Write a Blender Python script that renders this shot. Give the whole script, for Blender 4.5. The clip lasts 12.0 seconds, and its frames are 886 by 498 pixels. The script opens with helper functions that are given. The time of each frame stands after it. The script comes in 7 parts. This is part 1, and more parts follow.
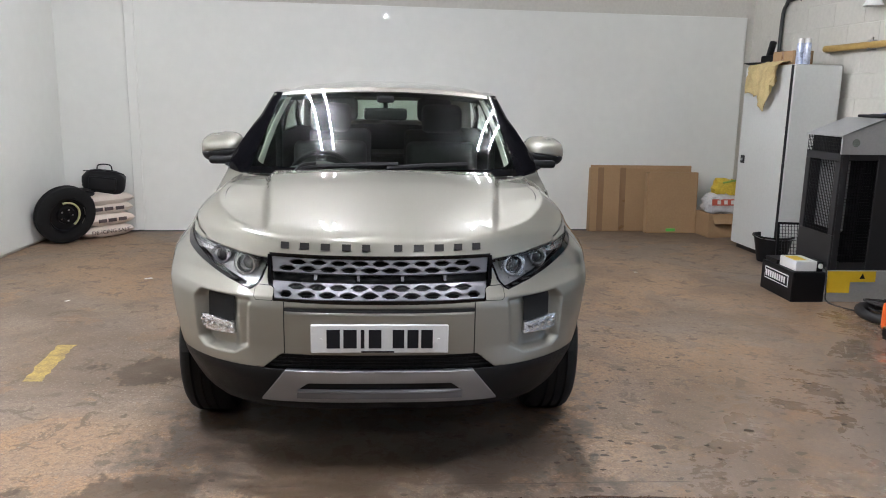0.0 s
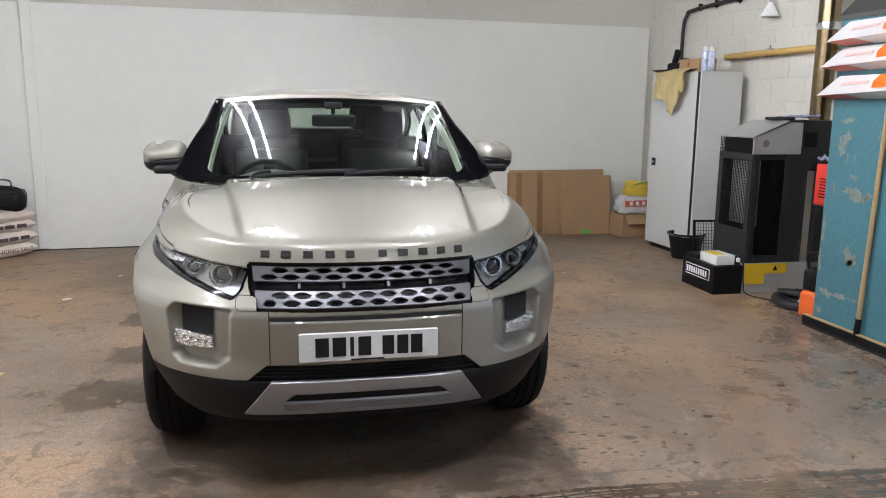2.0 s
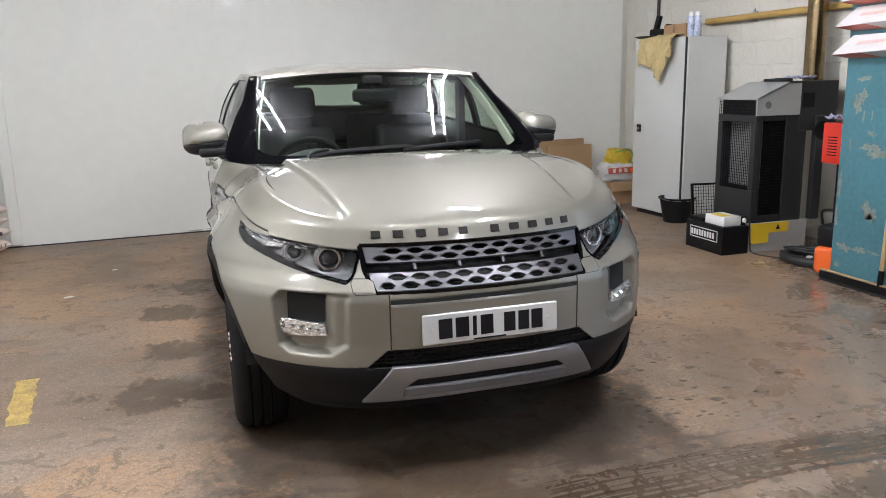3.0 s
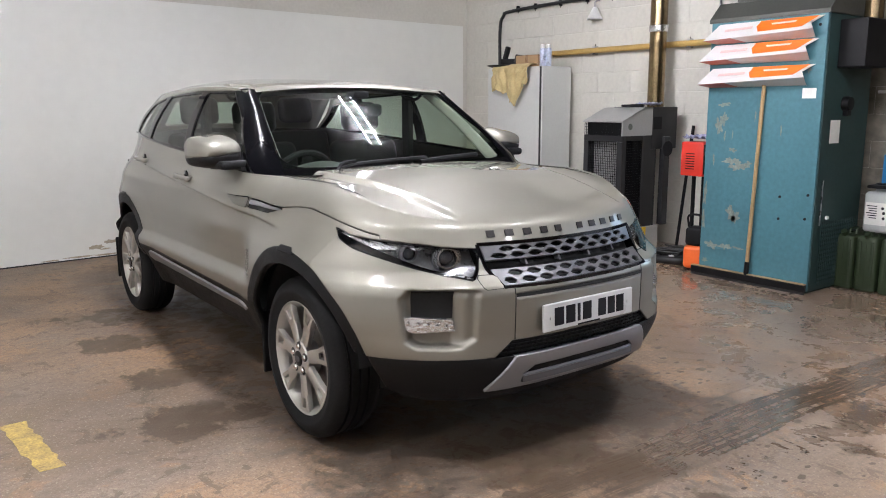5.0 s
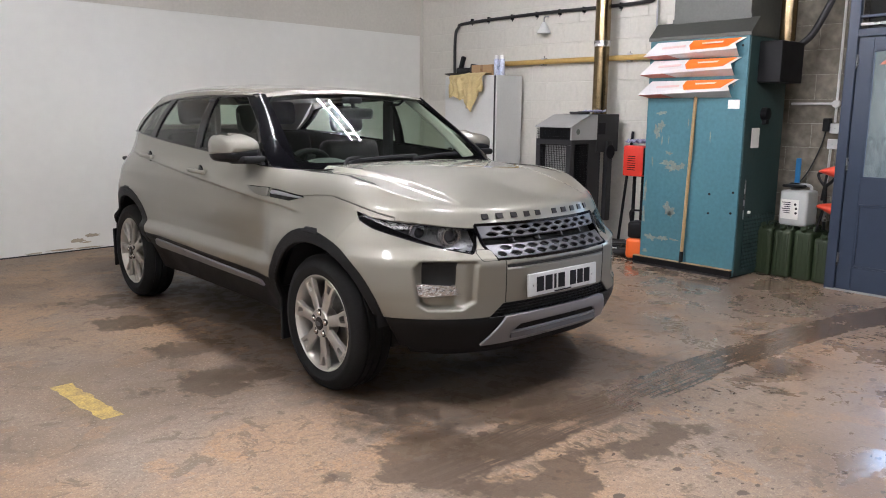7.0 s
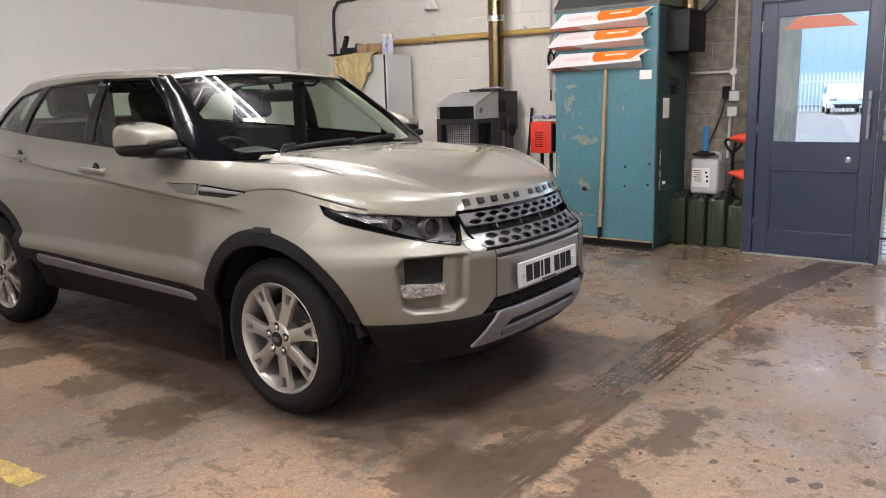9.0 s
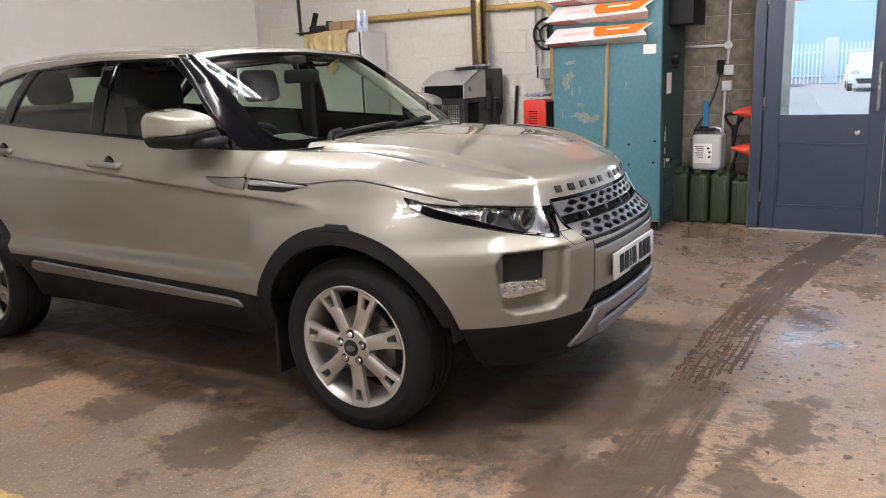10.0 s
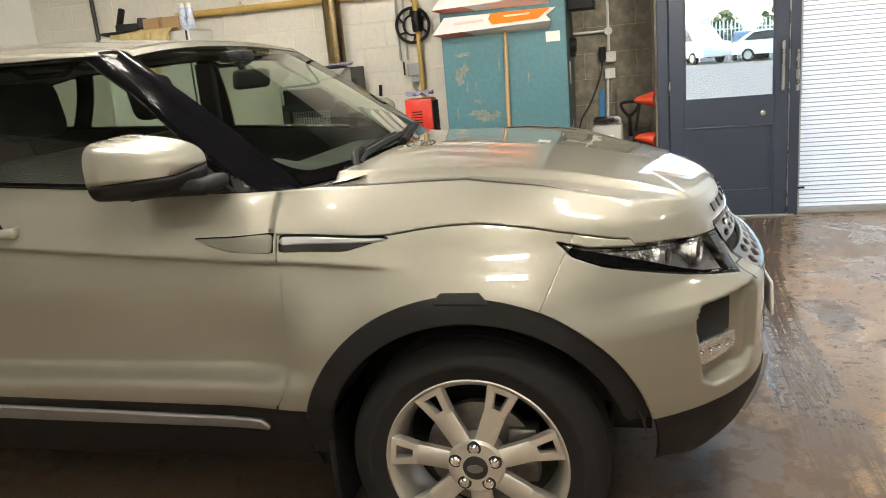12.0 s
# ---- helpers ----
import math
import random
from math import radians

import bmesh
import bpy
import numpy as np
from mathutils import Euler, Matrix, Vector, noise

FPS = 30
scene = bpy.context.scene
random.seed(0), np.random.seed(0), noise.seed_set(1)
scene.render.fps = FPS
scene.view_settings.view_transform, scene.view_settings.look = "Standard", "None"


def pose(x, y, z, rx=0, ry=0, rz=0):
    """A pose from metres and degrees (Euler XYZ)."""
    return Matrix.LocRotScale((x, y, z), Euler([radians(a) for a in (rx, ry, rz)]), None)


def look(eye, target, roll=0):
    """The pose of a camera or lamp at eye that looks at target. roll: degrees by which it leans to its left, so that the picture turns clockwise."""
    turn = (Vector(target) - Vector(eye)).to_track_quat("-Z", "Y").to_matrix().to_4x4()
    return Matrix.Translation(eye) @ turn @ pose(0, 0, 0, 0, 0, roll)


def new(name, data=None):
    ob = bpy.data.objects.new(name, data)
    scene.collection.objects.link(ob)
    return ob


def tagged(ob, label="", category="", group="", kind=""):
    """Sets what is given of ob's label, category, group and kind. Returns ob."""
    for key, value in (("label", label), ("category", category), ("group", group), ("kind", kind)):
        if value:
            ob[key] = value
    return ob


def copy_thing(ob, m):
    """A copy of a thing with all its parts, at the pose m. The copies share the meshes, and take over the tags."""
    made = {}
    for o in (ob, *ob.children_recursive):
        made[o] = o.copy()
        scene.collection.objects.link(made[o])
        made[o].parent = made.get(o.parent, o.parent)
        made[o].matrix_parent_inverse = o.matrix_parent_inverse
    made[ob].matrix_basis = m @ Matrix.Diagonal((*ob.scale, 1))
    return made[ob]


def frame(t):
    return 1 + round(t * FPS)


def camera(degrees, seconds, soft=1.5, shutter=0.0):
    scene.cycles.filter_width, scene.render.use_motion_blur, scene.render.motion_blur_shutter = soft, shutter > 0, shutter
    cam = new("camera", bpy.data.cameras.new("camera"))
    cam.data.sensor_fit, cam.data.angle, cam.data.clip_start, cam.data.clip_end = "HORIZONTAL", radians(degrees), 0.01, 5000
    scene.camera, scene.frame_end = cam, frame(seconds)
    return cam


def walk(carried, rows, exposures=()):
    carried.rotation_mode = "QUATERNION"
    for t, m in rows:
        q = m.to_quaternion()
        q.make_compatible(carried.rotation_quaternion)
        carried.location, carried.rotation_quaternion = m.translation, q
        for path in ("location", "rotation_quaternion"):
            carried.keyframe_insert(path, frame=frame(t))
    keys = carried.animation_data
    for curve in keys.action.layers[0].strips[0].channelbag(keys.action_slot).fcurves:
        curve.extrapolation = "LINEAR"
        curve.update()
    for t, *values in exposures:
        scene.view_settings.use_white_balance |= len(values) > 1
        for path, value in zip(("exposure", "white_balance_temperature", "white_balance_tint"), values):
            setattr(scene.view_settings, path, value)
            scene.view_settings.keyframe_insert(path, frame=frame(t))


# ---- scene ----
cam = camera(60.0, 12.0, soft=1.0)
PATH = [
    (0, (0.046, -3.627, 1.505), (0.177, -1.67, 1.114), 1.1),
    (0.5, (-0.008, -3.622, 1.51), (0.146, -1.666, 1.12), 1.2),
    (1, (-0.032, -3.621, 1.5), (0.129, -1.664, 1.119), 1.5),
    (1.5, (-0.059, -3.614, 1.479), (0.177, -1.665, 1.097), 2.5),
    (2, (-0.306, -3.585, 1.474), (0.102, -1.661, 1.112), 0.6),
    (2.5, (-0.625, -3.535, 1.469), (-0.155, -1.625, 1.108), -0.3),
    (3, (-0.956, -3.322, 1.451), (-0.371, -1.457, 1.029), -1.3),
    (3.2, (-1.026, -3.263, 1.454), (-0.385, -1.42, 1.016), -1.4),
    (4.8, (-2.162, -2.872, 1.399), (-1.033, -1.261, 1.039), -1.3),
    (5, (-2.269, -2.916, 1.406), (-1.102, -1.333, 1.044), -0.3),
    (5.5, (-2.475, -3.131, 1.393), (-1.314, -1.547, 1.016), 1.2),
    (6, (-2.692, -3.231, 1.409), (-1.505, -1.662, 1.049), 0.2),
    (6.5, (-2.865, -3.23, 1.416), (-1.606, -1.718, 1.057), -0.3),
    (7, (-2.915, -3.243, 1.41), (-1.614, -1.765, 1.059), 0.5),
    (7.5, (-2.932, -3.229, 1.402), (-1.566, -1.806, 1.073), 0.4),
    (7.7, (-2.929, -3.218, 1.399), (-1.522, -1.837, 1.064), -0.1),
    (9.3, (-3.034, -2.328, 1.356), (-1.442, -1.186, 0.955), -1.4),
    (9.5, (-3.082, -2.202, 1.355), (-1.465, -1.099, 0.943), -1.3),
    (10, (-3.101, -1.823, 1.375), (-1.447, -0.789, 0.93), -2.6),
    (10.5, (-3.11, -1.427, 1.386), (-1.353, -0.588, 0.93), -4.4),
    (11, (-3.015, -1.126, 1.393), (-1.181, -0.474, 0.931), -5.7),
    (11.5, (-2.822, -0.77, 1.413), (-0.965, -0.193, 0.948), -5.6),
    (12, (-2.683, -0.415, 1.406), (-0.8, 0.059, 0.926), -5.1),
]
walk(cam, [(t, look(eye, target, roll)) for t, eye, target, roll in PATH],
     [(0, 4.0, 5950, 11), (4.5, 4.05, 6050, 13), (5.5, 4.05, 6050, 15), (7.5, 3.95, 6150, 15), (9.3, 3.97, 6500, 15), (10.1, 4.02, 6500, 15), (10.8, 4.03, 6450, 10), (12, 4.13, 7350, 7)])

# ---- daylight outside, lamps inside ----
world = bpy.data.worlds.new("world")
scene.world = world
world.use_nodes = True
_n = world.node_tree.nodes
_sky = _n.new("ShaderNodeTexSky")
_sky.sky_type, _sky.sun_disc = "NISHITA", False
_sky.sun_elevation, _sky.sun_rotation = radians(40), radians(34)
world.node_tree.links.new(_sky.outputs[0], _n["Background"].inputs[0])
_n["Background"].inputs[1].default_value = 0.06
sun = new("sun", bpy.data.lights.new("sun", "SUN"))
sun.data.energy, sun.data.angle, sun.data.color = 0.6, radians(10), (1.0, 0.97, 0.93)
sun.matrix_world = look((6, 9, 9), (0, 0, 0))


# ---- node materials ----
def mat(name, color, rough=0.5, metal=0.0, vary=0.12, scale=6.0, fine=60.0, bump=0.0, bump_scale=80.0,
        coat=0.0, second=None, spots=0.0, rvary=0.1, sheen=0.0):
    """A surface with colour variation at two scales, uneven gloss and fine relief."""
    m = bpy.data.materials.new(name)
    m.use_nodes = True
    nt = m.node_tree
    b = nt.nodes["Principled BSDF"]
    b.inputs["Metallic"].default_value = metal
    b.inputs["Coat Weight"].default_value = coat
    b.inputs["Coat Roughness"].default_value = 0.02
    tc = nt.nodes.new("ShaderNodeTexCoord")
    n1, n2 = nt.nodes.new("ShaderNodeTexNoise"), nt.nodes.new("ShaderNodeTexNoise")
    n1.inputs["Scale"].default_value, n1.inputs["Detail"].default_value = scale, 4
    n2.inputs["Scale"].default_value, n2.inputs["Detail"].default_value = fine, 3
    for q in (n1, n2):
        nt.links.new(tc.outputs["Object"], q.inputs["Vector"])
    add = nt.nodes.new("ShaderNodeMath")
    add.operation = "ADD"
    nt.links.new(n1.outputs[0], add.inputs[0])
    nt.links.new(n2.outputs[0], add.inputs[1])
    ramp = nt.nodes.new("ShaderNodeMapRange")
    ramp.inputs[1].default_value, ramp.inputs[2].default_value = 0.6, 1.4
    nt.links.new(add.outputs[0], ramp.inputs[0])
    mix = nt.nodes.new("ShaderNodeMix")
    mix.data_type = "RGBA"
    lo = second or tuple(c * (1 - vary) for c in color)
    hi = tuple(min(1, c * (1 + vary * 0.6)) for c in color)
    mix.inputs[6].default_value, mix.inputs[7].default_value = (*lo, 1), (*hi, 1)
    nt.links.new(ramp.outputs[0], mix.inputs[0])
    nt.links.new(mix.outputs[2], b.inputs["Base Color"])
    rr = nt.nodes.new("ShaderNodeMapRange")
    rr.inputs[3].default_value, rr.inputs[4].default_value = max(0.02, rough - rvary), min(1, rough + rvary)
    nt.links.new(n1.outputs[0], rr.inputs[0])
    nt.links.new(rr.outputs[0], b.inputs["Roughness"])
    if bump:
        n3 = nt.nodes.new("ShaderNodeTexNoise")
        n3.inputs["Scale"].default_value, n3.inputs["Detail"].default_value = bump_scale, 5
        nt.links.new(tc.outputs["Object"], n3.inputs["Vector"])
        bp = nt.nodes.new("ShaderNodeBump")
        bp.inputs["Strength"].default_value, bp.inputs["Distance"].default_value = bump, 0.01
        nt.links.new(n3.outputs[0], bp.inputs["Height"])
        nt.links.new(bp.outputs[0], b.inputs["Normal"])
    return m


def glow(name, color, strength):
    m = bpy.data.materials.new(name)
    m.use_nodes = True
    b = m.node_tree.nodes["Principled BSDF"]
    b.inputs["Base Color"].default_value = (*color, 1)
    b.inputs["Emission Color"].default_value = (*color, 1)
    b.inputs["Emission Strength"].default_value = strength
    return m


def pane(name, tint, ior=1.5, rough=0.0):
    """Thin glass: tinted see-through with a Fresnel gloss."""
    m = bpy.data.materials.new(name)
    m.use_nodes = True
    nt = m.node_tree
    nt.nodes.remove(nt.nodes["Principled BSDF"])
    tr, gl = nt.nodes.new("ShaderNodeBsdfTransparent"), nt.nodes.new("ShaderNodeBsdfGlossy")
    tr.inputs[0].default_value = (*tint, 1)
    gl.inputs["Roughness"].default_value = rough
    lw, mx = nt.nodes.new("ShaderNodeLayerWeight"), nt.nodes.new("ShaderNodeMixShader")
    lw.inputs[0].default_value = 0.5
    pw, ma = nt.nodes.new("ShaderNodeMath"), nt.nodes.new("ShaderNodeMath")
    pw.operation, ma.operation = "POWER", "MULTIPLY_ADD"
    pw.inputs[1].default_value = 5.0
    f0 = ((ior - 1) / (ior + 1)) ** 2 * 1.6
    ma.inputs[1].default_value, ma.inputs[2].default_value = 1 - f0, f0
    nt.links.new(lw.outputs["Facing"], pw.inputs[0])
    nt.links.new(pw.outputs[0], ma.inputs[0])
    nt.links.new(ma.outputs[0], mx.inputs[0])
    nt.links.new(tr.outputs[0], mx.inputs[1])
    nt.links.new(gl.outputs[0], mx.inputs[2])
    nt.links.new(mx.outputs[0], nt.nodes["Material Output"].inputs[0])
    return m


PAINT = mat("champagne metallic paint", (0.215, 0.205, 0.170), 0.50, 0.55, 0.04, 3, 900, coat=1.0, rvary=0.03)
BLACK_PLASTIC = mat("black textured plastic", (0.007, 0.007, 0.0078), 0.55, 0, 0.2, 9, 120, bump=0.12, bump_scale=700)
def matte_gloss(m, level):
    m.node_tree.nodes["Principled BSDF"].inputs["Specular IOR Level"].default_value = level
    return m


SATIN_BLACK = matte_gloss(mat("satin black trim", (0.0035, 0.0035, 0.0045), 0.10, 0, 0.1, 5, 50, rvary=0.02), 0.06)
GLOSS_BLACK = mat("gloss black trim", (0.0025, 0.0025, 0.003), 0.06, 0, 0.1, 5, 50, rvary=0.02)
matte_gloss(GLOSS_BLACK, 0.3), matte_gloss(BLACK_PLASTIC, 0.22)
SILVER = mat("satin silver plastic", (0.125, 0.125, 0.132), 0.36, 0.6, 0.06, 8, 300)
SKID = mat("grey silver skid plate paint", (0.27, 0.27, 0.28), 0.4, 0.65, 0.06, 8, 300)
CHROME = mat("chrome", (0.85, 0.85, 0.86), 0.08, 1.0, 0.02, rvary=0.03)
ALLOY = mat("painted alloy", (0.48, 0.465, 0.43), 0.34, 0.75, 0.06, 14, 200, coat=0.3)
RUBBER = mat("tyre rubber", (0.009, 0.009, 0.0095), 0.8, 0, 0.3, 10, 90, bump=0.1, bump_scale=300)
matte_gloss(RUBBER, 0.25)
DARK = mat("dark underside", (0.01, 0.01, 0.01), 0.9, 0, 0.2)
CABIN = mat("dark grey cabin cloth", (0.007, 0.007, 0.008), 0.8, 0, 0.25, 12, 200, bump=0.1, bump_scale=900)
DASH = mat("soft grey dashboard", (0.035, 0.037, 0.036), 0.6, 0, 0.1, 5, 300, bump=0.08, bump_scale=1200)
CREAM = mat("pale pillar lining", (0.6, 0.58, 0.52), 0.8, 0, 0.06, 6, 300)
SCREEN = pane("windscreen glass", (0.70, 0.78, 0.71), 1.5)
SIDEGLASS = pane("tinted side glass", (0.66, 0.75, 0.67), 1.5)
LENS = pane("clear lamp cover", (0.93, 0.94, 0.95), 1.45)
CLEAR = pane("clear window glass", (0.93, 0.96, 0.95), 1.45)
TRANSOM = pane("dark tinted glass", (0.10, 0.11, 0.13), 1.45)
FACETS = mat("faceted bright reflector", (0.85, 0.86, 0.88), 0.12, 0.9, 0.2, 60, 160, bump=0.8, bump_scale=70)
LAMP_INNER = mat("lamp reflector", (0.62, 0.625, 0.635), 0.18, 0.9, 0.1, 30, 120, bump=0.15, bump_scale=60)
PLATE_WHITE = mat("white number plate", (0.52, 0.52, 0.505), 0.3, 0, 0.03, coat=0.3)
INK = matte_gloss(mat("black ink", (0.010, 0.010, 0.012), 0.5), 0.15)
BADGE = matte_gloss(mat("dark badge metal", (0.022, 0.02, 0.02), 0.35, 0.0), 0.2)


# ---- building helpers ----
def part(name, geo, material, parent=None, label="", smooth=False):
    """One mesh object out of a bmesh or a (verts, faces) pair."""
    me = bpy.data.meshes.new(name)
    if isinstance(geo, bmesh.types.BMesh):
        geo.to_mesh(me)
        geo.free()
    else:
        me.from_pydata([tuple(v[:3]) for v in geo[0]], [], [tuple(f) for f in geo[1]])
    me.materials.append(material)
    if smooth:
        me.polygons.foreach_set("use_smooth", [True] * len(me.polygons))
        if smooth != "all":
            me.set_sharp_from_angle(angle=radians(38))
    me.update()
    ob = new(name, me)
    if parent:
        ob.parent = parent
    if label:
        tagged(ob, label)
    return ob


def thing(name, label, category, at=None, group="", kind=""):
    ob = new(name)
    ob.empty_display_size = 0.1
    if at is not None:
        ob.matrix_basis = at
    return tagged(ob, label, category, group, kind)


def join(*geos):
    V, F = [], []
    for v, f in geos:
        n = len(V)
        V += [tuple(p)[:3] for p in v]
        F += [tuple(i + n for i in q) for q in f]
    return V, F


def moved(geo, m):
    return [tuple(m @ Vector(p[:3])) for p in geo[0]], geo[1]


def flipped(geo):
    """Mirrored across x = 0, still facing outwards."""
    return [(-p[0], *p[1:]) for p in geo[0]], [tuple(reversed(f)) for f in geo[1]]


def box(lo, hi, bevel=0.0, seg=2):
    bm = bmesh.new()
    bmesh.ops.create_cube(bm, size=1)
    for v in bm.verts:
        v.co = [(a + b) / 2 + c * (b - a) for a, b, c in zip(lo, hi, v.co)]
    if bevel:
        bmesh.ops.bevel(bm, geom=bm.edges[:], offset=bevel, segments=seg, affect="EDGES", profile=0.5)
    geo = [tuple(v.co) for v in bm.verts], [tuple(v.index for v in f.verts) for f in bm.faces]
    bm.free()
    return geo


def smooth_line(pts, n=8):
    """Catmull-Rom through the points."""
    P = [Vector(p) for p in pts]
    P = [2 * P[0] - P[1]] + P + [2 * P[-1] - P[-2]]
    out = []
    for a, b, c, d in zip(P, P[1:], P[2:], P[3:]):
        for k in range(n):
            t = k / n
            out.append(0.5 * (2 * b + (c - a) * t + (2 * a - 5 * b + 4 * c - d) * t * t + (3 * b - a - 3 * c + d) * t ** 3))
    return out + [P[-2]]


def tube(pts, r, n=10, ends=True):
    """A round tube along points; r may be one radius for each point."""
    P = [Vector(p) for p in pts]
    R = list(r) if isinstance(r, (list, tuple)) else [r] * len(P)
    V, F, up = [], [], None
    for i, p in enumerate(P):
        d = (P[min(i + 1, len(P) - 1)] - P[max(i - 1, 0)]).normalized()
        if up is None:
            up = Vector((0, 0, 1)) if abs(d.z) < 0.9 else Vector((1, 0, 0))
        side = d.cross(up).normalized()
        up = side.cross(d).normalized()
        for k in range(n):
            a = 2 * math.pi * k / n
            V.append(tuple(p + R[i] * (math.cos(a) * side + math.sin(a) * up)))
    for i in range(len(P) - 1):
        for k in range(n):
            a, b = i * n + k, i * n + (k + 1) % n
            F.append((a, a + n, b + n, b))
    if ends:
        F.append(tuple(range(n)))
        F.append(tuple(reversed(range((len(P) - 1) * n, len(P) * n))))
    return V, F


def lathe(profile, n=32, axis="z", caps=True):
    """Turned body: profile of (radius, height)."""
    V, F = [], []
    for r, h in profile:
        for k in range(n):
            a = 2 * math.pi * k / n
            c, s = r * math.cos(a), r * math.sin(a)
            V.append({"z": (c, s, h), "x": (h, c, s), "y": (s, h, c)}[axis])
    for i in range(len(profile) - 1):
        for k in range(n):
            a, b = i * n + k, i * n + (k + 1) % n
            F.append((a, b, b + n, a + n))
    for i, rev in ((0, True), (len(profile) - 1, False)):
        if caps and profile[i][0] > 1e-5:
            q = [i * n + k for k in range(n)]
            F.append(tuple(reversed(q)) if rev else tuple(q))
    return V, F


def prism(poly, lo, hi, plane="xz"):
    """A polygon pulled through a thickness. plane xz: pulled along y; yz: along x; xy: along z."""
    def at(a, b, c):
        return {"xz": (a, c, b), "yz": (c, a, b), "xy": (a, b, c)}[plane]
    n = len(poly)
    V = [at(a, b, lo) for a, b in poly] + [at(a, b, hi) for a, b in poly]
    F = [tuple(range(n)), tuple(reversed(range(n, 2 * n)))]
    F += [(i, i + n, (i + 1) % n + n, (i + 1) % n) for i in range(n)]
    bm = bmesh.new()
    vs = [bm.verts.new(v) for v in V]
    for f in F:
        bm.faces.new([vs[i] for i in f])
    bmesh.ops.recalc_face_normals(bm, faces=bm.faces[:])
    bm.verts.index_update()
    geo = [tuple(v.co) for v in bm.verts], [tuple(v.index for v in f.verts) for f in bm.faces]
    bm.free()
    return geo


def sheet(rows):
    """A grid surface out of rows of points."""
    n = len(rows[0])
    V = [tuple(p) for r in rows for p in r]
    F = [(i * n + k, i * n + k + 1, (i + 1) * n + k + 1, (i + 1) * n + k) for i in range(len(rows) - 1) for k in range(n - 1)]
    return V, F


def thick(ob, t, offset=-1):
    m = ob.modifiers.new("thickness", "SOLIDIFY")
    m.thickness, m.offset = t, offset
    return ob


def curve(x, xs, ys):
    """A smooth curve through a few stations (monotone between them)."""
    x, xs, ys = np.asarray(x, float), np.asarray(xs, float), np.asarray(ys, float)
    d = np.diff(ys) / np.diff(xs)
    m = np.concatenate([[d[0]], np.where(d[:-1] * d[1:] > 0, 2 * d[:-1] * d[1:] / (d[:-1] + d[1:] + 1e-12), 0), [d[-1]]])
    i = np.clip(np.searchsorted(xs, x) - 1, 0, len(xs) - 2)
    h = xs[i + 1] - xs[i]
    t = np.clip((x - xs[i]) / h, 0, 1)
    return ys[i] * (2 * t**3 - 3 * t**2 + 1) + m[i] * h * (t**3 - 2 * t**2 + t) + ys[i + 1] * (3 * t**2 - 2 * t**3) + m[i + 1] * h * (t**3 - t**2)


def step(a, b, x):
    t = np.clip((np.asarray(x, float) - a) / (b - a), 0, 1)
    return t * t * (3 - 2 * t)


def inside(poly, a, b):
    """Signed distance to a polygon, positive inside."""
    a, b = np.asarray(a, float), np.asarray(b, float)
    best, odd = np.full(a.shape, 1e9), np.zeros(a.shape, bool)
    for (x0, y0), (x1, y1) in zip(poly, poly[1:] + poly[:1]):
        dx, dy = x1 - x0, y1 - y0
        t = np.clip(((a - x0) * dx + (b - y0) * dy) / (dx * dx + dy * dy), 0, 1)
        best = np.minimum(best, np.hypot(a - x0 - t * dx, b - y0 - t * dy))
        cross = (y0 > b) != (y1 > b)
        with np.errstate(divide="ignore", invalid="ignore"):
            odd ^= cross & (a < (x1 - x0) * (b - y0) / (y1 - y0 if y1 != y0 else 1e-9) + x0)
    return np.where(odd, best, -best)


def clip(geo, f):
    """The part of a mesh where f(columns) >= 0, cut cleanly along the border."""
    V, F = np.asarray(geo[0], float), geo[1]
    val = f(V)
    val = np.where(np.abs(val) < 1e-7, 1e-7, val)
    pos = val > 0
    out, cut, F2 = [v for v in V], {}, []
    for q in F:
        k = [pos[i] for i in q]
        if all(k):
            F2.append(tuple(q))
        elif any(k):
            p = []
            for i, j in zip(q, q[1:] + q[:1]):
                if pos[i]:
                    p.append(i)
                if pos[i] != pos[j]:
                    e = (min(i, j), max(i, j))
                    if e not in cut:
                        t = val[e[0]] / (val[e[0]] - val[e[1]])
                        cut[e] = len(out)
                        out.append(V[e[0]] + t * (V[e[1]] - V[e[0]]))
                    p.append(cut[e])
            if len(p) > 2:
                F2.append(tuple(p))
    used = sorted({i for q in F2 for i in q})
    back = {i: k for k, i in enumerate(used)}
    return [out[i] for i in used], [tuple(back[i] for i in q) for q in F2]


# ---- the hall ----
PANEL_WHITE = mat("glossy white wall panel", (0.75, 0.752, 0.71), 0.42, 0, 0.04, 1.2, 9, rvary=0.05, bump=0.02, bump_scale=1.6, coat=0.35)
WALL_PAINT = mat("white painted block", (0.60, 0.58, 0.52), 0.6, 0, 0.1, 1.4, 30, bump=0.25, bump_scale=120)
RAW_BLOCK = mat("bare grey block", (0.27, 0.245, 0.195), 0.85, 0, 0.5, 1.1, 12, second=(0.105, 0.09, 0.07), bump=0.5, bump_scale=110)
CEIL = mat("grey ceiling board", (0.07, 0.07, 0.07), 0.8, 0, 0.06, 1, 20)
ASPHALT = mat("grey yard asphalt", (0.10, 0.098, 0.096), 0.85, 0, 0.3, 0.6, 60, bump=0.3, bump_scale=150)
BLUEGREY = mat("blue-grey painted door", (0.024, 0.036, 0.062), 0.38, 0, 0.1, 4, 60, bump=0.05, bump_scale=200)

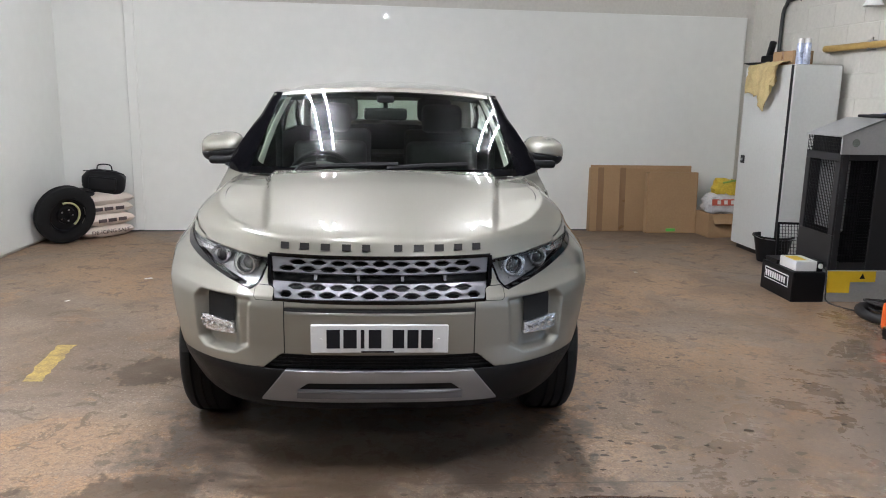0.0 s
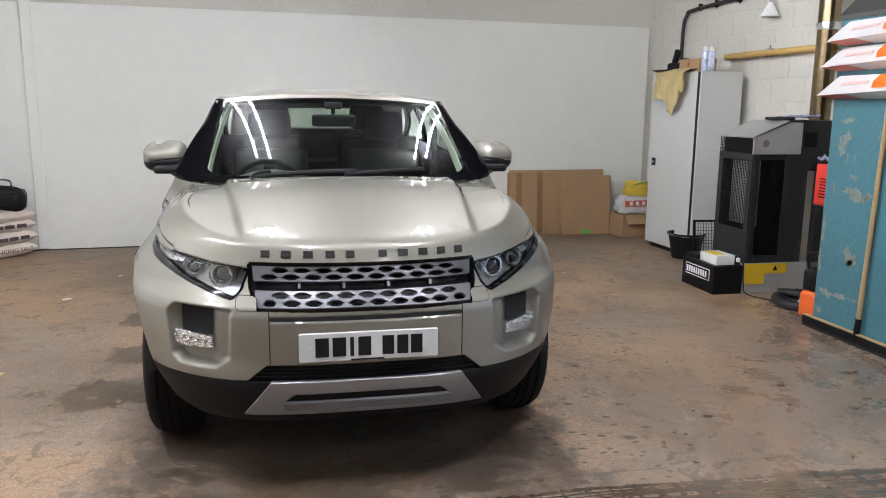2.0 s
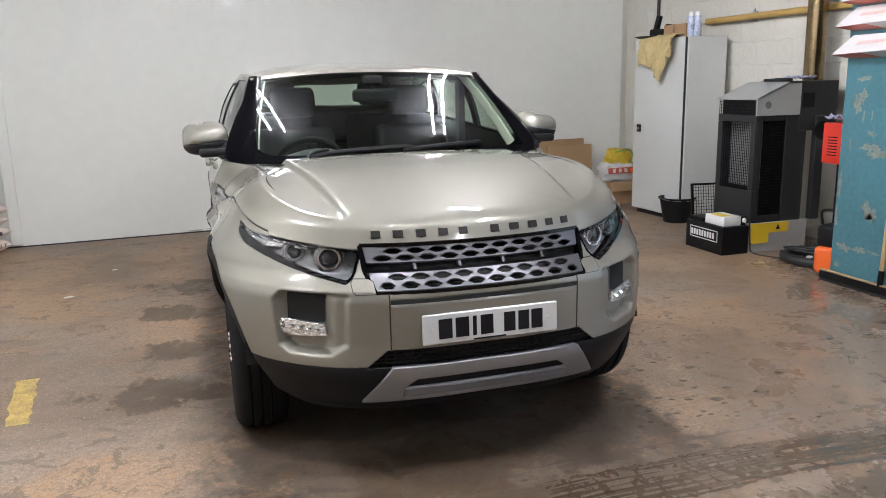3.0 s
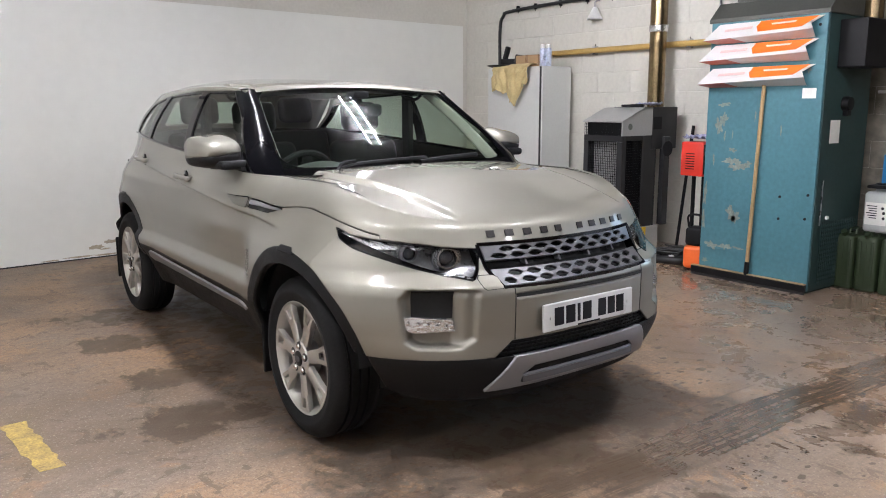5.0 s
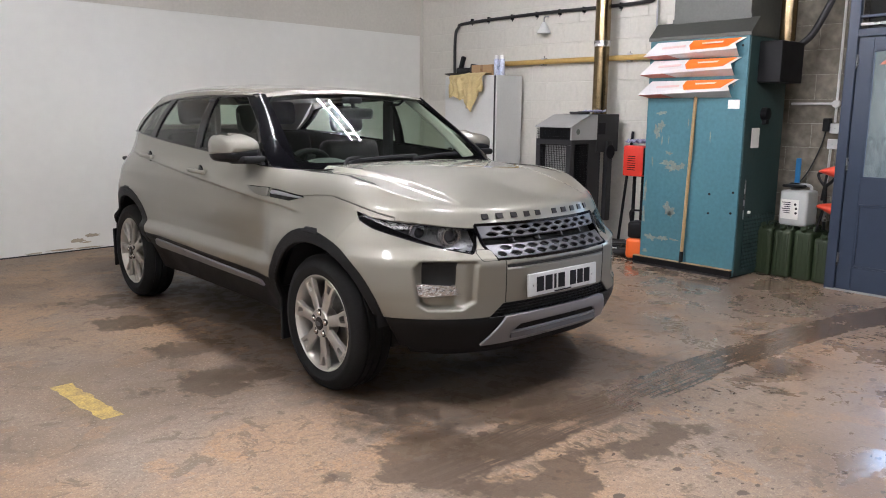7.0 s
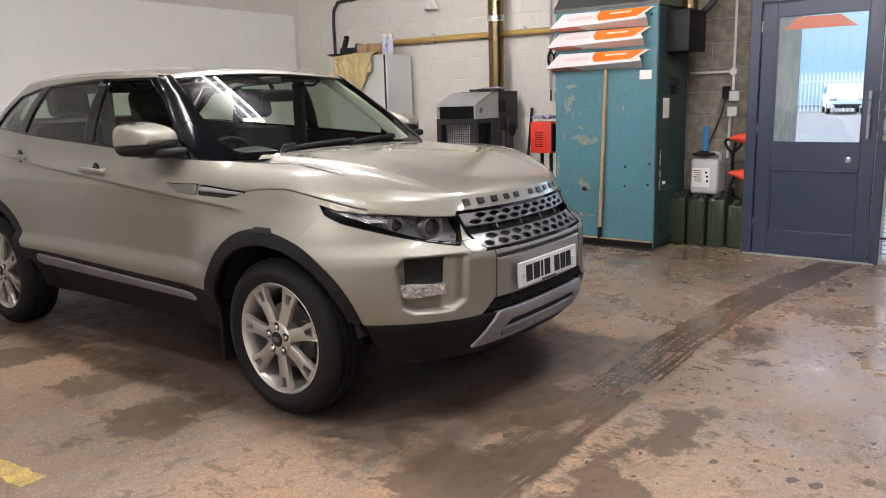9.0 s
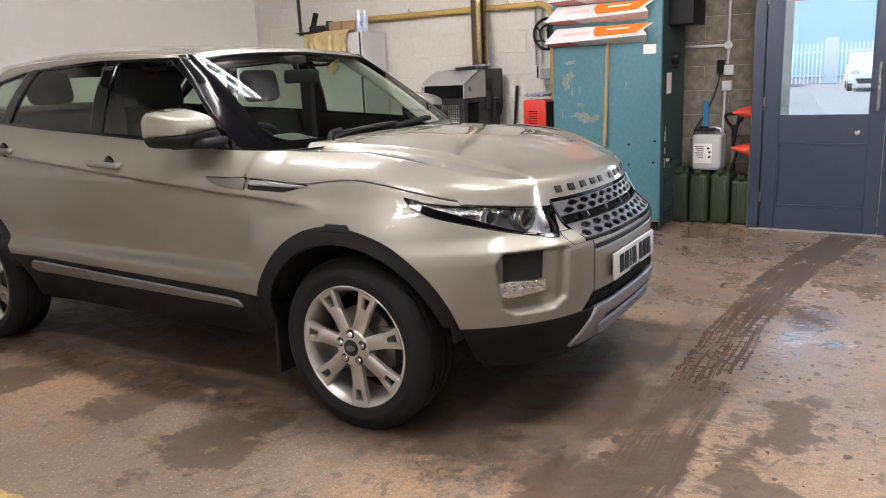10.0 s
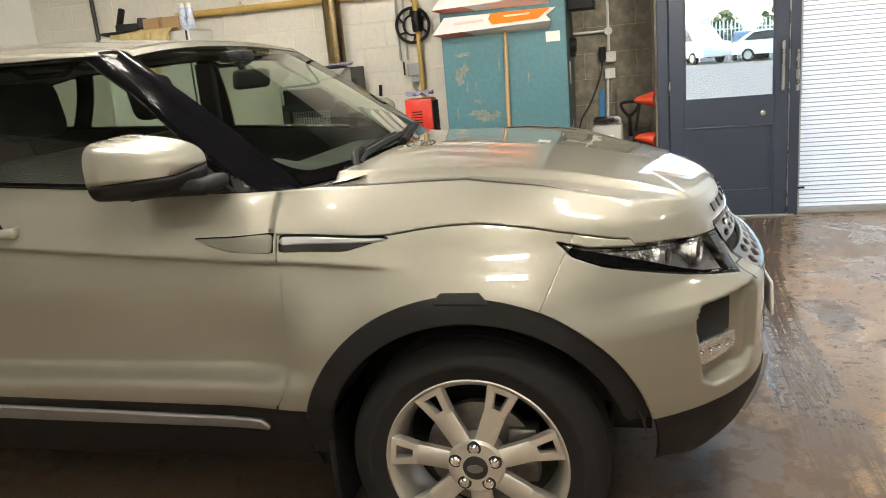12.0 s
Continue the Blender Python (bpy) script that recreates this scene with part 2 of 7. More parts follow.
BACK_Y, BACK_SLOPE = 4.97, 0.06
LEFT_X, CEIL_Z, NEAR_Y = -3.44, 3.35, -16.0
WALL_AT = pose(4.43, 0, 0, 0, 0, 3.15)
DOOR_X = 3.6


def floor_material():
    """Worn concrete: ochre and grey areas, stains, specks, a wet tyre track, damp patches by the entrance, painted
    shade below the car.
    """
    m = bpy.data.materials.new("worn brown concrete")
    m.use_nodes = True
    nt = m.node_tree
    b = nt.nodes["Principled BSDF"]
    L = nt.links.new
    tc = nt.nodes.new("ShaderNodeTexCoord")
    P = tc.outputs["Object"]

    def noise_at(scale, detail=5, rough=0.55, distort=0.0, vec=P):
        n = nt.nodes.new("ShaderNodeTexNoise")
        n.inputs["Scale"].default_value, n.inputs["Detail"].default_value = scale, detail
        n.inputs["Roughness"].default_value, n.inputs["Distortion"].default_value = rough, distort
        L(vec, n.inputs["Vector"])
        return n.outputs[0]

    def ramp(v, a, c, lo=0.0, hi=1.0):
        r = nt.nodes.new("ShaderNodeMapRange")
        r.interpolation_type = "SMOOTHSTEP"
        for k, x in zip((1, 2, 3, 4), (a, c, lo, hi)):
            r.inputs[k].default_value = x
        L(v, r.inputs[0])
        return r.outputs[0]

    def op(kind, u, v=0.0, w=None):
        n = nt.nodes.new("ShaderNodeMath")
        n.operation = kind
        for k, x in enumerate((u, v) if w is None else (u, v, w)):
            if isinstance(x, (int, float)):
                n.inputs[k].default_value = x
            else:
                L(x, n.inputs[k])
        return n.outputs[0]

    def blend(f, c0, c1):
        n = nt.nodes.new("ShaderNodeMix")
        n.data_type = "RGBA"
        L(f, n.inputs[0]) if not isinstance(f, float) else None
        for k, c in ((6, c0), (7, c1)):
            if isinstance(c, tuple):
                n.inputs[k].default_value = (*c, 1)
            else:
                L(c, n.inputs[k])
        return n.outputs[2]

    sep = nt.nodes.new("ShaderNodeSeparateXYZ")
    L(P, sep.inputs[0])
    X, Y = sep.outputs[0], sep.outputs[1]
    big, mid, small = noise_at(0.55, 4, 0.55, 0.6), noise_at(2.2, 6, 0.62, 0.8), noise_at(11, 6, 0.65)
    grit = noise_at(120, 3, 0.6)
    col = blend(ramp(big, 0.40, 0.60), (0.345, 0.215, 0.120), (0.238, 0.182, 0.137))
    col = blend(op("MULTIPLY", ramp(mid, 0.36, 0.85), 0.45), col, (0.40, 0.315, 0.225))
    # worn coats with crisp edges: grey scuffs, ochre patches, brown stains
    col = blend(op("MULTIPLY", ramp(noise_at(1.3, 9, 0.66, 0.9), 0.535, 0.575), 0.40), col, (0.205, 0.168, 0.135))
    col = blend(op("MULTIPLY", ramp(noise_at(3.1, 8, 0.68, 0.5), 0.56, 0.60), 0.50), col, (0.39, 0.222, 0.105))
    col = blend(op("MULTIPLY", ramp(noise_at(1.0, 8, 0.62, 0.6), 0.44, 0.64), 0.68), col, (0.145, 0.100, 0.066))
    col = blend(op("MULTIPLY", ramp(noise_at(6.5, 9, 0.72, 0.7), 0.565, 0.595), 0.72), col, (0.115, 0.080, 0.054))
    col = blend(op("MULTIPLY", ramp(small, 0.44, 0.72), 0.40), col, (0.19, 0.14, 0.10))
    fine = noise_at(34, 6, 0.7)
    col = blend(op("MULTIPLY", ramp(fine, 0.44, 0.64), 0.5), col, (0.14, 0.105, 0.08))
    col = blend(op("MULTIPLY", ramp(grit, 0.5, 0.68), 0.55), col, (0.11, 0.082, 0.06))
    col = blend(op("MULTIPLY", ramp(noise_at(75, 3, 0.6), 0.58, 0.66), 0.35), col, (0.50, 0.43, 0.34))
    col = blend(op("MULTIPLY", ramp(noise_at(26, 5, 0.7), 0.665, 0.70), 0.75), col, (0.065, 0.045, 0.03))
    # fallen drops of muddy water, each with a size of its own
    nz = nt.nodes.new("ShaderNodeTexNoise")
    nz.inputs["Scale"].default_value, nz.inputs["Detail"].default_value = 22, 3
    L(P, nz.inputs["Vector"])
    sc, warp, flat = (nt.nodes.new("ShaderNodeVectorMath") for _ in range(3))
    sc.operation, flat.operation = "SCALE", "MULTIPLY"
    sc.inputs["Scale"].default_value = 0.035
    flat.inputs[1].default_value = (1.0, 1.5, 1.0)
    L(nz.outputs[1], sc.inputs[0])
    L(P, warp.inputs[0])
    L(sc.outputs[0], warp.inputs[1])
    L(warp.outputs[0], flat.inputs[0])
    far = op("SQRT", op("ADD", op("POWER", op("SUBTRACT", X, 0.1), 2.0), op("POWER", op("ADD", Y, 1.3), 2.0)))
    drops = None
    for scale, most in ((8.0, 0.26), (17.0, 0.30)):
        vo = nt.nodes.new("ShaderNodeTexVoronoi")
        vo.inputs["Scale"].default_value = scale
        L(flat.outputs[0], vo.inputs["Vector"])
        tint = nt.nodes.new("ShaderNodeSeparateXYZ")
        L(vo.outputs["Color"], tint.inputs[0])
        size = op("MULTIPLY", ramp(op("ADD", tint.outputs[0], op("MULTIPLY", op("SUBTRACT", noise_at(1.6, 3), 0.5), 0.9)), 0.46, 0.98), most)
        one = ramp(op("SUBTRACT", vo.outputs["Distance"], size), 0.0, -0.03)
        drops = one if drops is None else op("MAXIMUM", drops, one)
    drops = op("MULTIPLY", op("MULTIPLY", drops, ramp(far, 4.4, 2.2)), ramp(op("SUBTRACT", X, op("MULTIPLY", Y, 0.5)), -1.1, -0.2))
    col = blend(op("MULTIPLY", drops, 0.95), col, (0.07, 0.046, 0.028))
    # dirt before and below the car, with its contact shadow painted in
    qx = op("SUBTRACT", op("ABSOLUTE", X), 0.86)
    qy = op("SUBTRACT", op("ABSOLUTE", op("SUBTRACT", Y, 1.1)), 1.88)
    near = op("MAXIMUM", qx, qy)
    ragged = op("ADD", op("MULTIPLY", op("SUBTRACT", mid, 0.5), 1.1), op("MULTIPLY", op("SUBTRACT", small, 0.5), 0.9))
    grime_shade = op("MULTIPLY", ramp(op("ADD", near, ragged), 0.16, -0.06), 0.62)
    col = blend(grime_shade, col, (0.052, 0.038, 0.027))
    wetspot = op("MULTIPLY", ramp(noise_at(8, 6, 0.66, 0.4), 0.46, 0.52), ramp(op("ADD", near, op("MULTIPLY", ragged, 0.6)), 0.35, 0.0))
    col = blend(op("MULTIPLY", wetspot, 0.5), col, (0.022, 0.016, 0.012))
    # tyre track with tread bars
    bend = op("MAXIMUM", op("SUBTRACT", X, 1.0), 0.0)
    d = op("ADD", op("ADD", Y, 1.09), op("MULTIPLY", op("MULTIPLY", bend, bend), 0.055))
    d = op("ADD", d, op("MULTIPLY", op("SUBTRACT", noise_at(0.9, 2), 0.5), 0.10))
    d1 = op("ABSOLUTE", d)
    d2 = op("ABSOLUTE", op("ADD", d, 0.27))
    cv = nt.nodes.new("ShaderNodeCombineXYZ")
    L(op("MULTIPLY", X, 1.1), cv.inputs[0])
    L(op("MULTIPLY", d, 46.0), cv.inputs[1])
    streak = noise_at(1.0, 4, 0.6, 0.15, cv.outputs[0])
    cw = nt.nodes.new("ShaderNodeCombineXYZ")
    L(op("MULTIPLY", X, 24.0), cw.inputs[0])
    L(op("MULTIPLY", d, 11.0), cw.inputs[1])
    lug = noise_at(1.0, 4, 0.6, 0.5, cw.outputs[0])
    pat = op("MAXIMUM", ramp(streak, 0.44, 0.54), op("MULTIPLY", ramp(lug, 0.50, 0.58), 0.8))
    rim = op("ADD", d1, op("MULTIPLY", op("SUBTRACT", noise_at(16, 4, 0.6), 0.5), 0.09))
    band = op("ADD", ramp(rim, 0.16, 0.12), op("MULTIPLY", ramp(d2, 0.10, 0.07), op("MULTIPLY", ramp(lug, 0.5, 0.6), 0.7)))
    worn = ramp(noise_at(2.6, 6, 0.65), 0.28, 0.48)
    track = op("MULTIPLY", op("MULTIPLY", band, op("ADD", op("MULTIPLY", pat, 0.55), 0.45)), worn)
    track = op("MULTIPLY", track, ramp(X, -1.3, -0.9))
    col = blend(op("MULTIPLY", track, 0.95), col, (0.055, 0.034, 0.02))
    # splashes and drips before the car; the last four paint shadow and grime beside it
    edge = op("ADD", noise_at(4.2, 6, 0.62), op("MULTIPLY", op("SUBTRACT", lug, 0.5), 0.25))
    for bx, by, br in ((-0.62, -1.09, 0.34), (0.06, -1.05, 0.30), (-0.75, -1.42, 0.36), (0.85, -1.52, 0.16), (-0.2, -0.75, 0.5), (-0.1, -1.5, 0.32), (1.3, -1.4, 0.24), (-1.0, -1.0, 0.42),
                       (-1.5, -1.75, 0.62), (-0.7, -2.15, 0.5), (-2.2, -1.3, 0.45), (-1.12, 1.9, 0.36), (-1.10, 1.1, 0.36), (-1.2, 0.45, 0.40), (-1.05, 2.6, 0.4)):
        rad = op("SQRT", op("ADD", op("POWER", op("SUBTRACT", X, bx), 2.0), op("POWER", op("MULTIPLY", op("SUBTRACT", Y, by), 1.5), 2.0)))
        blot = ramp(op("ADD", op("DIVIDE", rad, br), op("MULTIPLY", op("SUBTRACT", edge, 0.5), 3.2)), 0.85, 0.55)
        col = blend(op("MULTIPLY", blot, 0.82), col, (0.075, 0.049, 0.029))
    # joint in the slab, filled with dirt and partly worn away
    j1 = ramp(op("ABSOLUTE", op("ADD", op("ADD", Y, 0.845), op("MULTIPLY", op("SUBTRACT", noise_at(9, 2), 0.5), 0.02))), 0.008, 0.002)
    j1 = op("MULTIPLY", op("MULTIPLY", j1, ramp(X, -0.9, -0.3)), ramp(noise_at(3.0, 3), 0.36, 0.5))
    col = blend(op("MULTIPLY", j1, 0.7), col, (0.07, 0.05, 0.038))
    # damp film and thin puddles towards the entrance
    zone = ramp(op("SUBTRACT", X, op("MULTIPLY", op("ADD", Y, 1.0), 0.9)), 0.2, 2.0)
    spread = op("ADD", noise_at(1.9, 8, 0.66, 0.7), op("MULTIPLY", op("SUBTRACT", noise_at(17, 5, 0.65), 0.5), 0.28))
    pud = op("MULTIPLY", zone, ramp(spread, 0.535, 0.565))
    pud = op("MAXIMUM", pud, op("MULTIPLY", op("MULTIPLY", track, ramp(X, -0.5, 0.3)), 0.85))
    pud = op("MAXIMUM", pud, op("MULTIPLY", wetspot, 0.4))
    film = op("MULTIPLY", ramp(op("ADD", X, op("MULTIPLY", Y, -0.7)), 0.6, 2.6), 0.40)
    damp = op("MINIMUM", op("ADD", pud, film), 1.0)
    col = blend(op("MULTIPLY", damp, 0.22), col, (0.13, 0.095, 0.07))
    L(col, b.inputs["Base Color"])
    dry = op("ADD", ramp(mid, 0.3, 0.75, 0.54, 0.70), op("MULTIPLY", film, -0.70))
    rough = op("ADD", op("MULTIPLY", dry, op("SUBTRACT", 1.0, pud)), op("MULTIPLY", pud, 0.09))
    L(rough, b.inputs["Roughness"])
    L(op("ADD", op("MULTIPLY", damp, 0.5), 0.5), b.inputs["Specular IOR Level"])
    bp = nt.nodes.new("ShaderNodeBump")
    bp.inputs["Distance"].default_value = 0.006
    L(op("MULTIPLY", op("SUBTRACT", 1.0, op("MULTIPLY", pud, 0.85)), 0.40), bp.inputs["Strength"])
    h = op("ADD", op("MULTIPLY", small, 0.8), op("MULTIPLY", grit, 0.25))
    h = op("ADD", h, op("MULTIPLY", track, 0.25))
    h = op("SUBTRACT", h, op("MULTIPLY", j1, 0.15))
    L(h, bp.inputs["Height"])
    L(bp.outputs[0], b.inputs["Normal"])
    return m


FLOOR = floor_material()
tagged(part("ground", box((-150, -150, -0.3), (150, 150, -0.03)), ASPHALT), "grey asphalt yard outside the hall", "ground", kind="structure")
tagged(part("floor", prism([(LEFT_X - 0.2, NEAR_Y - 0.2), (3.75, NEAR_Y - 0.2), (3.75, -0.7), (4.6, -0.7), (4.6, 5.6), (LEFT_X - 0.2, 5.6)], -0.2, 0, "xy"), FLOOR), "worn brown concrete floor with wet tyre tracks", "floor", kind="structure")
tagged(part("ceiling", box((LEFT_X - 0.3, NEAR_Y - 0.3, CEIL_Z), (4.8, 5.8, CEIL_Z + 0.2)), CEIL), "plain grey ceiling", "ceiling", kind="structure")

back_at = pose(0, BACK_Y, 0, 0, 0, math.degrees(math.atan(BACK_SLOPE)))
wall_back = tagged(part("wall_back", box((-3.8, 0.03, -0.1), (4.6, 0.25, CEIL_Z)), WALL_PAINT), "white painted block wall with glossy white panels", "wall", kind="structure")
wall_back.matrix_basis = back_at
part("panel", box((-2.66, -0.02, 0.004), (4.06, 0.026, 2.44), 0.004, 1), PANEL_WHITE, wall_back, "glossy white wall cladding sheet")
part("panel", box((-3.8, -0.0, 0.004), (-2.73, 0.026, 2.44), 0.004, 1), PANEL_WHITE, wall_back)
part("joint_strip", box((-2.745, -0.03, 0.02), (-2.64, -0.002, 2.46), 0.008, 2), PANEL_WHITE, wall_back)
wall_left = tagged(part("wall_left", box((LEFT_X - 0.25, NEAR_Y, -0.1), (LEFT_X - 0.03, 4.86, CEIL_Z)), WALL_PAINT), "white painted side wall with glossy panels", "wall", kind="structure")
for k in range(8):
    part("panel", box((LEFT_X - 0.026, 4.8 - 2.44 * (k + 1) + 0.003, 0.03), (LEFT_X, 4.8 - 2.44 * k - 0.003, 2.44), 0.003, 1), PANEL_WHITE, wall_left)
# unseen end wall, put far back so the car's nose reflects little light
tagged(part("wall_near", box((LEFT_X - 0.2, NEAR_Y - 0.25, -0.1), (4.8, NEAR_Y, CEIL_Z)), WALL_PAINT), "plain white end wall, out of view", "wall", kind="structure")
wall_right = tagged(part("wall_right", box((0.012, -0.66, -0.1), (0.25, 5.4, CEIL_Z)), WALL_PAINT), "white painted block wall", "wall", kind="structure")
wall_right.matrix_basis = WALL_AT
tagged(part("wall_door", join(box((DOOR_X, NEAR_Y, 2.98), (DOOR_X + 0.2, -0.62, CEIL_Z)), box((DOOR_X + 0.01, NEAR_Y, -0.1), (DOOR_X + 0.2, -5.3, 2.98)),
                              box((DOOR_X + 0.03, -0.78, -0.1), (4.72, -0.64, CEIL_Z))), RAW_BLOCK), "bare block wall round the entrance", "wall", kind="structure")

# strip lamps under the ceiling
TUBE = glow("lit tube", (0.98, 0.95, 0.93), 36.0)
# body colour darkened so its lit face does not widen the reflections
LAMP_BODY = mat("darkened lamp body", (0.02, 0.02, 0.02), 0.6)
lamp = thing("strip_lamp", "dark grey twin-tube strip lamp set out of view under the ceiling", "lamp", pose(-0.635, 1.6, CEIL_Z), "strip lamps")
part("body", box((-0.04, -0.47, -0.06), (0.04, 0.47, 0.0), 0.006), LAMP_BODY, lamp)
for sx in (-0.065, 0.065):
    part("tube", tube([(sx, -0.43, -0.09), (sx, 0.43, -0.09)], 0.009, 12), TUBE, lamp, "glowing white tube")
# the pair over the car follows windscreen reflections; the others are added for brightness
for x, y in ((-0.635, -1.6), (1.06, 1.62), (1.06, -1.6), (1.06, -4.8), (-2.33, -0.35)):
    copy_thing(lamp, pose(x, y, CEIL_Z))


# ---- the car: one skin, cut into panels ----
AXLE = 2.66
ARCH = ((-0.005, 0.37), (AXLE + 0.005, 0.37))


def corner(z):
    """How square the front corner is at a height."""
    return curve(z, [.2, .42, .56, .70, .80, 1.2], [3.4, 3.4, 2.8, 2.8, 2.2, 2.2])


def nose(z):
    return curve(z, [.24, .32, .45, .60, .70, .742, .757, .80, .88, .92, .95, .985, 1.02, 1.1], [.70, .77, .815, .825, .826, .821, .806, .768, .722, .705, .69, .645, .585, .52])


def tail(z):
    return curve(z, [.24, .4, .6, .8, 1.0, 1.2, 1.3], [.72, .80, .84, .84, .80, .72, .68])


def width_door(z):
    return .972 * curve(z, [.24, .34, .46, .50, .535, .575, .588, .628, .640, .70, .76, .85, .95, 1.0, 1.1, 1.3], [.80, .85, .905, .930, .948, .953, .950, .914, .909, .909, .913, .919, .918, .904, .852, .80])


def width_hood(z):
    return .97 * curve(z, [.24, .34, .46, .54, .60, .70, .80, .87, .94, .98, 1.02, 1.06, 1.095], [.80, .86, .922, .95, .956, .956, .945, .924, .888, .868, .835, .787, .725])


def half_width(y, z):
    k = step(0.36, 0.62, y)
    w = width_hood(z) * (1 - k) + width_door(z) * k
    for ay, az in ARCH:
        r = np.hypot((y - ay) * 0.92, z - az)
        w = w + 0.018 * (1 - step(0.44, 0.66, r)) * (1 - step(0.82, 0.95, z))
    w = w - (.0 + .065 * step(.75, 1.2, z)) * step(1.9, 3.3, y)
    w = w + .016 * step(-.55, -.2, y) * (1 - step(.05, .4, y)) * (1 - step(.80, .95, z))
    line = 0.885 + 0.075 * np.asarray(y)
    w = w + 0.028 * step(-0.008, 0.008, z - line) * step(0.1, 0.36, y) * (1 - step(2.4, 2.9, y)) - 0.006 * step(0.1, 0.36, y)
    return w


def front_y(x, z, out=0.0):
    """Where the front face lies at a given distance from the middle and height."""
    w = width_hood(z)
    k = np.clip(1 - np.abs(np.asarray(x, float) / w) ** corner(z), 0, 1)
    return -(nose(z) + out) * k ** (1 / 2.2)


def top_edge(y, s):
    front = curve(s, [0, .3, .55, .75, .95, 1.15, 1.45], [.945, .950, .965, .99, 1.03, 1.065, 1.09])
    belt = curve(y, [.5, 1.33, 1.76, 2.25, 2.85, 3.5], [1.10, 1.155, 1.18, 1.21, 1.245, 1.26])
    k = step(0.3, 0.55, y)
    return front * (1 - k) + belt * k


def outline():
    """Stations round half of the car: angle or place along the side."""
    th = np.linspace(0, 1, 170)
    th = (th * 0.55 + 0.45 * (1 - np.cos(th * math.pi)) / 2) * math.pi / 2
    st = [("f", a) for a in th]
    st += [("m", y) for y in np.linspace(0, AXLE, 190)[1:]]
    st += [("r", a) for a in np.linspace(math.pi / 2, 0, 60)[1:]]
    return st


def station(kind, a, z):
    if kind == "f":
        y = -nose(z) * max(math.cos(a), 0) ** (2 / 2.2)
        return half_width(y, z) * max(math.sin(a), 0) ** (2 / corner(z)), y
    if kind == "m":
        return half_width(np.full_like(z, a), z), np.full_like(z, a)
    y = AXLE + tail(z) * max(math.cos(a), 0) ** (2 / 2.3)
    return half_width(y, z) * max(math.sin(a), 0) ** (2 / 2.5), y


REF = [station(k, a, np.array([0.7])) for k, a in outline()]
REF_S = np.concatenate([[0], np.cumsum([math.hypot(float(q[0][0] - p[0][0]), float(q[1][0] - p[1][0])) for p, q in zip(REF, REF[1:])])])
REF_X, REF_Y = np.array([float(p[0][0]) for p in REF]), np.array([float(p[1][0]) for p in REF])


ROWS_AT = {}


def along(x, z=0.62):
    """Distance along the outline of a place x from the middle, on the front, at a height."""
    if z not in ROWS_AT:
        ROWS_AT[z] = [float(station(k, a, np.array([z]))[0][0]) for k, a in outline()[:170]]
    return float(np.interp(x, ROWS_AT[z], REF_S[:170]))


FOG = [(along(.50), .725), (along(.52), .738), (along(.735), .738), (along(.755), .70), (along(.735), .53), (along(.70), .505), (along(.56), .505), (along(.51), .54)]
FOG_IN = along(.545)
LAMP_SHAPE = [(along(x, .86), z) for x, z in ((.43, .868), (.55, .879), (.68, .893), (.77, .905), (.84, .92), (.879, .945), (.862, .905), (.82, .872), (.74, .838), (.655, .806), (.58, .785), (.46, .762))]
GRILLE_SHAPE = [(-.435, .886), (.435, .886), (.43, .80), (.405, .735), (-.405, .735), (-.43, .80)]
INTAKE_SHAPE = [(-.375, .528), (.375, .528), (.455, .462), (-.455, .462)]


def skin(off=0.0, nv=140, feats=True):
    """Half of the lower body: columns x, y, z, s (distance along the outline)."""
    rows = []
    for (kind, a), s in zip(outline(), REF_S):
        _, ymid = station(kind, a, np.array([0.8]))
        zt = float(top_edge(float(ymid[0]), s)) if kind != "r" else float(top_edge(3.0, s))
        z = np.linspace(0.27, zt, nv)
        x, y = station(kind, a, z)
        d = np.zeros_like(z) + off
        if feats and kind == "f":
            d = d + 0.048 * step(0.0, 0.018, inside(FOG, np.full_like(z, s), z)) * float(.40 + .60 * step(FOG_IN, FOG_IN + .07, s))
            d = d + 0.016 * step(-.004, .004, z - .692) * step(-.004, .004, .708 - z) * (1 if s < .36 else 0)
        x0, y0 = station(kind, max(0.0, a - 1e-3) if kind != "m" else a - 1e-3, z)
        x1, y1 = station(kind, a + 1e-3, z)
        tx, ty = x1 - x0, y1 - y0
        if kind == "r":
            tx, ty = -tx, -ty
        ln = np.hypot(tx, ty) + 1e-9
        x, y = x - d * ty / ln, y + d * tx / ln
        x = np.maximum(x, 0)
        if s < 1e-6:
            x = x * 0
        rows.append(np.stack([x, y, z, np.full_like(z, s)], 1))
    v, f = sheet([[tuple(p) for p in r] for r in rows])
    return v, [q[::-1] for q in f]


SKIN = skin()
SKIN_IN = skin(0.03, 40, False)


def shut(y):
    return curve(y, [-.46, -.40, -.28, -.14, -.03, .08, .2, .34, .6], [.915, .925, .955, .985, .997, .992, .98, .985, 1.008])


def away(rad, k):
    """Outside an arch of that radius."""
    ay, az = ARCH[k]
    return lambda V: np.hypot(V[:, 1] - ay, V[:, 2] - az) - rad


def both(*fs):
    return lambda V: np.min([f(V) for f in fs], 0)


def no(f):
    return lambda V: -f(V)


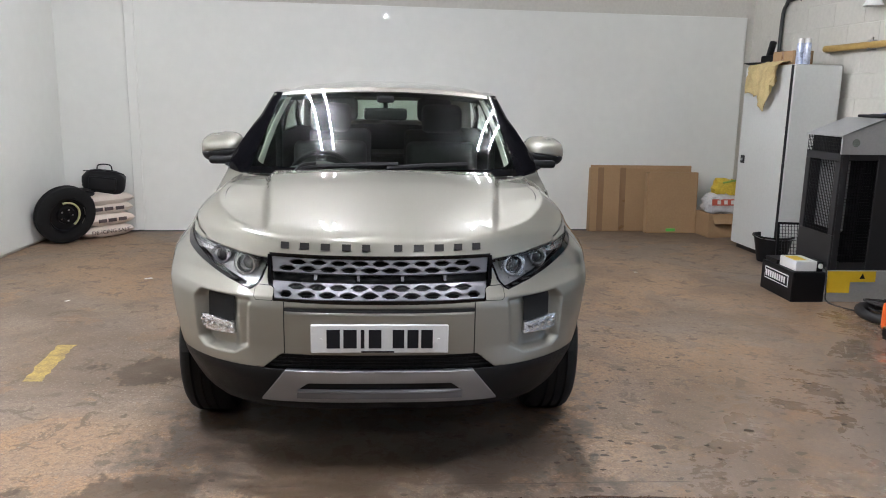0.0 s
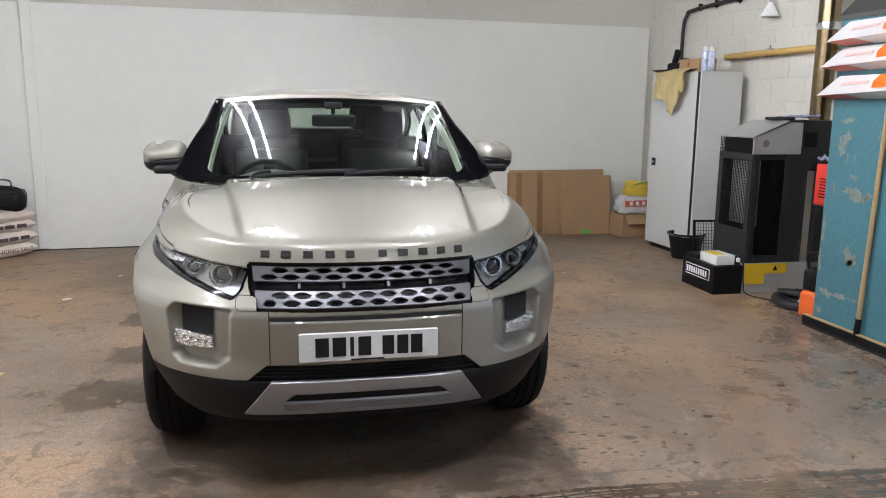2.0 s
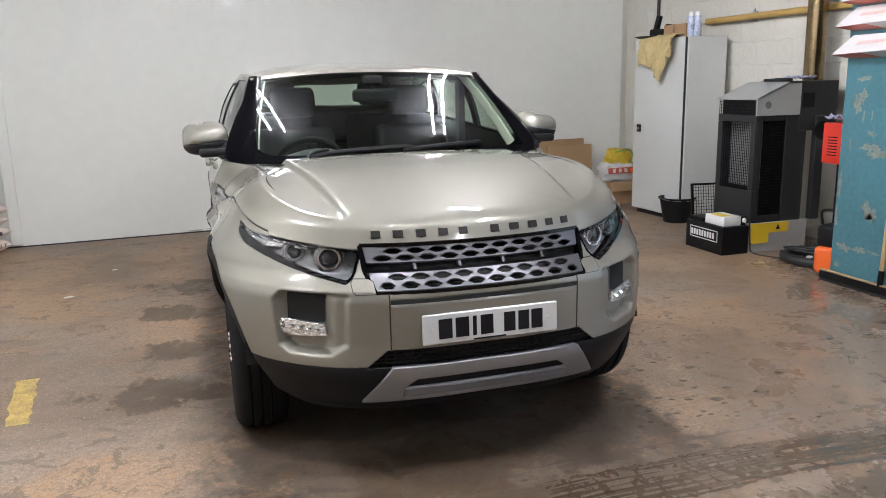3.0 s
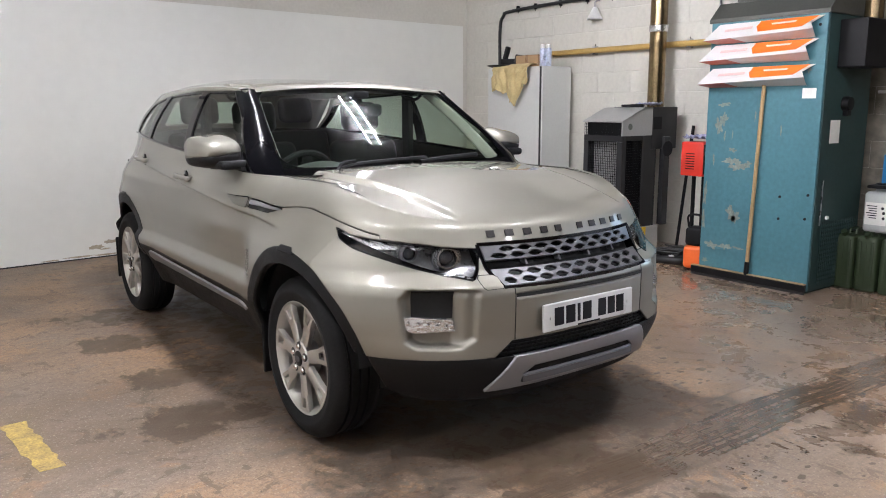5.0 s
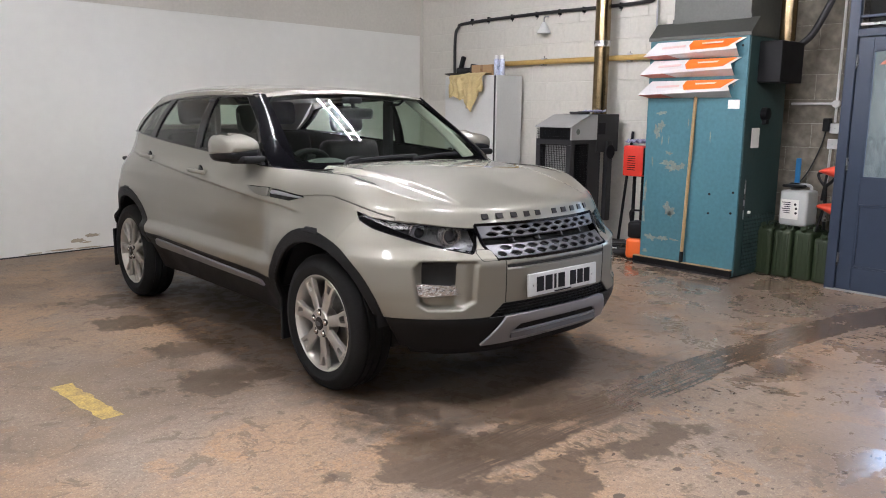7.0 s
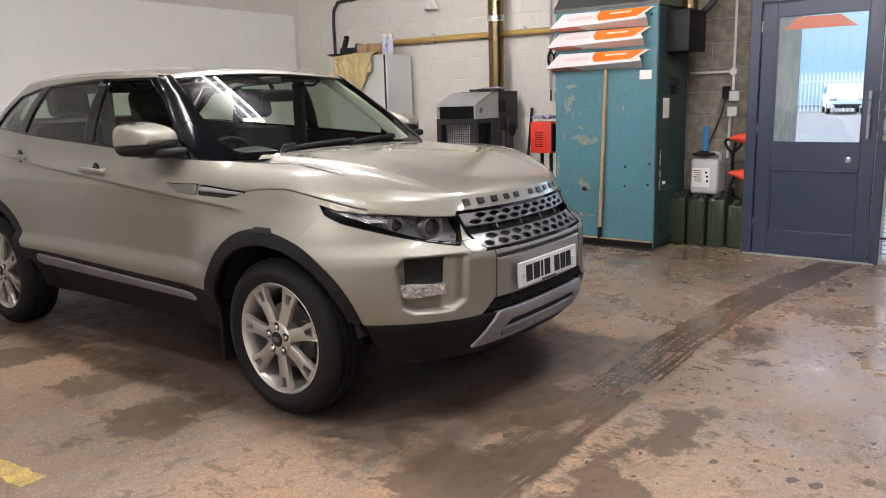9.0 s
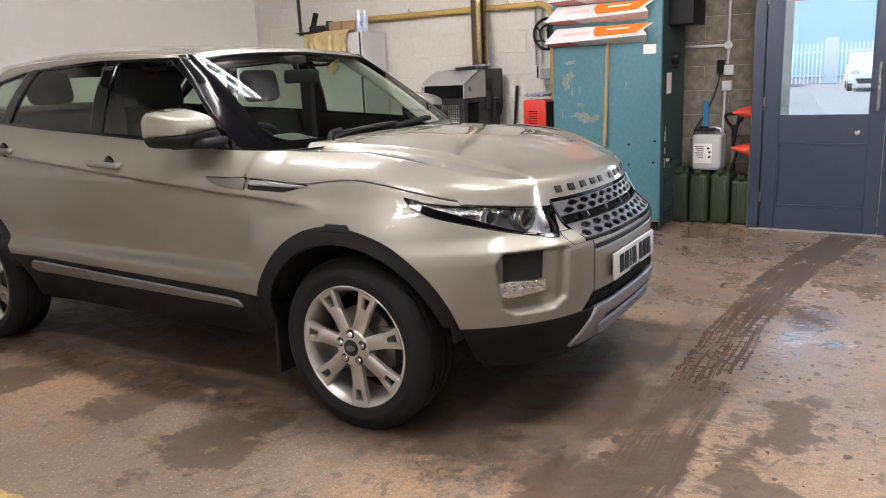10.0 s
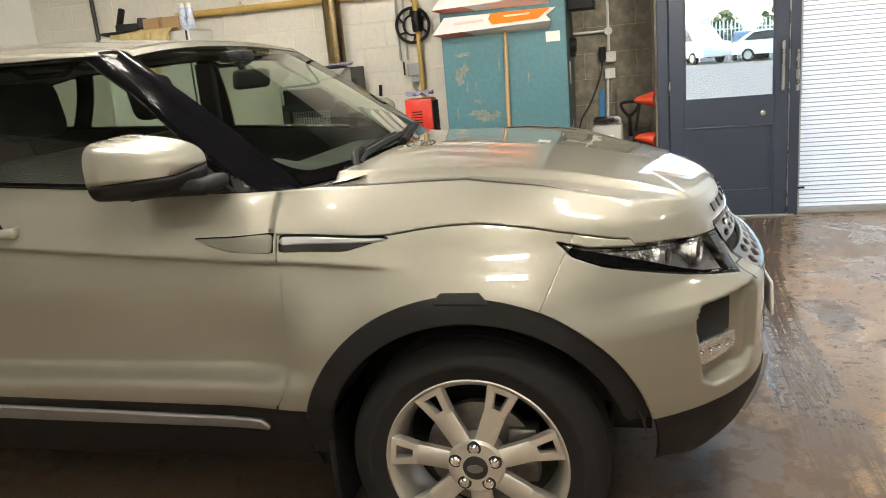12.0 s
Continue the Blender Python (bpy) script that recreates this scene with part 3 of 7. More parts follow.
GAP = 0.0021
X_, Y_, Z_, S_ = (lambda V: V[:, 0]), (lambda V: V[:, 1]), (lambda V: V[:, 2]), (lambda V: V[:, 3])
above_shut = lambda V: np.where(V[:, 1] < -0.46, -0.2, V[:, 2] - shut(V[:, 1]))
low_line = lambda V: V[:, 2] - np.where(V[:, 3] < 1.3, .468, .508 + .02 * (V[:, 1]) * (V[:, 1] < 3)) * 1.0
in_lamp = lambda V: inside(LAMP_SHAPE, V[:, 3], V[:, 2])
in_grille = lambda V: inside(GRILLE_SHAPE, V[:, 0], V[:, 2]) * np.where(V[:, 1] < 0, 1, 0) - np.where(V[:, 1] < 0, 0, 1)
in_intake = lambda V: inside(INTAKE_SHAPE, V[:, 0], V[:, 2]) * np.where(V[:, 1] < 0, 1, 0) - np.where(V[:, 1] < 0, 0, 1)
# border between bonnet and bumper along the nose: the top of grille and lamps
nose_top = lambda V: V[:, 2] - curve(V[:, 3], [0, along(.43, .86), along(.68, .86), along(.84, .86), 1.4], [.888, .872, .897, .925, .99])
front_zone = lambda V: S_(V) - 1.02
bonnet_zone = lambda V: np.where(V[:, 1] < -0.42, nose_top(V), np.where(V[:, 1] > 0.52, -1, V[:, 2] - shut(V[:, 1])))
seam_fender = lambda V: V[:, 1] + .20 + .5 * (V[:, 2] - .80)
door_front = lambda V: V[:, 1] - (0.485 + .06 * step(.62, .48, V[:, 2]))
door_mid = lambda V: V[:, 1] - (1.53 + 0.05 * (V[:, 2] - .8))
REAR_CUT = [(1.8, .4), (2.08, .50), (2.17, .64), (2.27, .76), (2.37, .84), (2.42, 1.0), (2.46, 1.4), (5, 1.4), (5, .3), (1.8, .3)]
door_back = lambda V: inside(REAR_CUT, V[:, 1], V[:, 2])

car = thing("car", "champagne silver five-door sport utility car, parked", "car")


def two(name, geo, material, label="", t=0.012, parent=None, smooth="all"):
    """The same panel for both sides."""
    obs = []
    for g in (geo, flipped(geo)):
        ob = part(name, g, material, parent or car, label, smooth)
        if t:
            thick(ob, t)
        obs.append(ob)
    return obs


def whole(name, geo, material, label="", t=0.012, parent=None, weld=False):
    """A panel that crosses the middle."""
    g = join(geo, flipped(geo))
    bm = bmesh.new()
    vs = [bm.verts.new(v) for v in g[0]]
    for f in g[1]:
        try:
            bm.faces.new([vs[i] for i in f])
        except ValueError:
            pass
    bmesh.ops.remove_doubles(bm, verts=bm.verts[:] if weld else [v for v in bm.verts if abs(v.co.x) < 1e-4], dist=2e-4)
    ob = part(name, bm, material, parent or car, label, "all")
    if t:
        thick(ob, t)
    return ob


g_all = clip(SKIN, away(0.465, 0))
g_all = clip(g_all, away(0.465, 1))
paint = clip(g_all, low_line)
black = clip(clip(clip(SKIN, away(0.47, 0)), away(0.47, 1)), no(low_line))

# painted panels
fend = clip(clip(paint, lambda V: -above_shut(V) - GAP), lambda V: seam_fender(V) - .0007)
fend = clip(clip(fend, lambda V: -door_front(V) - GAP), lambda V: -in_lamp(V) - GAP)
wings = two("front_wing", fend, PAINT)
flank = clip(paint, lambda V: bonnet_zone(V) - GAP)
flank = clip(clip(flank, lambda V: -in_lamp(V) - GAP), lambda V: -in_grille(V))
bump = clip(paint, lambda V: np.where(V[:, 1] > .2, -1, -bonnet_zone(V) - GAP))
bump = clip(clip(bump, lambda V: -seam_fender(V) - .0007), lambda V: -in_lamp(V) - GAP)
bump = clip(clip(bump, lambda V: -in_grille(V)), lambda V: -in_intake(V))
whole("front_bumper", bump, PAINT)
d1 = clip(clip(paint, lambda V: door_front(V) - GAP), lambda V: -door_mid(V) - GAP)
d2 = clip(clip(paint, lambda V: door_mid(V) - GAP), lambda V: -door_back(V) - GAP)
fdoors = two("front_door", d1, PAINT)
rdoors = two("rear_door", d2, PAINT)
quarter = clip(paint, lambda V: door_back(V) - GAP)
quarters = whole("rear_quarter", quarter, PAINT)
for panel in (*wings, *fdoors, *rdoors, quarters):
    panel.modifiers["thickness"].use_rim = False
whole("lower_bumper", clip(clip(clip(black, lambda V: -.36 - V[:, 1]), lambda V: -in_intake(V)), lambda V: V[:, 2] - .275 - .25 * np.maximum(0, V[:, 3] - .72)), BLACK_PLASTIC, "black plastic lower bumper")
sill = clip(clip(black, lambda V: V[:, 1] - .38), lambda V: np.minimum(2.22 - V[:, 1], V[:, 2] - .295))
sills = two("sill_cladding", sill, BLACK_PLASTIC, "black plastic sill cladding")
whole("rear_lower_bumper", clip(black, lambda V: V[:, 1] - 3.08), BLACK_PLASTIC)
# black shell added inside the panels to stop light leaking through the gaps
inner = clip(clip(clip(SKIN_IN, away(0.47, 0)), away(0.47, 1)), lambda V: -in_grille(V))
inner = clip(clip(inner, lambda V: -in_lamp(V)), lambda V: -inside(FOG, V[:, 3], V[:, 2]))
whole("light_block_shell", inner, DARK, "", 0)


# bonnet top
def bonnet_z(x, y):
    c = curve(y, [-.705, -.695, -.675, -.64, -.58, -.5, -.4, -.2, 0, .3, .6], [.92, .944, .966, .984, 1.001, 1.020, 1.043, 1.083, 1.107, 1.125, 1.128])
    ridge = .575 + .13 * np.minimum(0, np.asarray(y) - .3)
    d = np.abs(x)
    return c - .030 * (d / .7) ** 2 - .022 * step(-.013, .013, d - ridge) * step(-.72, -.3, y)


rows = []
for (kind, a), s in zip(outline(), REF_S):
    _, ym = station(kind, a, np.array([0.8]))
    if kind == "r" or float(ym[0]) > 0.44:
        break
    zt = float(top_edge(float(ym[0]), s))
    x, y = station(kind, a, np.array([zt]))
    ex, ey = float(x[0]), float(y[0])
    yc = -.40 + (ey + .69) * .66
    ks = np.linspace(0, 1, 60)
    px, py = ex * (1 - ks), ey + (yc - ey) * ks
    pz = bonnet_z(px, py)
    pz = pz + (zt - float(bonnet_z(np.array([ex]), np.array([ey]))[0])) * (1 - ks) ** 6
    rows.append([(a1, b1, c1) for a1, b1, c1 in zip(px, py, pz)])
top = sheet(rows)
top = (top[0], [f[::-1] for f in top[1]])
bon = whole("bonnet", join(([p[:3] for p in flank[0]], flank[1]), top), PAINT, weld=True)


# glasshouse
def belt(y):
    z = curve(y, [.5, 1.33, 1.76, 2.25, 2.85, 3.5], [1.10, 1.155, 1.18, 1.21, 1.245, 1.26])
    return half_width(y, z), z


def roof_edge(y):
    return curve(y, [.9, 1.1, 1.6, 2.2, 2.8, 3.3, 3.5], [.645, .662, .68, .668, .625, .55, .52]), \
        curve(y, [.9, 1.1, 1.6, 2.2, 2.8, 3.3, 3.5], [1.47, 1.508, 1.53, 1.518, 1.475, 1.42, 1.39])


def roof_mid(y):
    return curve(y, [.9, 1.08, 1.5, 2.1, 2.7, 3.3, 3.5], [1.50, 1.545, 1.582, 1.602, 1.588, 1.54, 1.515])


def side_grid(off=0.0):
    rows = []
    for y in np.linspace(.42, 3.5, 230):
        (xb, zb), (xr, zr) = belt(np.array(y)), roof_edge(np.array(y))
        k = np.linspace(0, 1, 50)
        taper = (1 - min(1, max(0, (y - AXLE) / .86)) ** 2.3) ** .4
        x = (xb + (xr - xb) * k + .022 * np.sin(math.pi * k)) * taper - off
        rows.append([(a, y, b) for a, b in zip(x, zb + (zr - zb) * k)])
    v, f = sheet(rows)
    return v, [q[::-1] for q in f]


A_LINE = ([1.0, 1.08, 1.18, 1.29, 1.42, 1.51, 1.6], [.415, .51, .64, .79, .955, 1.075, 1.19])
REAR_LINE = ([1.2, 1.25, 1.4, 1.52], [2.93, 2.87, 2.64, 2.46])
SIDE = clip(clip(side_grid(), lambda V: V[:, 1] - curve(V[:, 2], *A_LINE)), lambda V: curve(V[:, 2], *REAR_LINE) - V[:, 1])
FRONT_GLASS = [(.632, 1.124), (1.47, 1.178), (1.455, 1.497), (1.115, 1.492), (.955, 1.39), (.785, 1.262)]
REAR_GLASS = [(1.56, 1.185), (2.27, 1.222), (2.12, 1.482), (1.545, 1.5)]
QUARTER_GLASS = [(2.36, 1.232), (2.78, 1.252), (2.47, 1.435), (2.21, 1.478)]
pillar_back = lambda V: (2.86 - 1.62 * (V[:, 2] - 1.24)) - V[:, 1]
wins = lambda poly: (lambda V: inside(poly, V[:, 1], V[:, 2]))
frame_side = clip(SIDE, pillar_back)
for poly in (FRONT_GLASS, REAR_GLASS, QUARTER_GLASS):
    frame_side = clip(frame_side, no(wins(poly)))
rail_line = lambda V: V[:, 2] - curve(V[:, 1], [1.0, 1.10, 1.45, 1.55, 2.12, 2.47, 2.7], [1.49, 1.501, 1.506, 1.509, 1.491, 1.445, 1.40])
two("roof_rail", clip(frame_side, rail_line), PAINT, "", 0.02)
frame_side = clip(frame_side, no(rail_line))
two("window_frame", frame_side, GLOSS_BLACK, "gloss black window surround", 0.02)
two("rear_pillar", clip(SIDE, no(pillar_back)), PAINT, "", 0.02)
GLASS_SIDE = clip(side_grid(0.007), lambda V: V[:, 1] - curve(V[:, 2], *A_LINE))
for poly, nm in ((FRONT_GLASS, "front_side_glass"), (REAR_GLASS, "rear_side_glass"), (QUARTER_GLASS, "quarter_glass")):
    big = [(a, b) for a, b in poly]
    two(nm, clip(GLASS_SIDE, lambda V: inside(big, V[:, 1], V[:, 2]) + .008), SIDEGLASS, "green tinted side glass", 0)
line = [(float(belt(np.array(y))[0]) + .002, y, float(belt(np.array(y))[1]) + .004) for y in np.linspace(.62, 2.82, 40)]
two("waist_strip", tube(line, .006, 6), GLOSS_BLACK, "", 0)

# windscreen, roof, tailgate
def screen_edge(k):
    return .712 - .112 * k + .01 * math.sin(math.pi * k), .46 + .565 * k, 1.095 + .412 * k + .012 * math.sin(math.pi * k)


def screen(u, k, out=0.0):
    """u across -1..1, k from base to top."""
    ex, ey, ez = screen_edge(k)
    cy, cz = .35 + .725 * k, 1.085 + .455 * k + .018 * math.sin(math.pi * k)
    b = 1 - abs(u) ** 2.0
    return (ex * u, ey + (cy - ey) * b - out * .5, ez + (cz - ez) * b + out * .85)


ks = np.linspace(0, 1, 30)
ws = sheet([[screen(u, k) for u in np.linspace(-1, 1, 50)] for k in ks])
part("windscreen", (ws[0], ws[1]), SCREEN, car, "green tinted windscreen reflecting lamps", "all")
band = sheet([[screen(u, k, .002) for u in np.linspace(-1, 1, 50)] for k in (.955, .975, 1.0)])
part("roof_edge", band, PAINT, car, "", "all")
band = sheet([[screen(u, k, .002) for u in np.linspace(-1, 1, 50)] for k in (0, .03, .06)])
part("screen_base", band, GLOSS_BLACK, car, "", "all")


def frit(V):
    """Outside a rounded window in the glass, in columns across (3) and up (4)."""
    a, b = np.abs(V[:, 3]) * .66, V[:, 4] * .80
    qx, qy = np.maximum(a - .648 + .10, 0), np.maximum(np.abs(b - .425) - .365 + .10, 0)
    return np.hypot(qx, qy) - .10


g = sheet([[(*screen(u, k, -.003), u, k) for u in np.linspace(-1, 1, 101)] for k in np.linspace(0, 1, 61)])
part("screen_border", clip(g, frit), GLOSS_BLACK, car, "black border printed on the glass", "all")
rows = []
for k in np.linspace(-.04, 1, 40):
    gx, gy, gz = screen_edge(k)
    z = 1.085 + .425 * k
    y = float(curve(np.array(z), *A_LINE))
    (xb, zb), (xr, zr) = belt(np.array(max(y, .5))), roof_edge(np.array(max(y, .9)))
    t = min(max((z - float(zb)) / (float(zr) - float(zb)), 0), 1)
    ox = float(xb) + (float(xr) - float(xb)) * t + .022 * math.sin(math.pi * t)
    rows.append([(gx + (ox - gx) * q, gy + (y - gy) * q - .012 * math.sin(math.pi * q), gz + (z - gz) * q + .004 * math.sin(math.pi * q)) for q in np.linspace(-.06, 1, 8)])
pill = sheet(rows)
two("front_pillar", pill, SATIN_BLACK, "gloss black front pillar", 0.0)
two("pillar_lining", sheet([[(r[0][0] - .012 - .012 * q, r[0][1] + .01 + .12 * q, r[0][2] - .02) for q in np.linspace(0, 1, 5)] for r in rows]), CREAM, "pale cloth pillar lining", 0.006)
rows = []
for y in np.linspace(0, 1, 90):
    rr = []
    for u in np.linspace(-1, 1, 61):
        y0 = 1.075 - .055 * abs(u) ** 2.2
        yy = y0 + (3.2 - .70 * abs(u) ** 2.4 - y0) * y
        xr, zr = roof_edge(np.array(yy))
        zm = roof_mid(np.array(yy))
        b = 1 - abs(u) ** 2.6
        d = .010 * float(step(.80, .88, abs(u)) - step(.90, .97, abs(u)))
        rr.append((float(xr) * u, yy, float(zr) + (float(zm) - float(zr)) * b - d * min(1, 6 * y)))
    rows.append(rr)
thick(part("roof", sheet(rows), PAINT, car, "", "all"), 0.03)
def tail_pt(u, k):
    x0, y0, z0 = .645 * u, 3.195 - .70 * abs(u) ** 2.4, 1.492 + .055 * (1 - abs(u) ** 2.6)
    x1, y1, z1 = .695 * u, 3.38 - .54 * abs(u) ** 2.4, 1.255
    return (x0 + (x1 - x0) * k, y0 + (y1 - y0) * k, z0 + (z1 - z0) * k)


tg = sheet([[tail_pt(u, k) for u in np.linspace(-1, 1, 41)] for k in np.linspace(0, 1, 25)])
hole = lambda V: inside([(-.47, 1.29), (.47, 1.29), (.40, 1.47), (-.40, 1.47)], V[:, 0], V[:, 2])
thick(part("tailgate", clip(tg, no(hole)), PAINT, car, "", "all"), .02)
part("rear_screen", clip(tg, hole), SIDEGLASS, car, "", "all")

# cabin
seat = [box((-.25, -.25, 0), (.25, .27, .14), .05, 3), moved(box((-.24, -.05, 0), (.24, .08, .58), .05, 3), pose(0, .24, .08, -14)),
        moved(box((-.135, -.045, 0), (.135, .05, .19), .045, 3), pose(0, .40, .70, -10))]
for x, y in ((-.37, 1.18), (.37, 1.18), (-.37, 2.15), (.37, 2.15)):
    part("seat", moved(join(*seat), pose(x, y, .56 if y < 2 else .60)), CABIN, car, "dark cloth seat with headrest", True)
rows = []
for u in np.linspace(-.70, .70, 40):
    hump = .055 * math.exp(-((u + .36) / .17) ** 2)
    rows.append([(u, .50 + .05 * (1 - (u / .7) ** 2) - .12 + .12 * (u / .7) ** 2, 1.06), (u, .60, 1.075 + hump * .5), (u, .72, 1.08 + hump), (u, .82, 1.07 + hump), (u, .88, 1.02), (u, .90, .8)])
thick(part("dashboard", sheet(rows), DASH, car, "grey soft dashboard", "all"), .02, 1)
wheel_at = pose(-.37, .98, 1.0, -64, 0, 0)
part("steering_wheel", moved(join(tube([(.19 * math.cos(a), .19 * math.sin(a), 0) for a in np.linspace(0, 2 * math.pi, 33)], .016, 8, False),
                                  box((-.17, -.03, -.03), (.17, .03, .0), .01), box((-.03, -.17, -.03), (.03, 0, 0), .01), lathe([(.07, -.05), (.07, .0), (.04, .01)], 16)), wheel_at), CABIN, car, "dark leather steering wheel", True)
part("cabin_floor", box((-.78, .5, .3), (.78, 3.2, .42)), DARK, car)
part("rear_shelf", box((-.7, 2.75, 1.0), (.7, 3.3, 1.03), .01), CABIN, car)
mirror_in = part("rear_view_mirror", join(moved(box((-.125, -.02, -.035), (.125, .02, .035), .018, 3), pose(0, .93, 1.395, 8)), tube([(0, .95, 1.41), (0, .985, 1.475)], .013, 8),
                                          box((-.05, .93, 1.46), (.05, 1.03, 1.50), .012)), CABIN, car, "black rear-view mirror", True)
part("headliner", sheet([[(x * .62, y, float(roof_mid(np.array(y))) - .05 - .04 * x * x) for x in np.linspace(-1, 1, 9)] for y in np.linspace(1.08, 2.55, 20)]), CABIN, car, "", "all")
for sx in (-1, 1):
    part("pillar_lining", box((sx * .70 - .02, 1.47, .9), (sx * .70 + .02, 1.56, 1.48), .01), CABIN, car)
    part("grab_handle", tube([(sx * .60, 1.2, 1.49), (sx * .595, 1.25, 1.46), (sx * .595, 1.38, 1.46), (sx * .60, 1.43, 1.49)], .01, 6), CABIN, car)

# wheel, facing +x
WHEEL_R, WHEEL_OUT = .352, .884
prof = [(.232, -.19), (.25, -.20), (.30, -.205), (.335, -.195), (.349, -.175)]
for a in (-.145, -.105, -.065):
    prof += [(.352, a - .017), (.352, a + .010), (.342, a + .012), (.342, a + .019)]
prof += [(.352, -.04), (.350, -.025), (.338, -.004), (.318, .010), (.30, .014), (.298, .0155), (.285, .0155), (.283, .014), (.262, .010), (.248, .0), (.236, -.012)]
wheel = part("wheel", lathe([(.236, -.19), (.232, -.18), (.215, -.15), (.212, -.06), (.226, -.02), (.236, -.004), (.246, .003), (.250, .001), (.247, -.012)], 64, "x", False), ALLOY, car, "seven-spoke silver alloy wheel", True)
part("tyre", lathe(prof, 72, "x", False), RUBBER, wheel, "black road tyre", True)
for k in range(7):
    g = []
    face = lambda r: .000 - .004 * math.sin(math.pi * min(1, r / .23)) + .006 * (1 - r / .23)
    def bar(p0, p1, w0, w1, t=.024):
        (r0, c0), (r1, c1) = p0, p1
        rows = []
        for i in range(7):
            f = i / 6
            r, c, w = r0 + (r1 - r0) * f, c0 + (c1 - c0) * f, (w0 + (w1 - w0) * f) / 2
            x = face(r)
            rows.append([(x - t, r, c - w), (x - .005, r, c - w), (x, r, c - w * .72), (x, r, c + w * .72), (x - .005, r, c + w), (x - t, r, c + w)])
        v, f = sheet(rows)
        return v, [tuple(reversed(q)) for q in f]
    g = [bar((.035, 0), (.165, 0), .052, .060), bar((.160, -.0185), (.236, -.032), .024, .026), bar((.160, .0185), (.236, .032), .024, .026), bar((.16, 0), (.176, 0), .058, .05), bar((.222, 0), (.237, 0), .06, .09)]
    part("spoke", moved(join(*g), pose(0, 0, 0, -90 + 4 + k * 360 / 7)), ALLOY, wheel, "", True)
part("hub", lathe([(.075, -.06), (.078, .0), (.07, .007), (.034, .009)], 40, "x"), ALLOY, wheel, "", True)
part("centre_cap", lathe([(.034, .0), (.034, .012), (.028, .015), (.001, .016)], 32, "x"), BADGE, wheel, "dark oval-marked centre cap", True)
part("cap_mark", prism([(.022 * math.cos(a), .012 * math.sin(a)) for a in np.linspace(0, 6.28, 20)[:-1]], .0155, .0175, "yz"), SILVER, wheel)
for k in range(5):
    a = math.radians(90 + 72 * k)
    part("wheel_nut", moved(join(lathe([(.0135, .0), (.0135, .012), (.009, .017)], 12, "x")), pose(0, .056 * math.cos(a), .056 * math.sin(a))), CHROME, wheel, "chrome wheel nut", True)
    part("nut_seat", moved(lathe([(.019, .0), (.019, .0085)], 16, "x"), pose(0, .056 * math.cos(a), .056 * math.sin(a))), BADGE, wheel)
part("brake_disc", join(lathe([(.15, -.10), (.15, -.075), (.06, -.075)], 40, "x"), box((-.12, .08, -.08), (-.06, .16, .08), .01)), mat("worn steel", (.2, .19, .18), .4, .9, .3, 20), wheel, "", True)
wheel.matrix_basis = pose(WHEEL_OUT, 0, WHEEL_R - .004)
copy_thing(wheel, pose(-WHEEL_OUT, 0, WHEEL_R - .004, 0, 0, 180))
copy_thing(wheel, pose(WHEEL_OUT, AXLE, WHEEL_R - .004, 25))
copy_thing(wheel, pose(-WHEEL_OUT, AXLE, WHEEL_R - .004, 12, 0, 180))

# arches: liner and black lip
for k, (ay, az) in enumerate(ARCH):
    rows = [[(x, ay + .44 * math.cos(a), az + .44 * math.sin(a)) for x in (.45, .6, .72, .85)] for a in np.linspace(.22, math.pi - .1, 40)]
    two("wheel_well", join(sheet(rows), box((.44, ay - .46, .25), (.455, ay + .46, .84))), DARK, "", 0)
    lip = clip(clip(SKIN, no(away(.472, k))), away(.402, k))
    lip = clip(lip, lambda V: V[:, 2] - np.where(V[:, 1] < ay, .47, .36))
    V = np.array(lip[0])
    r = np.hypot(V[:, 1] - ay, V[:, 2] - az)
    V[:, 0] += .003 - .02 * step(.05, -.22, V[:, 1])
    two("arch_cladding", ([tuple(v) for v in V], lip[1]), BLACK_PLASTIC, "black plastic wheel arch cladding", .03)
    notch = clip(SKIN, lambda V: inside([(ay - .075, az + .45), (ay - .05, az + .478), (ay + .05, az + .478), (ay + .075, az + .45)], V[:, 1], V[:, 2]))
    V = np.array(notch[0])
    V[:, 0] += .003
    two("arch_step", ([tuple(v) for v in V], notch[1]), BLACK_PLASTIC, "", .02)
    part("mud_flap", flipped(box((.72, ay + .40, .17), (.885, ay + .42, .47), .008)), BLACK_PLASTIC, car)
    part("mud_flap", box((.72, ay + .40, .17), (.885, ay + .42, .47), .008), BLACK_PLASTIC, car)
part("underbody", box((-.7, -.35, .26), (.7, 3.2, .34), .02), DARK, car)
for y in (0, AXLE):
    part("axle", tube([(-.8, y, .34), (.8, y, .34)], .04, 8), DARK, car)
for y0, y1 in ((.58, 1.612), (1.62, 2.11)):
    strip = clip(clip(SKIN, lambda V: inside([(.58, .436), (.60, .468), (2.06, .520), (2.10, .478), (2.06, .456), (1.3, .445)], V[:, 1], V[:, 2])), lambda V: np.minimum(V[:, 1] - y0, y1 - V[:, 1]))
    V = np.array(strip[0])
    V[:, 0] += .014
    two("sill_strip", ([tuple(v) for v in V], strip[1]), SKID, "silver grey sill strip", .016)


# front details
def front_grid(x0, x1, z0, z1, out=0.0, nx=90, nz=40):
    v, f = sheet([[(x, float(front_y(x, z, out)), z) for x in np.linspace(x0, x1, nx)] for z in np.linspace(z1, z0, nz)])
    return v, [q[::-1] for q in f]


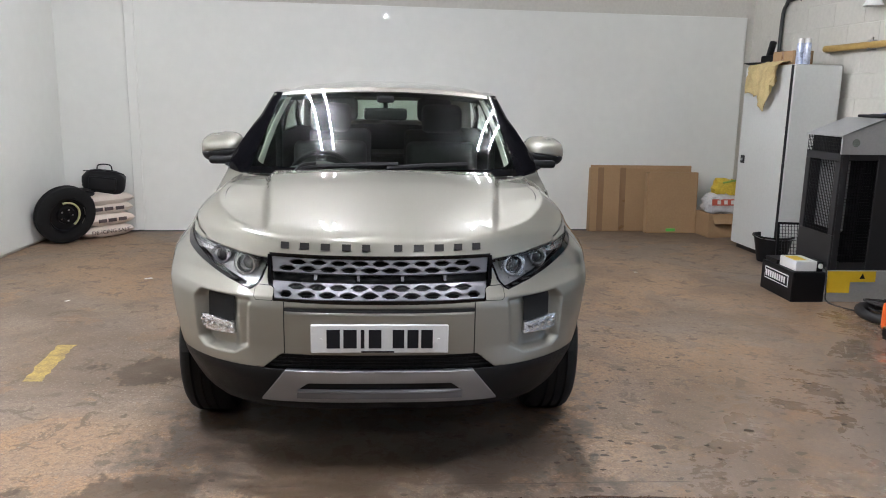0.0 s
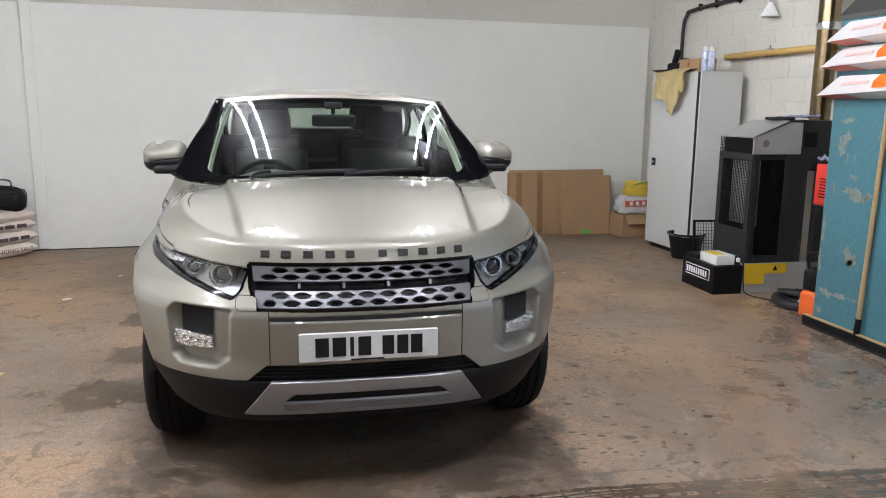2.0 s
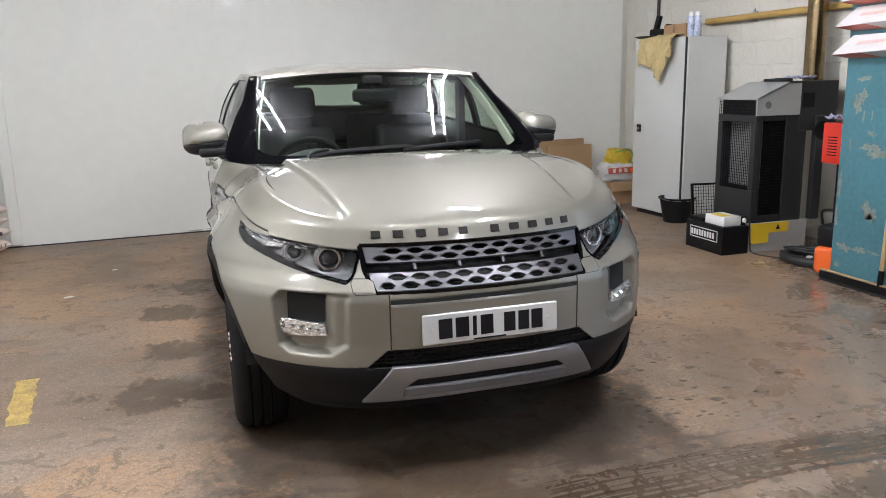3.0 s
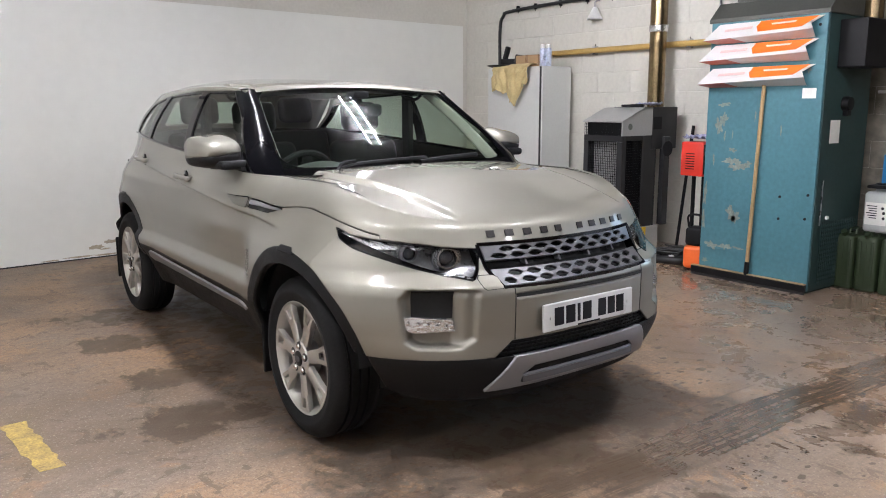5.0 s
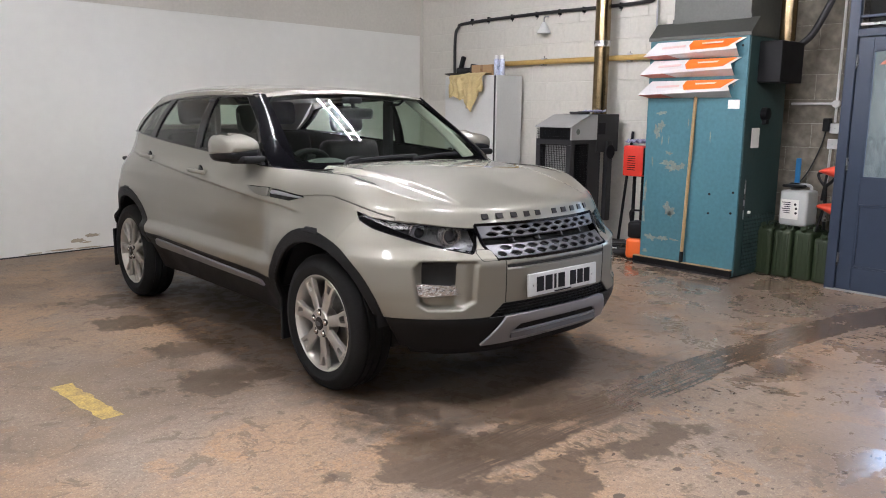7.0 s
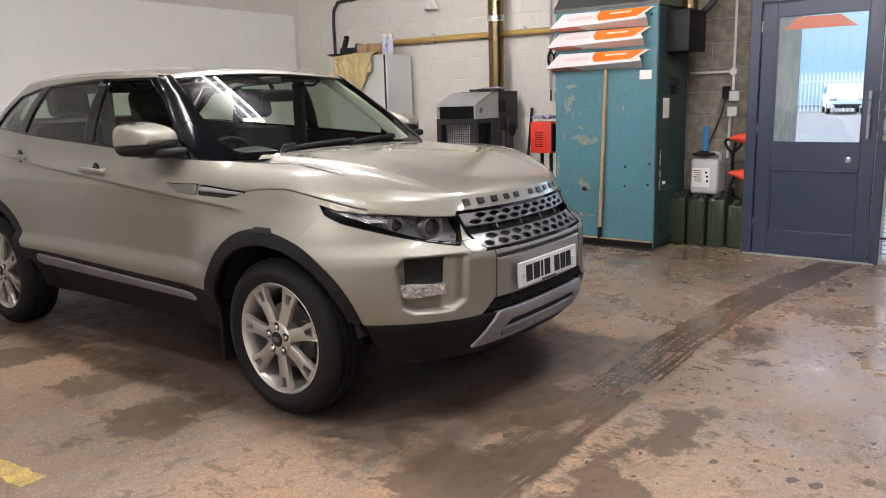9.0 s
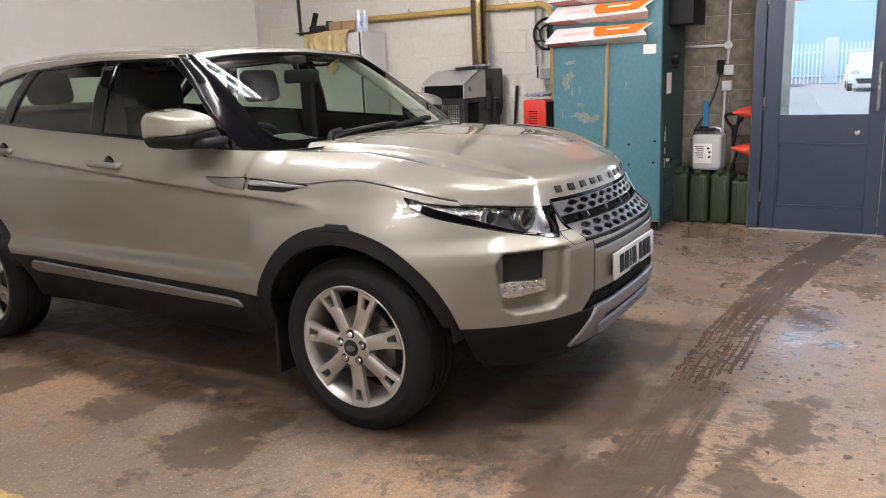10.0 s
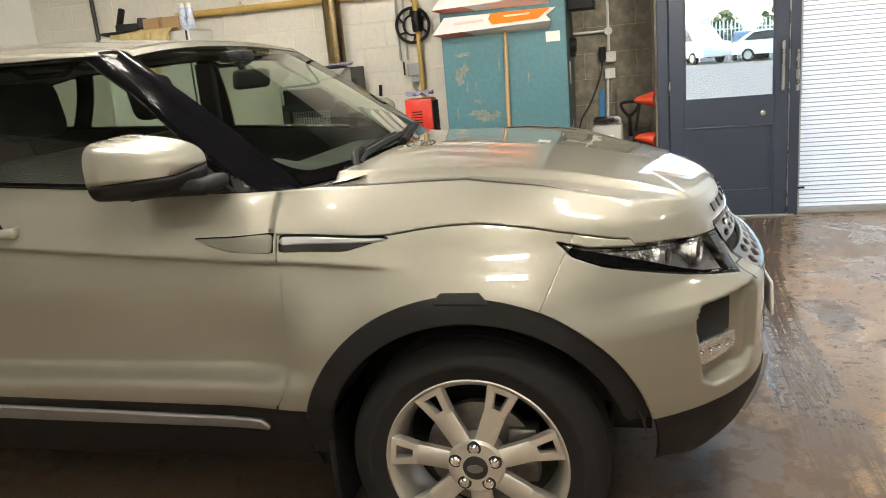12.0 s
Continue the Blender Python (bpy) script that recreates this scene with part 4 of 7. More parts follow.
def patch(poly, out=0.0, nx=120, nz=50):
    xs, zs = [p[0] for p in poly], [p[1] for p in poly]
    g = front_grid(min(xs) - .01, max(xs) + .01, min(zs) - .01, max(zs) + .01, out, nx, nz)
    return clip(g, lambda V: inside(poly, V[:, 0], V[:, 2]))


def face_bar(pts, w, out, t):
    """A flat strut over the front face through points (x, z)."""
    P = [Vector((x, float(front_y(x, z, out)), z)) for x, z in pts]
    V, F = [], []
    for i, p in enumerate(P):
        d = (P[min(i + 1, len(P) - 1)] - P[max(i - 1, 0)]).normalized()
        n = d.cross(Vector((0, -1, 0))).normalized()
        V += [tuple(p + n * w / 2), tuple(p - n * w / 2), tuple(p - n * w / 2 + Vector((0, t, 0))), tuple(p + n * w / 2 + Vector((0, t, 0)))]
    for i in range(len(P) - 1):
        a = i * 4
        for k in range(4):
            F.append((a + k, a + (k + 1) % 4, a + 4 + (k + 1) % 4, a + 4 + k))
    e = (len(P) - 1) * 4
    return V, F + [(3, 2, 1, 0), (e, e + 1, e + 2, e + 3)]


grille = part("grille", patch(GRILLE_SHAPE, -.055), DARK, car, "black grille with silver lattice bars", "all")
rim_pts = GRILLE_SHAPE + GRILLE_SHAPE[:1]
part("grille_frame", join(*[face_bar([(a[0] + (b[0] - a[0]) * f, a[1] + (b[1] - a[1]) * f) for f in np.linspace(0, 1, 14)], .014, .002, .06) for a, b in zip(rim_pts, rim_pts[1:])]), GLOSS_BLACK, grille, "gloss black grille frame", True)
for zc, hx in ((.853, .418), (.769, .408)):
    holes = []
    for i in range(-5, 6):
        for dx, dz in ((0, .0118), (.04, -.0118)):
            x = i * .08 + dx
            if abs(x) < hx - .03:
                w = .0355 if abs(x) < hx - .05 else .026
                holes.append([(x - w, zc + dz), (x - .013, zc + dz + .0098), (x + .013, zc + dz + .0098), (x + w, zc + dz), (x + .013, zc + dz - .0098), (x - .013, zc + dz - .0098)])
    plate = patch([(-hx, zc - .026), (-hx - .006, zc + .026), (hx + .006, zc + .026), (hx, zc - .026)], -.004, 260, 44)
    plate = clip(plate, lambda V: -np.max([inside(h, V[:, 0], V[:, 2]) for h in holes], 0))
    thick(part("lattice_bar", plate, SILVER, grille, "satin silver lattice bar", True), .016)
for x in (-.25, -.085, .085, .25):
    part("grille_strut", face_bar([(x, .802), (x, .822)], .010, -.012, .03), SILVER, grille)
part("intake", patch(INTAKE_SHAPE, -.05), DARK, car, "black lower air intake")
mesh_lines = []
for i in range(-16, 17):
    for sg in (-1, 1):
        pts = [(i * .03 + sg * .022 * f, .466 + .058 * f) for f in (0, .5, 1)]
        if max(abs(p[0]) + (p[1] - .46) * 1.1 for p in pts) < .45:
            mesh_lines.append(face_bar(pts, .004, -.012, .006))
for zz in (.478, .492, .506, .52):
    lim = .455 - (zz - .462) * 1.21
    mesh_lines.append(face_bar([(x, zz) for x in np.linspace(-lim, lim, 20)], .0045, -.010, .008))
part("intake_mesh", join(*mesh_lines), BLACK_PLASTIC, car, "black plastic intake mesh")
thick(part("skid_plate", clip(patch([(-.365, .463), (.365, .463), (.468, .318), (.325, .322), (-.325, .322), (-.468, .318)], .014), lambda V: -inside([(-.275, .414), (.275, .414), (.325, .376), (-.325, .376)], V[:, 0], V[:, 2])), SKID, car, "silver grey skid plate", "all"), .03)
part("skid_bar", face_bar([(x, .358) for x in np.linspace(-.32, .32, 30)], .024, .022, .03), SILVER, car, "satin silver lower bar", True)
part("skid_slot", patch([(-.33, .42), (.33, .42), (.36, .37), (-.36, .37)], -.03), DARK, car)
part("bumper_gap", patch([(-.362, .711), (.362, .711), (.362, .697), (-.362, .697)], .003), DARK, car)
for sg in (-1, 1):
    part("bumper_seam", face_bar([(sg * .364, z) for z in np.linspace(.53, .735, 16)], .004, .0015, .002), DARK, car)
    w = .075
    q = [(sg * .408, .735), (sg * .408, .770), (sg * .42, .778), (sg * .472, .778), (sg * .482, .768), (sg * .482, .742), (sg * .472, .733)]
    grow = [(sum(p[0] for p in q) / 7 + (a - sum(p[0] for p in q) / 7) * 1.07, .756 + (b - .756) * 1.1) for a, b in q]
    part("washer_gap", patch(grow, .0015, 30, 20), DARK, car)
    part("washer_cover", patch(q, .004, 30, 20), PAINT, car)

# number plate, drawn as plain bars
plate = part("number_plate", moved(box((-.26, -.006, -.0555), (.26, .004, .0555), .004, 1), pose(0, -.836, .600, -2)), PLATE_WHITE, car, "white number plate with black bars")
for i, (x, w) in enumerate(((-.175, .05), (-.112, .05), (-.065, .014), (-.018, .048), (.07, .044), (.125, .042), (.178, .044))):
    part("bar", moved(box((x - w / 2, -.0085, -.036), (x + w / 2, -.006, .036)), pose(0, -.836, .600, -2)), INK, plate)
part("maker_line", moved(box((-.07, -.0085, -.053), (.055, -.006, -.047)), pose(0, -.836, .600, -2)), INK, plate)
for sg in (-1, 1):
    part("screw", moved(lathe([(.006, -.011), (.006, -.004)], 10, "y"), pose(sg * .222, -.836, .598)), PLATE_WHITE, plate)
# the maker's lettering on the bonnet, as plain raised blocks
for x, w in ((-.374, .032), (-.296, .036), (-.214, .036), (-.132, .034), (-.056, .032), (.068, .032), (.148, .038), (.228, .036), (.304, .032), (.378, .032)):
    g = front_grid(x - w / 2, x + w / 2, .912, .936, .006, 5, 4)
    thick(part("bonnet_mark", g, BADGE, car, "dark raised block"), .008)

# lamps
HOUSING = mat("satin grey lamp housing", (.22, .22, .225), .3, .4, .35, 25, 80)
head = []
for sg in (1, -1):
    face = clip(SKIN, lambda V: in_lamp(V) - .0005)
    deep = clip(skin(.055, 80, False), lambda V: in_lamp(V) + .004)
    side = (lambda g: g) if sg > 0 else flipped
    lampo = part("headlight", side(deep), HOUSING, car, "clear headlamp with round projector", "all")
    part("lamp_cover", side(face), LENS, lampo, "clear plastic lamp cover", "all")
    edge = clip(clip(SKIN, in_lamp), lambda V: .010 - in_lamp(V))
    part("lamp_edge", side(edge), GLOSS_BLACK, lampo, "", "all")
    low = clip(skin(-.004, 100, False), lambda V: np.minimum(in_lamp(V) - .004, curve(V[:, 3], [along(x, .86) for x in (.46, .58, .655, .74, .82, .875)], [.768, .795, .822, .864, .903, .932]) - V[:, 2]))
    part("lamp_bezel", side(low), GLOSS_BLACK, lampo, "black lower lamp bezel", "all")
    band = clip(skin(.022, 80, False), lambda V: np.minimum(in_lamp(V) - .008, np.minimum(V[:, 2] - .868, S_(V) - along(.62, .86))))
    part("light_guide", side(band), FACETS, lampo, "bright light guide", "all")
    for x, y, z, r in ((.53, -.572, .836, .045), (.645, -.482, .852, .036)):
        m = pose(x, y, z, 0, 0, 18)
        ring = lathe([(r * .72, .03), (r * .74, -.022), (r * .80, -.03), (r * .95, -.03), (r * 1.02, -.02), (r * 1.04, .02)], 36, "y", False)
        part("lamp_ring", side(moved(ring, m)), LAMP_INNER if r > .04 else HOUSING, lampo, "chrome lamp ring", True)
        ball = lathe([(r * .74 * math.sin(a), -.012 - .018 * math.cos(a)) for a in np.linspace(.02, 1.57, 8)], 24, "y")
        part("projector", side(moved(ball, m)), mat("projector glass", (.03, .03, .035), .04, 0, .02, coat=1.0) if sg > 0 else bpy.data.materials["projector glass"], lampo, "dark glass projector", True)
        bowl = lathe([(r * 1.05, -.012), (r * 1.25, -.02), (r * 1.32, -.012), (r * 1.3, .02)], 36, "y", False)
        part("lamp_bowl", side(moved(bowl, m)), LAMP_INNER if r > .04 else FACETS, lampo, "", True)
    for i in range(4):
        x = .465 + .012 * i
        part("reflector_rib", side(moved(box((x, -.60 + .018 * i, .785), (x + .006, -.55 + .018 * i, .83 - .008 * i), .002), pose(0, 0, 0))), LAMP_INNER, lampo)
    # fog recess: dark mesh above a clear day lamp
    grid = clip(skin(-.004, 100, True), lambda V: inside([(along(.592), .728), (along(.729), .728), (along(.726), .62), (along(.595), .62)], V[:, 3], V[:, 2]))
    V = np.array(grid[0])
    part("fog_mesh", side(([tuple(v) for v in V], grid[1])), DARK, car, "black mesh panel", "all")
    lampg = clip(skin(.0, 120, False), lambda V: inside([(along(.575), .575), (along(.58), .618), (along(.70), .628), (along(.738), .626), (along(.738), .582), (along(.70), .566)], V[:, 3], V[:, 2]))
    V = np.array(lampg[0])
    V[:, 1] += .006
    day = part("day_lamp", side(([tuple(v) for v in V], lampg[1])), LENS, car, "clear day-running lamp", "all")
    V2 = V.copy()
    V2[:, 1] += .022
    thick(part("lamp_back", side(([tuple(v) for v in V2], lampg[1])), FACETS, day, "", "all"), .02)
    for i in range(5):
        x = .605 + .028 * i
        y = float(front_y(x, .6)) + .024
        part("led", side(moved(lathe([(.008, .0), (.008, -.004), (.004, -.008)], 12, "y"), pose(x, y, .594 + .003 * i))), CHROME, day)

# wing vent and door blade
BLADE = mat("satin grey champagne blade", (.13, .125, .108), .42, .6, .05, 10, 300)
for poly, m, o in (([(.715, 1.001), (.492, 1.003), (.492, .951), (.61, .962), (.67, .98)], GLOSS_BLACK, .001), ([(.708, .9985), (.494, 1.0005), (.494, .953), (.61, .9635), (.668, .981)], BLADE, .004), ([(.478, .998), (.17, .976), (.30, .946), (.478, .952)], GLOSS_BLACK, .001), ([(.475, .992), (.19, .973), (.22, .966), (.475, .972)], SKID, .007)):
    g = clip(SKIN, lambda V: inside(poly, V[:, 1], V[:, 2]))
    V = np.array(g[0])
    V[:, 0] += o
    two("wing_vent" if poly[0][0] < .5 else "door_blade", ([tuple(v) for v in V], g[1]), m, "", .008)

# handles and door mirrors
for y, z in ((1.375, 1.035), (2.30, 1.085)):
    x = float(half_width(np.array(y), np.array(z)))
    two("door_handle", join(moved(box((-.012, -.115, -.014), (.016, .115, .014), .012, 3), pose(x + .024, y, z, 2)), box((x - .02, y - .10, z - .012), (x + .03, y - .07, z + .012), .006), box((x - .02, y + .07, z - .012), (x + .03, y + .10, z + .012), .006)), PAINT, "", 0, None, True)
    cup = lathe([(.001, .006), (.03, .005), (.04, .0)], 24, "x")
    two("handle_cup", moved(cup, pose(x - .001, y - .01, z)), GLOSS_BLACK, "", 0)
rows = []
for a in np.linspace(0, math.pi, 26):
    rr = []
    for b in np.linspace(-math.pi / 2, math.pi / 2, 22):
        sx = math.copysign(abs(math.cos(a)) ** .52, math.cos(a))
        sy = math.sin(a) ** .8
        cz = math.copysign(abs(math.sin(b)) ** .62, math.sin(b))
        cb = math.cos(b) ** .5
        up = (.084 - .026 * sy * cb - .010 * sx) if cz > 0 else .076
        rr.append((.918 + .112 * sx * cb, .885 - .215 * sy * cb + .02 * sx, 1.194 + up * cz + .006 * sx))
    rows.append(rr)
mir = sheet(rows)
split = lambda V: V[:, 2] - 1.170 - .13 * (.97 - V[:, 0]).clip(0, .2) - .06 * (.885 - V[:, 1])
shell_g = clip(mir, lambda V: split(V) - .0015)
base_g = clip(mir, lambda V: -split(V) - .0015)
for sg, side in ((1, lambda g: g), (-1, flipped)):
    m1 = part("door_mirror", side(shell_g), PAINT, car, "champagne door mirror with black base", "all")
    thick(m1, .006, 0)
    thick(part("mirror_base", side(base_g), BLACK_PLASTIC, m1, "black mirror base", "all"), .006, 0)
    part("mirror_arm", side(join(moved(box((-.125, -.095, -.020), (.115, .085, .022), .018, 3), pose(.84, .715, 1.140)), prism([(.60, 1.115), (.80, 1.125), (.70, 1.19)], .80, .862, "yz"))), BLACK_PLASTIC, m1, "", True)
    part("mirror_glass", side(moved(box((-.093, -.002, -.056), (.093, .002, .058), .001, 1), pose(.918, .872, 1.196))), CHROME, m1)
    strip = clip(mir, lambda V: np.minimum(np.minimum(split(V) - .001, .014 - split(V)), np.minimum(V[:, 0] - .97, V[:, 1] - .79)))
    thick(part("side_repeater", side(([(x + .002, y - .001, z) for x, y, z, *_ in strip[0]], strip[1])), FACETS, m1, "clear indicator strip", "all"), .003)

# wipers
for pts in ([(-.62, .015), (-.5, .05), (-.2, .075), (.10, .085)], [(.02, .05), (.30, .075), (.62, .085)]):
    P = [Vector(screen(u, k, .022)) for u, k in pts]
    part("wiper", join(tube(smooth_line(P, 6), .013, 6), tube([p + Vector((0, .02, .006)) for p in P], .008, 5)), BLACK_PLASTIC, car, "black wiper arm", True)
part("wiper_arm", tube(smooth_line([screen(-.66, -.01, .012), screen(-.60, .05, .03), screen(-.5, .07, .03)], 5), .012, 8), BLACK_PLASTIC, car, "", True)
part("cowl", sheet([[(u * .74, .16 + .28 * abs(u) ** 2.2 + .22 * q, 1.112 - .05 * math.sin(q * 2) - .022 * u * u) for u in np.linspace(-1, 1, 30)] for q in np.linspace(0, 1, 6)]), DARK, car)


# ---- entrance: door, transom, roller shutter, yard ----
GREY_METAL = mat("grey painted metal", (0.33, 0.34, 0.35), 0.4, 0.3, 0.08, 5, 60)
STEEL = mat("brushed steel", (0.5, 0.5, 0.5), 0.28, 0.95, 0.1, 12, 200)
WHITE_PLASTIC = mat("white plastic", (0.72, 0.72, 0.7), 0.4, 0, 0.05, 6, 60)


def slat_material():
    """Thin white slats that let some daylight through."""
    m = bpy.data.materials.new("white translucent slat")
    m.use_nodes = True
    nt = m.node_tree
    b = nt.nodes["Principled BSDF"]
    b.inputs["Base Color"].default_value = (0.86, 0.88, 0.9, 1)
    b.inputs["Roughness"].default_value = 0.4
    tr, mx = nt.nodes.new("ShaderNodeBsdfTranslucent"), nt.nodes.new("ShaderNodeMixShader")
    tr.inputs[0].default_value = (0.9, 0.93, 0.96, 1)
    mx.inputs[0].default_value = 0.55
    nt.links.new(b.outputs[0], mx.inputs[1])
    nt.links.new(tr.outputs[0], mx.inputs[2])
    nt.links.new(mx.outputs[0], nt.nodes["Material Output"].inputs[0])
    return m


SLAT = slat_material()
DY0, DY1, SH0, SH1 = -0.72, -1.60, -1.68, -5.25
frame_ob = tagged(part("door_frame", join(box((DOOR_X - .02, -.735, 0), (DOOR_X + .10, -.655, 2.98), .004, 1), box((DOOR_X - .02, -1.675, 0), (DOOR_X + .10, -1.605, 2.98), .004, 1),
                                          box((DOOR_X - .018, -1.61, 2.015), (DOOR_X + .098, -.73, 2.075), .004, 1), box((DOOR_X - .018, -1.61, 2.9), (DOOR_X + .098, -.73, 2.98))), BLUEGREY), "blue-grey door frame with glazed transom", "door frame", kind="structure")
part("transom_glass", box((DOOR_X + .03, -1.6, 2.08), (DOOR_X + .038, -.74, 2.895)), TRANSOM, frame_ob, "dark tinted transom pane")
for zz in (2.1, 2.16):
    part("transom_bar", box((DOOR_X - .005, -1.605, zz), (DOOR_X + .02, -.735, zz + .022), .003, 1), STEEL if zz < 2.12 else BLUEGREY, frame_ob)
door = tagged(new("door_1"), "blue-grey half-glazed door, closed", "door", kind="structure")
x0, x1 = DOOR_X - .008, DOOR_X + .045
part("door_leaf", join(box((x0, -.855, .012), (x1, -.742, 2.01), .004, 1), box((x0, -1.598, .012), (x1, -1.498, 2.01), .004, 1), box((x0 + .001, -1.5, .012), (x1 - .001, -.853, .20), .004, 1),
                       box((x0 + .001, -1.5, .715), (x1 - .001, -.853, .925), .004, 1), box((x0 + .001, -1.5, 1.90), (x1 - .001, -.853, 2.01), .004, 1), box((x0 + .014, -1.5, .19), (x1 - .014, -.853, .72))), BLUEGREY, door, "", True)
part("moulding", join(box((x0 + .002, -1.5, .70), (x0 + .02, -.853, .716), .004), box((x0 + .002, -1.5, .20), (x0 + .02, -.853, .216), .004), box((x0 + .002, -1.5, .2), (x0 + .02, -1.484, .715), .004), box((x0 + .002, -.869, .2), (x0 + .02, -.853, .715), .004)), BLUEGREY, door)
g = part("door_glass", box((DOOR_X + .012, -1.5, .922), (DOOR_X + .020, -.853, 1.902)), CLEAR, door, "clear door pane")
g.visible_shadow = False
part("glazing_bead", join(box((x0 + .002, -.867, .922), (x0 + .016, -.853, 1.902), .003), box((x0 + .002, -1.5, .922), (x0 + .016, -1.486, 1.902), .003), box((x0 + .002, -1.5, .922), (x0 + .016, -.853, .936), .003)), BLUEGREY, door)
for z in (.26, 1.03, 1.83):
    part("hinge", join(box((x0 - .012, -.752, z - .05), (x0 + .004, -.736, z + .05), .004), tube([(x0 - .012, -.744, z - .05), (x0 - .012, -.744, z + .05)], .007, 10)), STEEL, door, "bright steel hinge")
pull = part("pull_handle", join(tube([(x0 - .06, -1.548, .96), (x0 - .06, -1.548, 1.32)], .012, 12), tube([(x0 - .06, -1.548, .99), (x0, -1.548, .99)], .008, 8), tube([(x0 - .06, -1.548, 1.29), (x0, -1.548, 1.29)], .008, 8)), STEEL, door, "long steel pull handle", True)
part("lock", lathe([(.02, 0), (.02, -.008), (.012, -.012)], 16, "x"), STEEL, door).matrix_basis = pose(x0, -1.42, .80)
part("edge_strip", box((x0 - .004, -1.612, .0), (x0 + .02, -1.600, 2.0), .002, 1), STEEL, door)
part("sticker", join(prism([(-.90, 1.80), (-1.42, 1.80), (-1.30, 1.89), (-1.0, 1.89)], DOOR_X + .008, DOOR_X + .0105, "yz")), mat("orange red sticker", (.42, .13, .08), .5), door, "orange red window sticker")
part("threshold", box((DOOR_X - .03, -1.65, 0), (DOOR_X + .1, -.67, .012), .003, 1), GREY_METAL, door)

shutter = tagged(new("roller_shutter"), "white roller shutter letting daylight through", "shutter", kind="structure")
n_slats = 88
pitch = 2.93 / n_slats
prof = [(0, .001), (-.007, .008), (-.010, pitch * .5), (-.007, pitch - .010), (-.001, pitch - .003), (.003, pitch - .003), (-.001, pitch * .5), (.003, .001)]
slat_me = None
for k in range(n_slats):
    if slat_me is None:
        strip = prism([(-.012, -.0025), (-.012, .0035), (-.004, .0035), (-.004, -.0025)], SH1, SH0, "xz")
        v, f = prism([(a, b) for a, b in prof], SH1, SH0, "xz")
        ob = part("slat", join((v, f), strip), SLAT, shutter, "", True)
        ob.data.materials.append(GREY_METAL)
        for q in ob.data.polygons[len(f):]:
            q.material_index = 1
        slat_me = ob.data
    else:
        ob = new("slat", slat_me)
        ob.parent = shutter
    ob.location = (DOOR_X + .045, 0, .05 + k * pitch)
part("bottom_rail", box((DOOR_X + .02, SH1, 0), (DOOR_X + .07, SH0, .052), .006), GREY_METAL, shutter)
part("guide_rail", box((DOOR_X + .01, SH0 - .012, 0), (DOOR_X + .09, SH0 + .014, 2.98), .004, 1), GREY_METAL, shutter, "grey steel guide rail")
part("guide_rail", box((DOOR_X + .01, SH1 - .04, 0), (DOOR_X + .09, SH1 + .02, 2.98), .004, 1), GREY_METAL, shutter)
part("shutter_handle", join(tube([(DOOR_X - .03, -1.655, .95), (DOOR_X - .03, -1.655, 1.25)], .012, 10), tube([(DOOR_X - .03, -1.655, .98), (DOOR_X, -1.655, .98)], .009, 8), tube([(DOOR_X - .03, -1.655, 1.22), (DOOR_X, -1.655, 1.22)], .009, 8)), STEEL, shutter, "steel grip", True)
part("shutter_bolt", box((DOOR_X + .005, -1.73, .20), (DOOR_X + .02, -1.66, .215), .003), INK, shutter)

# yard outside
FENCE_WHITE = mat("white painted fence steel", (.75, .75, .73), .5, 0, .06)
fence = thing("palisade_fence", "white painted steel palisade fence across the yard", "fence", pose(44, 0, 0))
pale = None
for k in range(170):
    y = -20 + k * .2
    if pale is None:
        pale = part("pale", prism([(-.035, 0), (.035, 0), (.035, 2.0), (.012, 2.14), (0, 2.05), (-.012, 2.14), (-.035, 2.0)], -.01, .01, "yz"), FENCE_WHITE, fence)
    else:
        o = new("pale", pale.data)
        o.parent = fence
        pale_at = o
    (pale if k == 0 else o).location = (0, y, -.03)
for z in (.35, 1.6):
    part("rail", box((.01, -20.2, z), (.05, 14.2, z + .06)), FENCE_WHITE, fence)
for y in (-12.5, -4.8, 2.5):
    part("gate_post", box((-.3, y - .3, -.03), (.25, y + .3, 2.35), .02), mat("pale stone", (.6, .59, .56), .8, 0, .1, 3, 40, bump=.2) if y < -12 else bpy.data.materials["pale stone"], fence)
shed = thing("storage_building", "pale blue clad industrial building beyond the fence", "building", pose(60, 9, 0))
part("wall", join(box((0, -10, -.03), (12, 30, 7.5)), *[box((-.06, -10 + k * .8, 0), (0, -9.6 + k * .8, 7.4)) for k in range(50)]), mat("pale blue cladding", (.36, .5, .56), .5, 0, .08, .5, 8), shed)
part("roof", prism([(-.5, 7.5), (12.5, 7.5), (6, 9.2)], -10.4, 30.4, "xz"), GREY_METAL, shed)
hedge = tagged(new("hedge"), "dark green hedge of leaves far beyond the fence", "hedge", kind="stuff")
leaf_v, leaf_f = [], []
rnd = random.Random(5)
for k in range(5000):
    c = Vector((rnd.uniform(54, 57), rnd.uniform(-50, -6), 0))
    c.z = rnd.uniform(0, 2.6 + 1.2 * math.sin(c.y * .9) + .8 * math.sin(c.y * 2.3))
    a, s = rnd.uniform(0, 6.3), rnd.uniform(.15, .35)
    u, w = Vector((math.cos(a), math.sin(a), rnd.uniform(-.6, .6))) * s, Vector((-math.sin(a) * .4, math.cos(a) * .4, rnd.uniform(.3, 1))) * s
    n = len(leaf_v)
    leaf_v += [tuple(c - u), tuple(c + w), tuple(c + u), tuple(c - w)]
    leaf_f.append((n, n + 1, n + 2, n + 3))
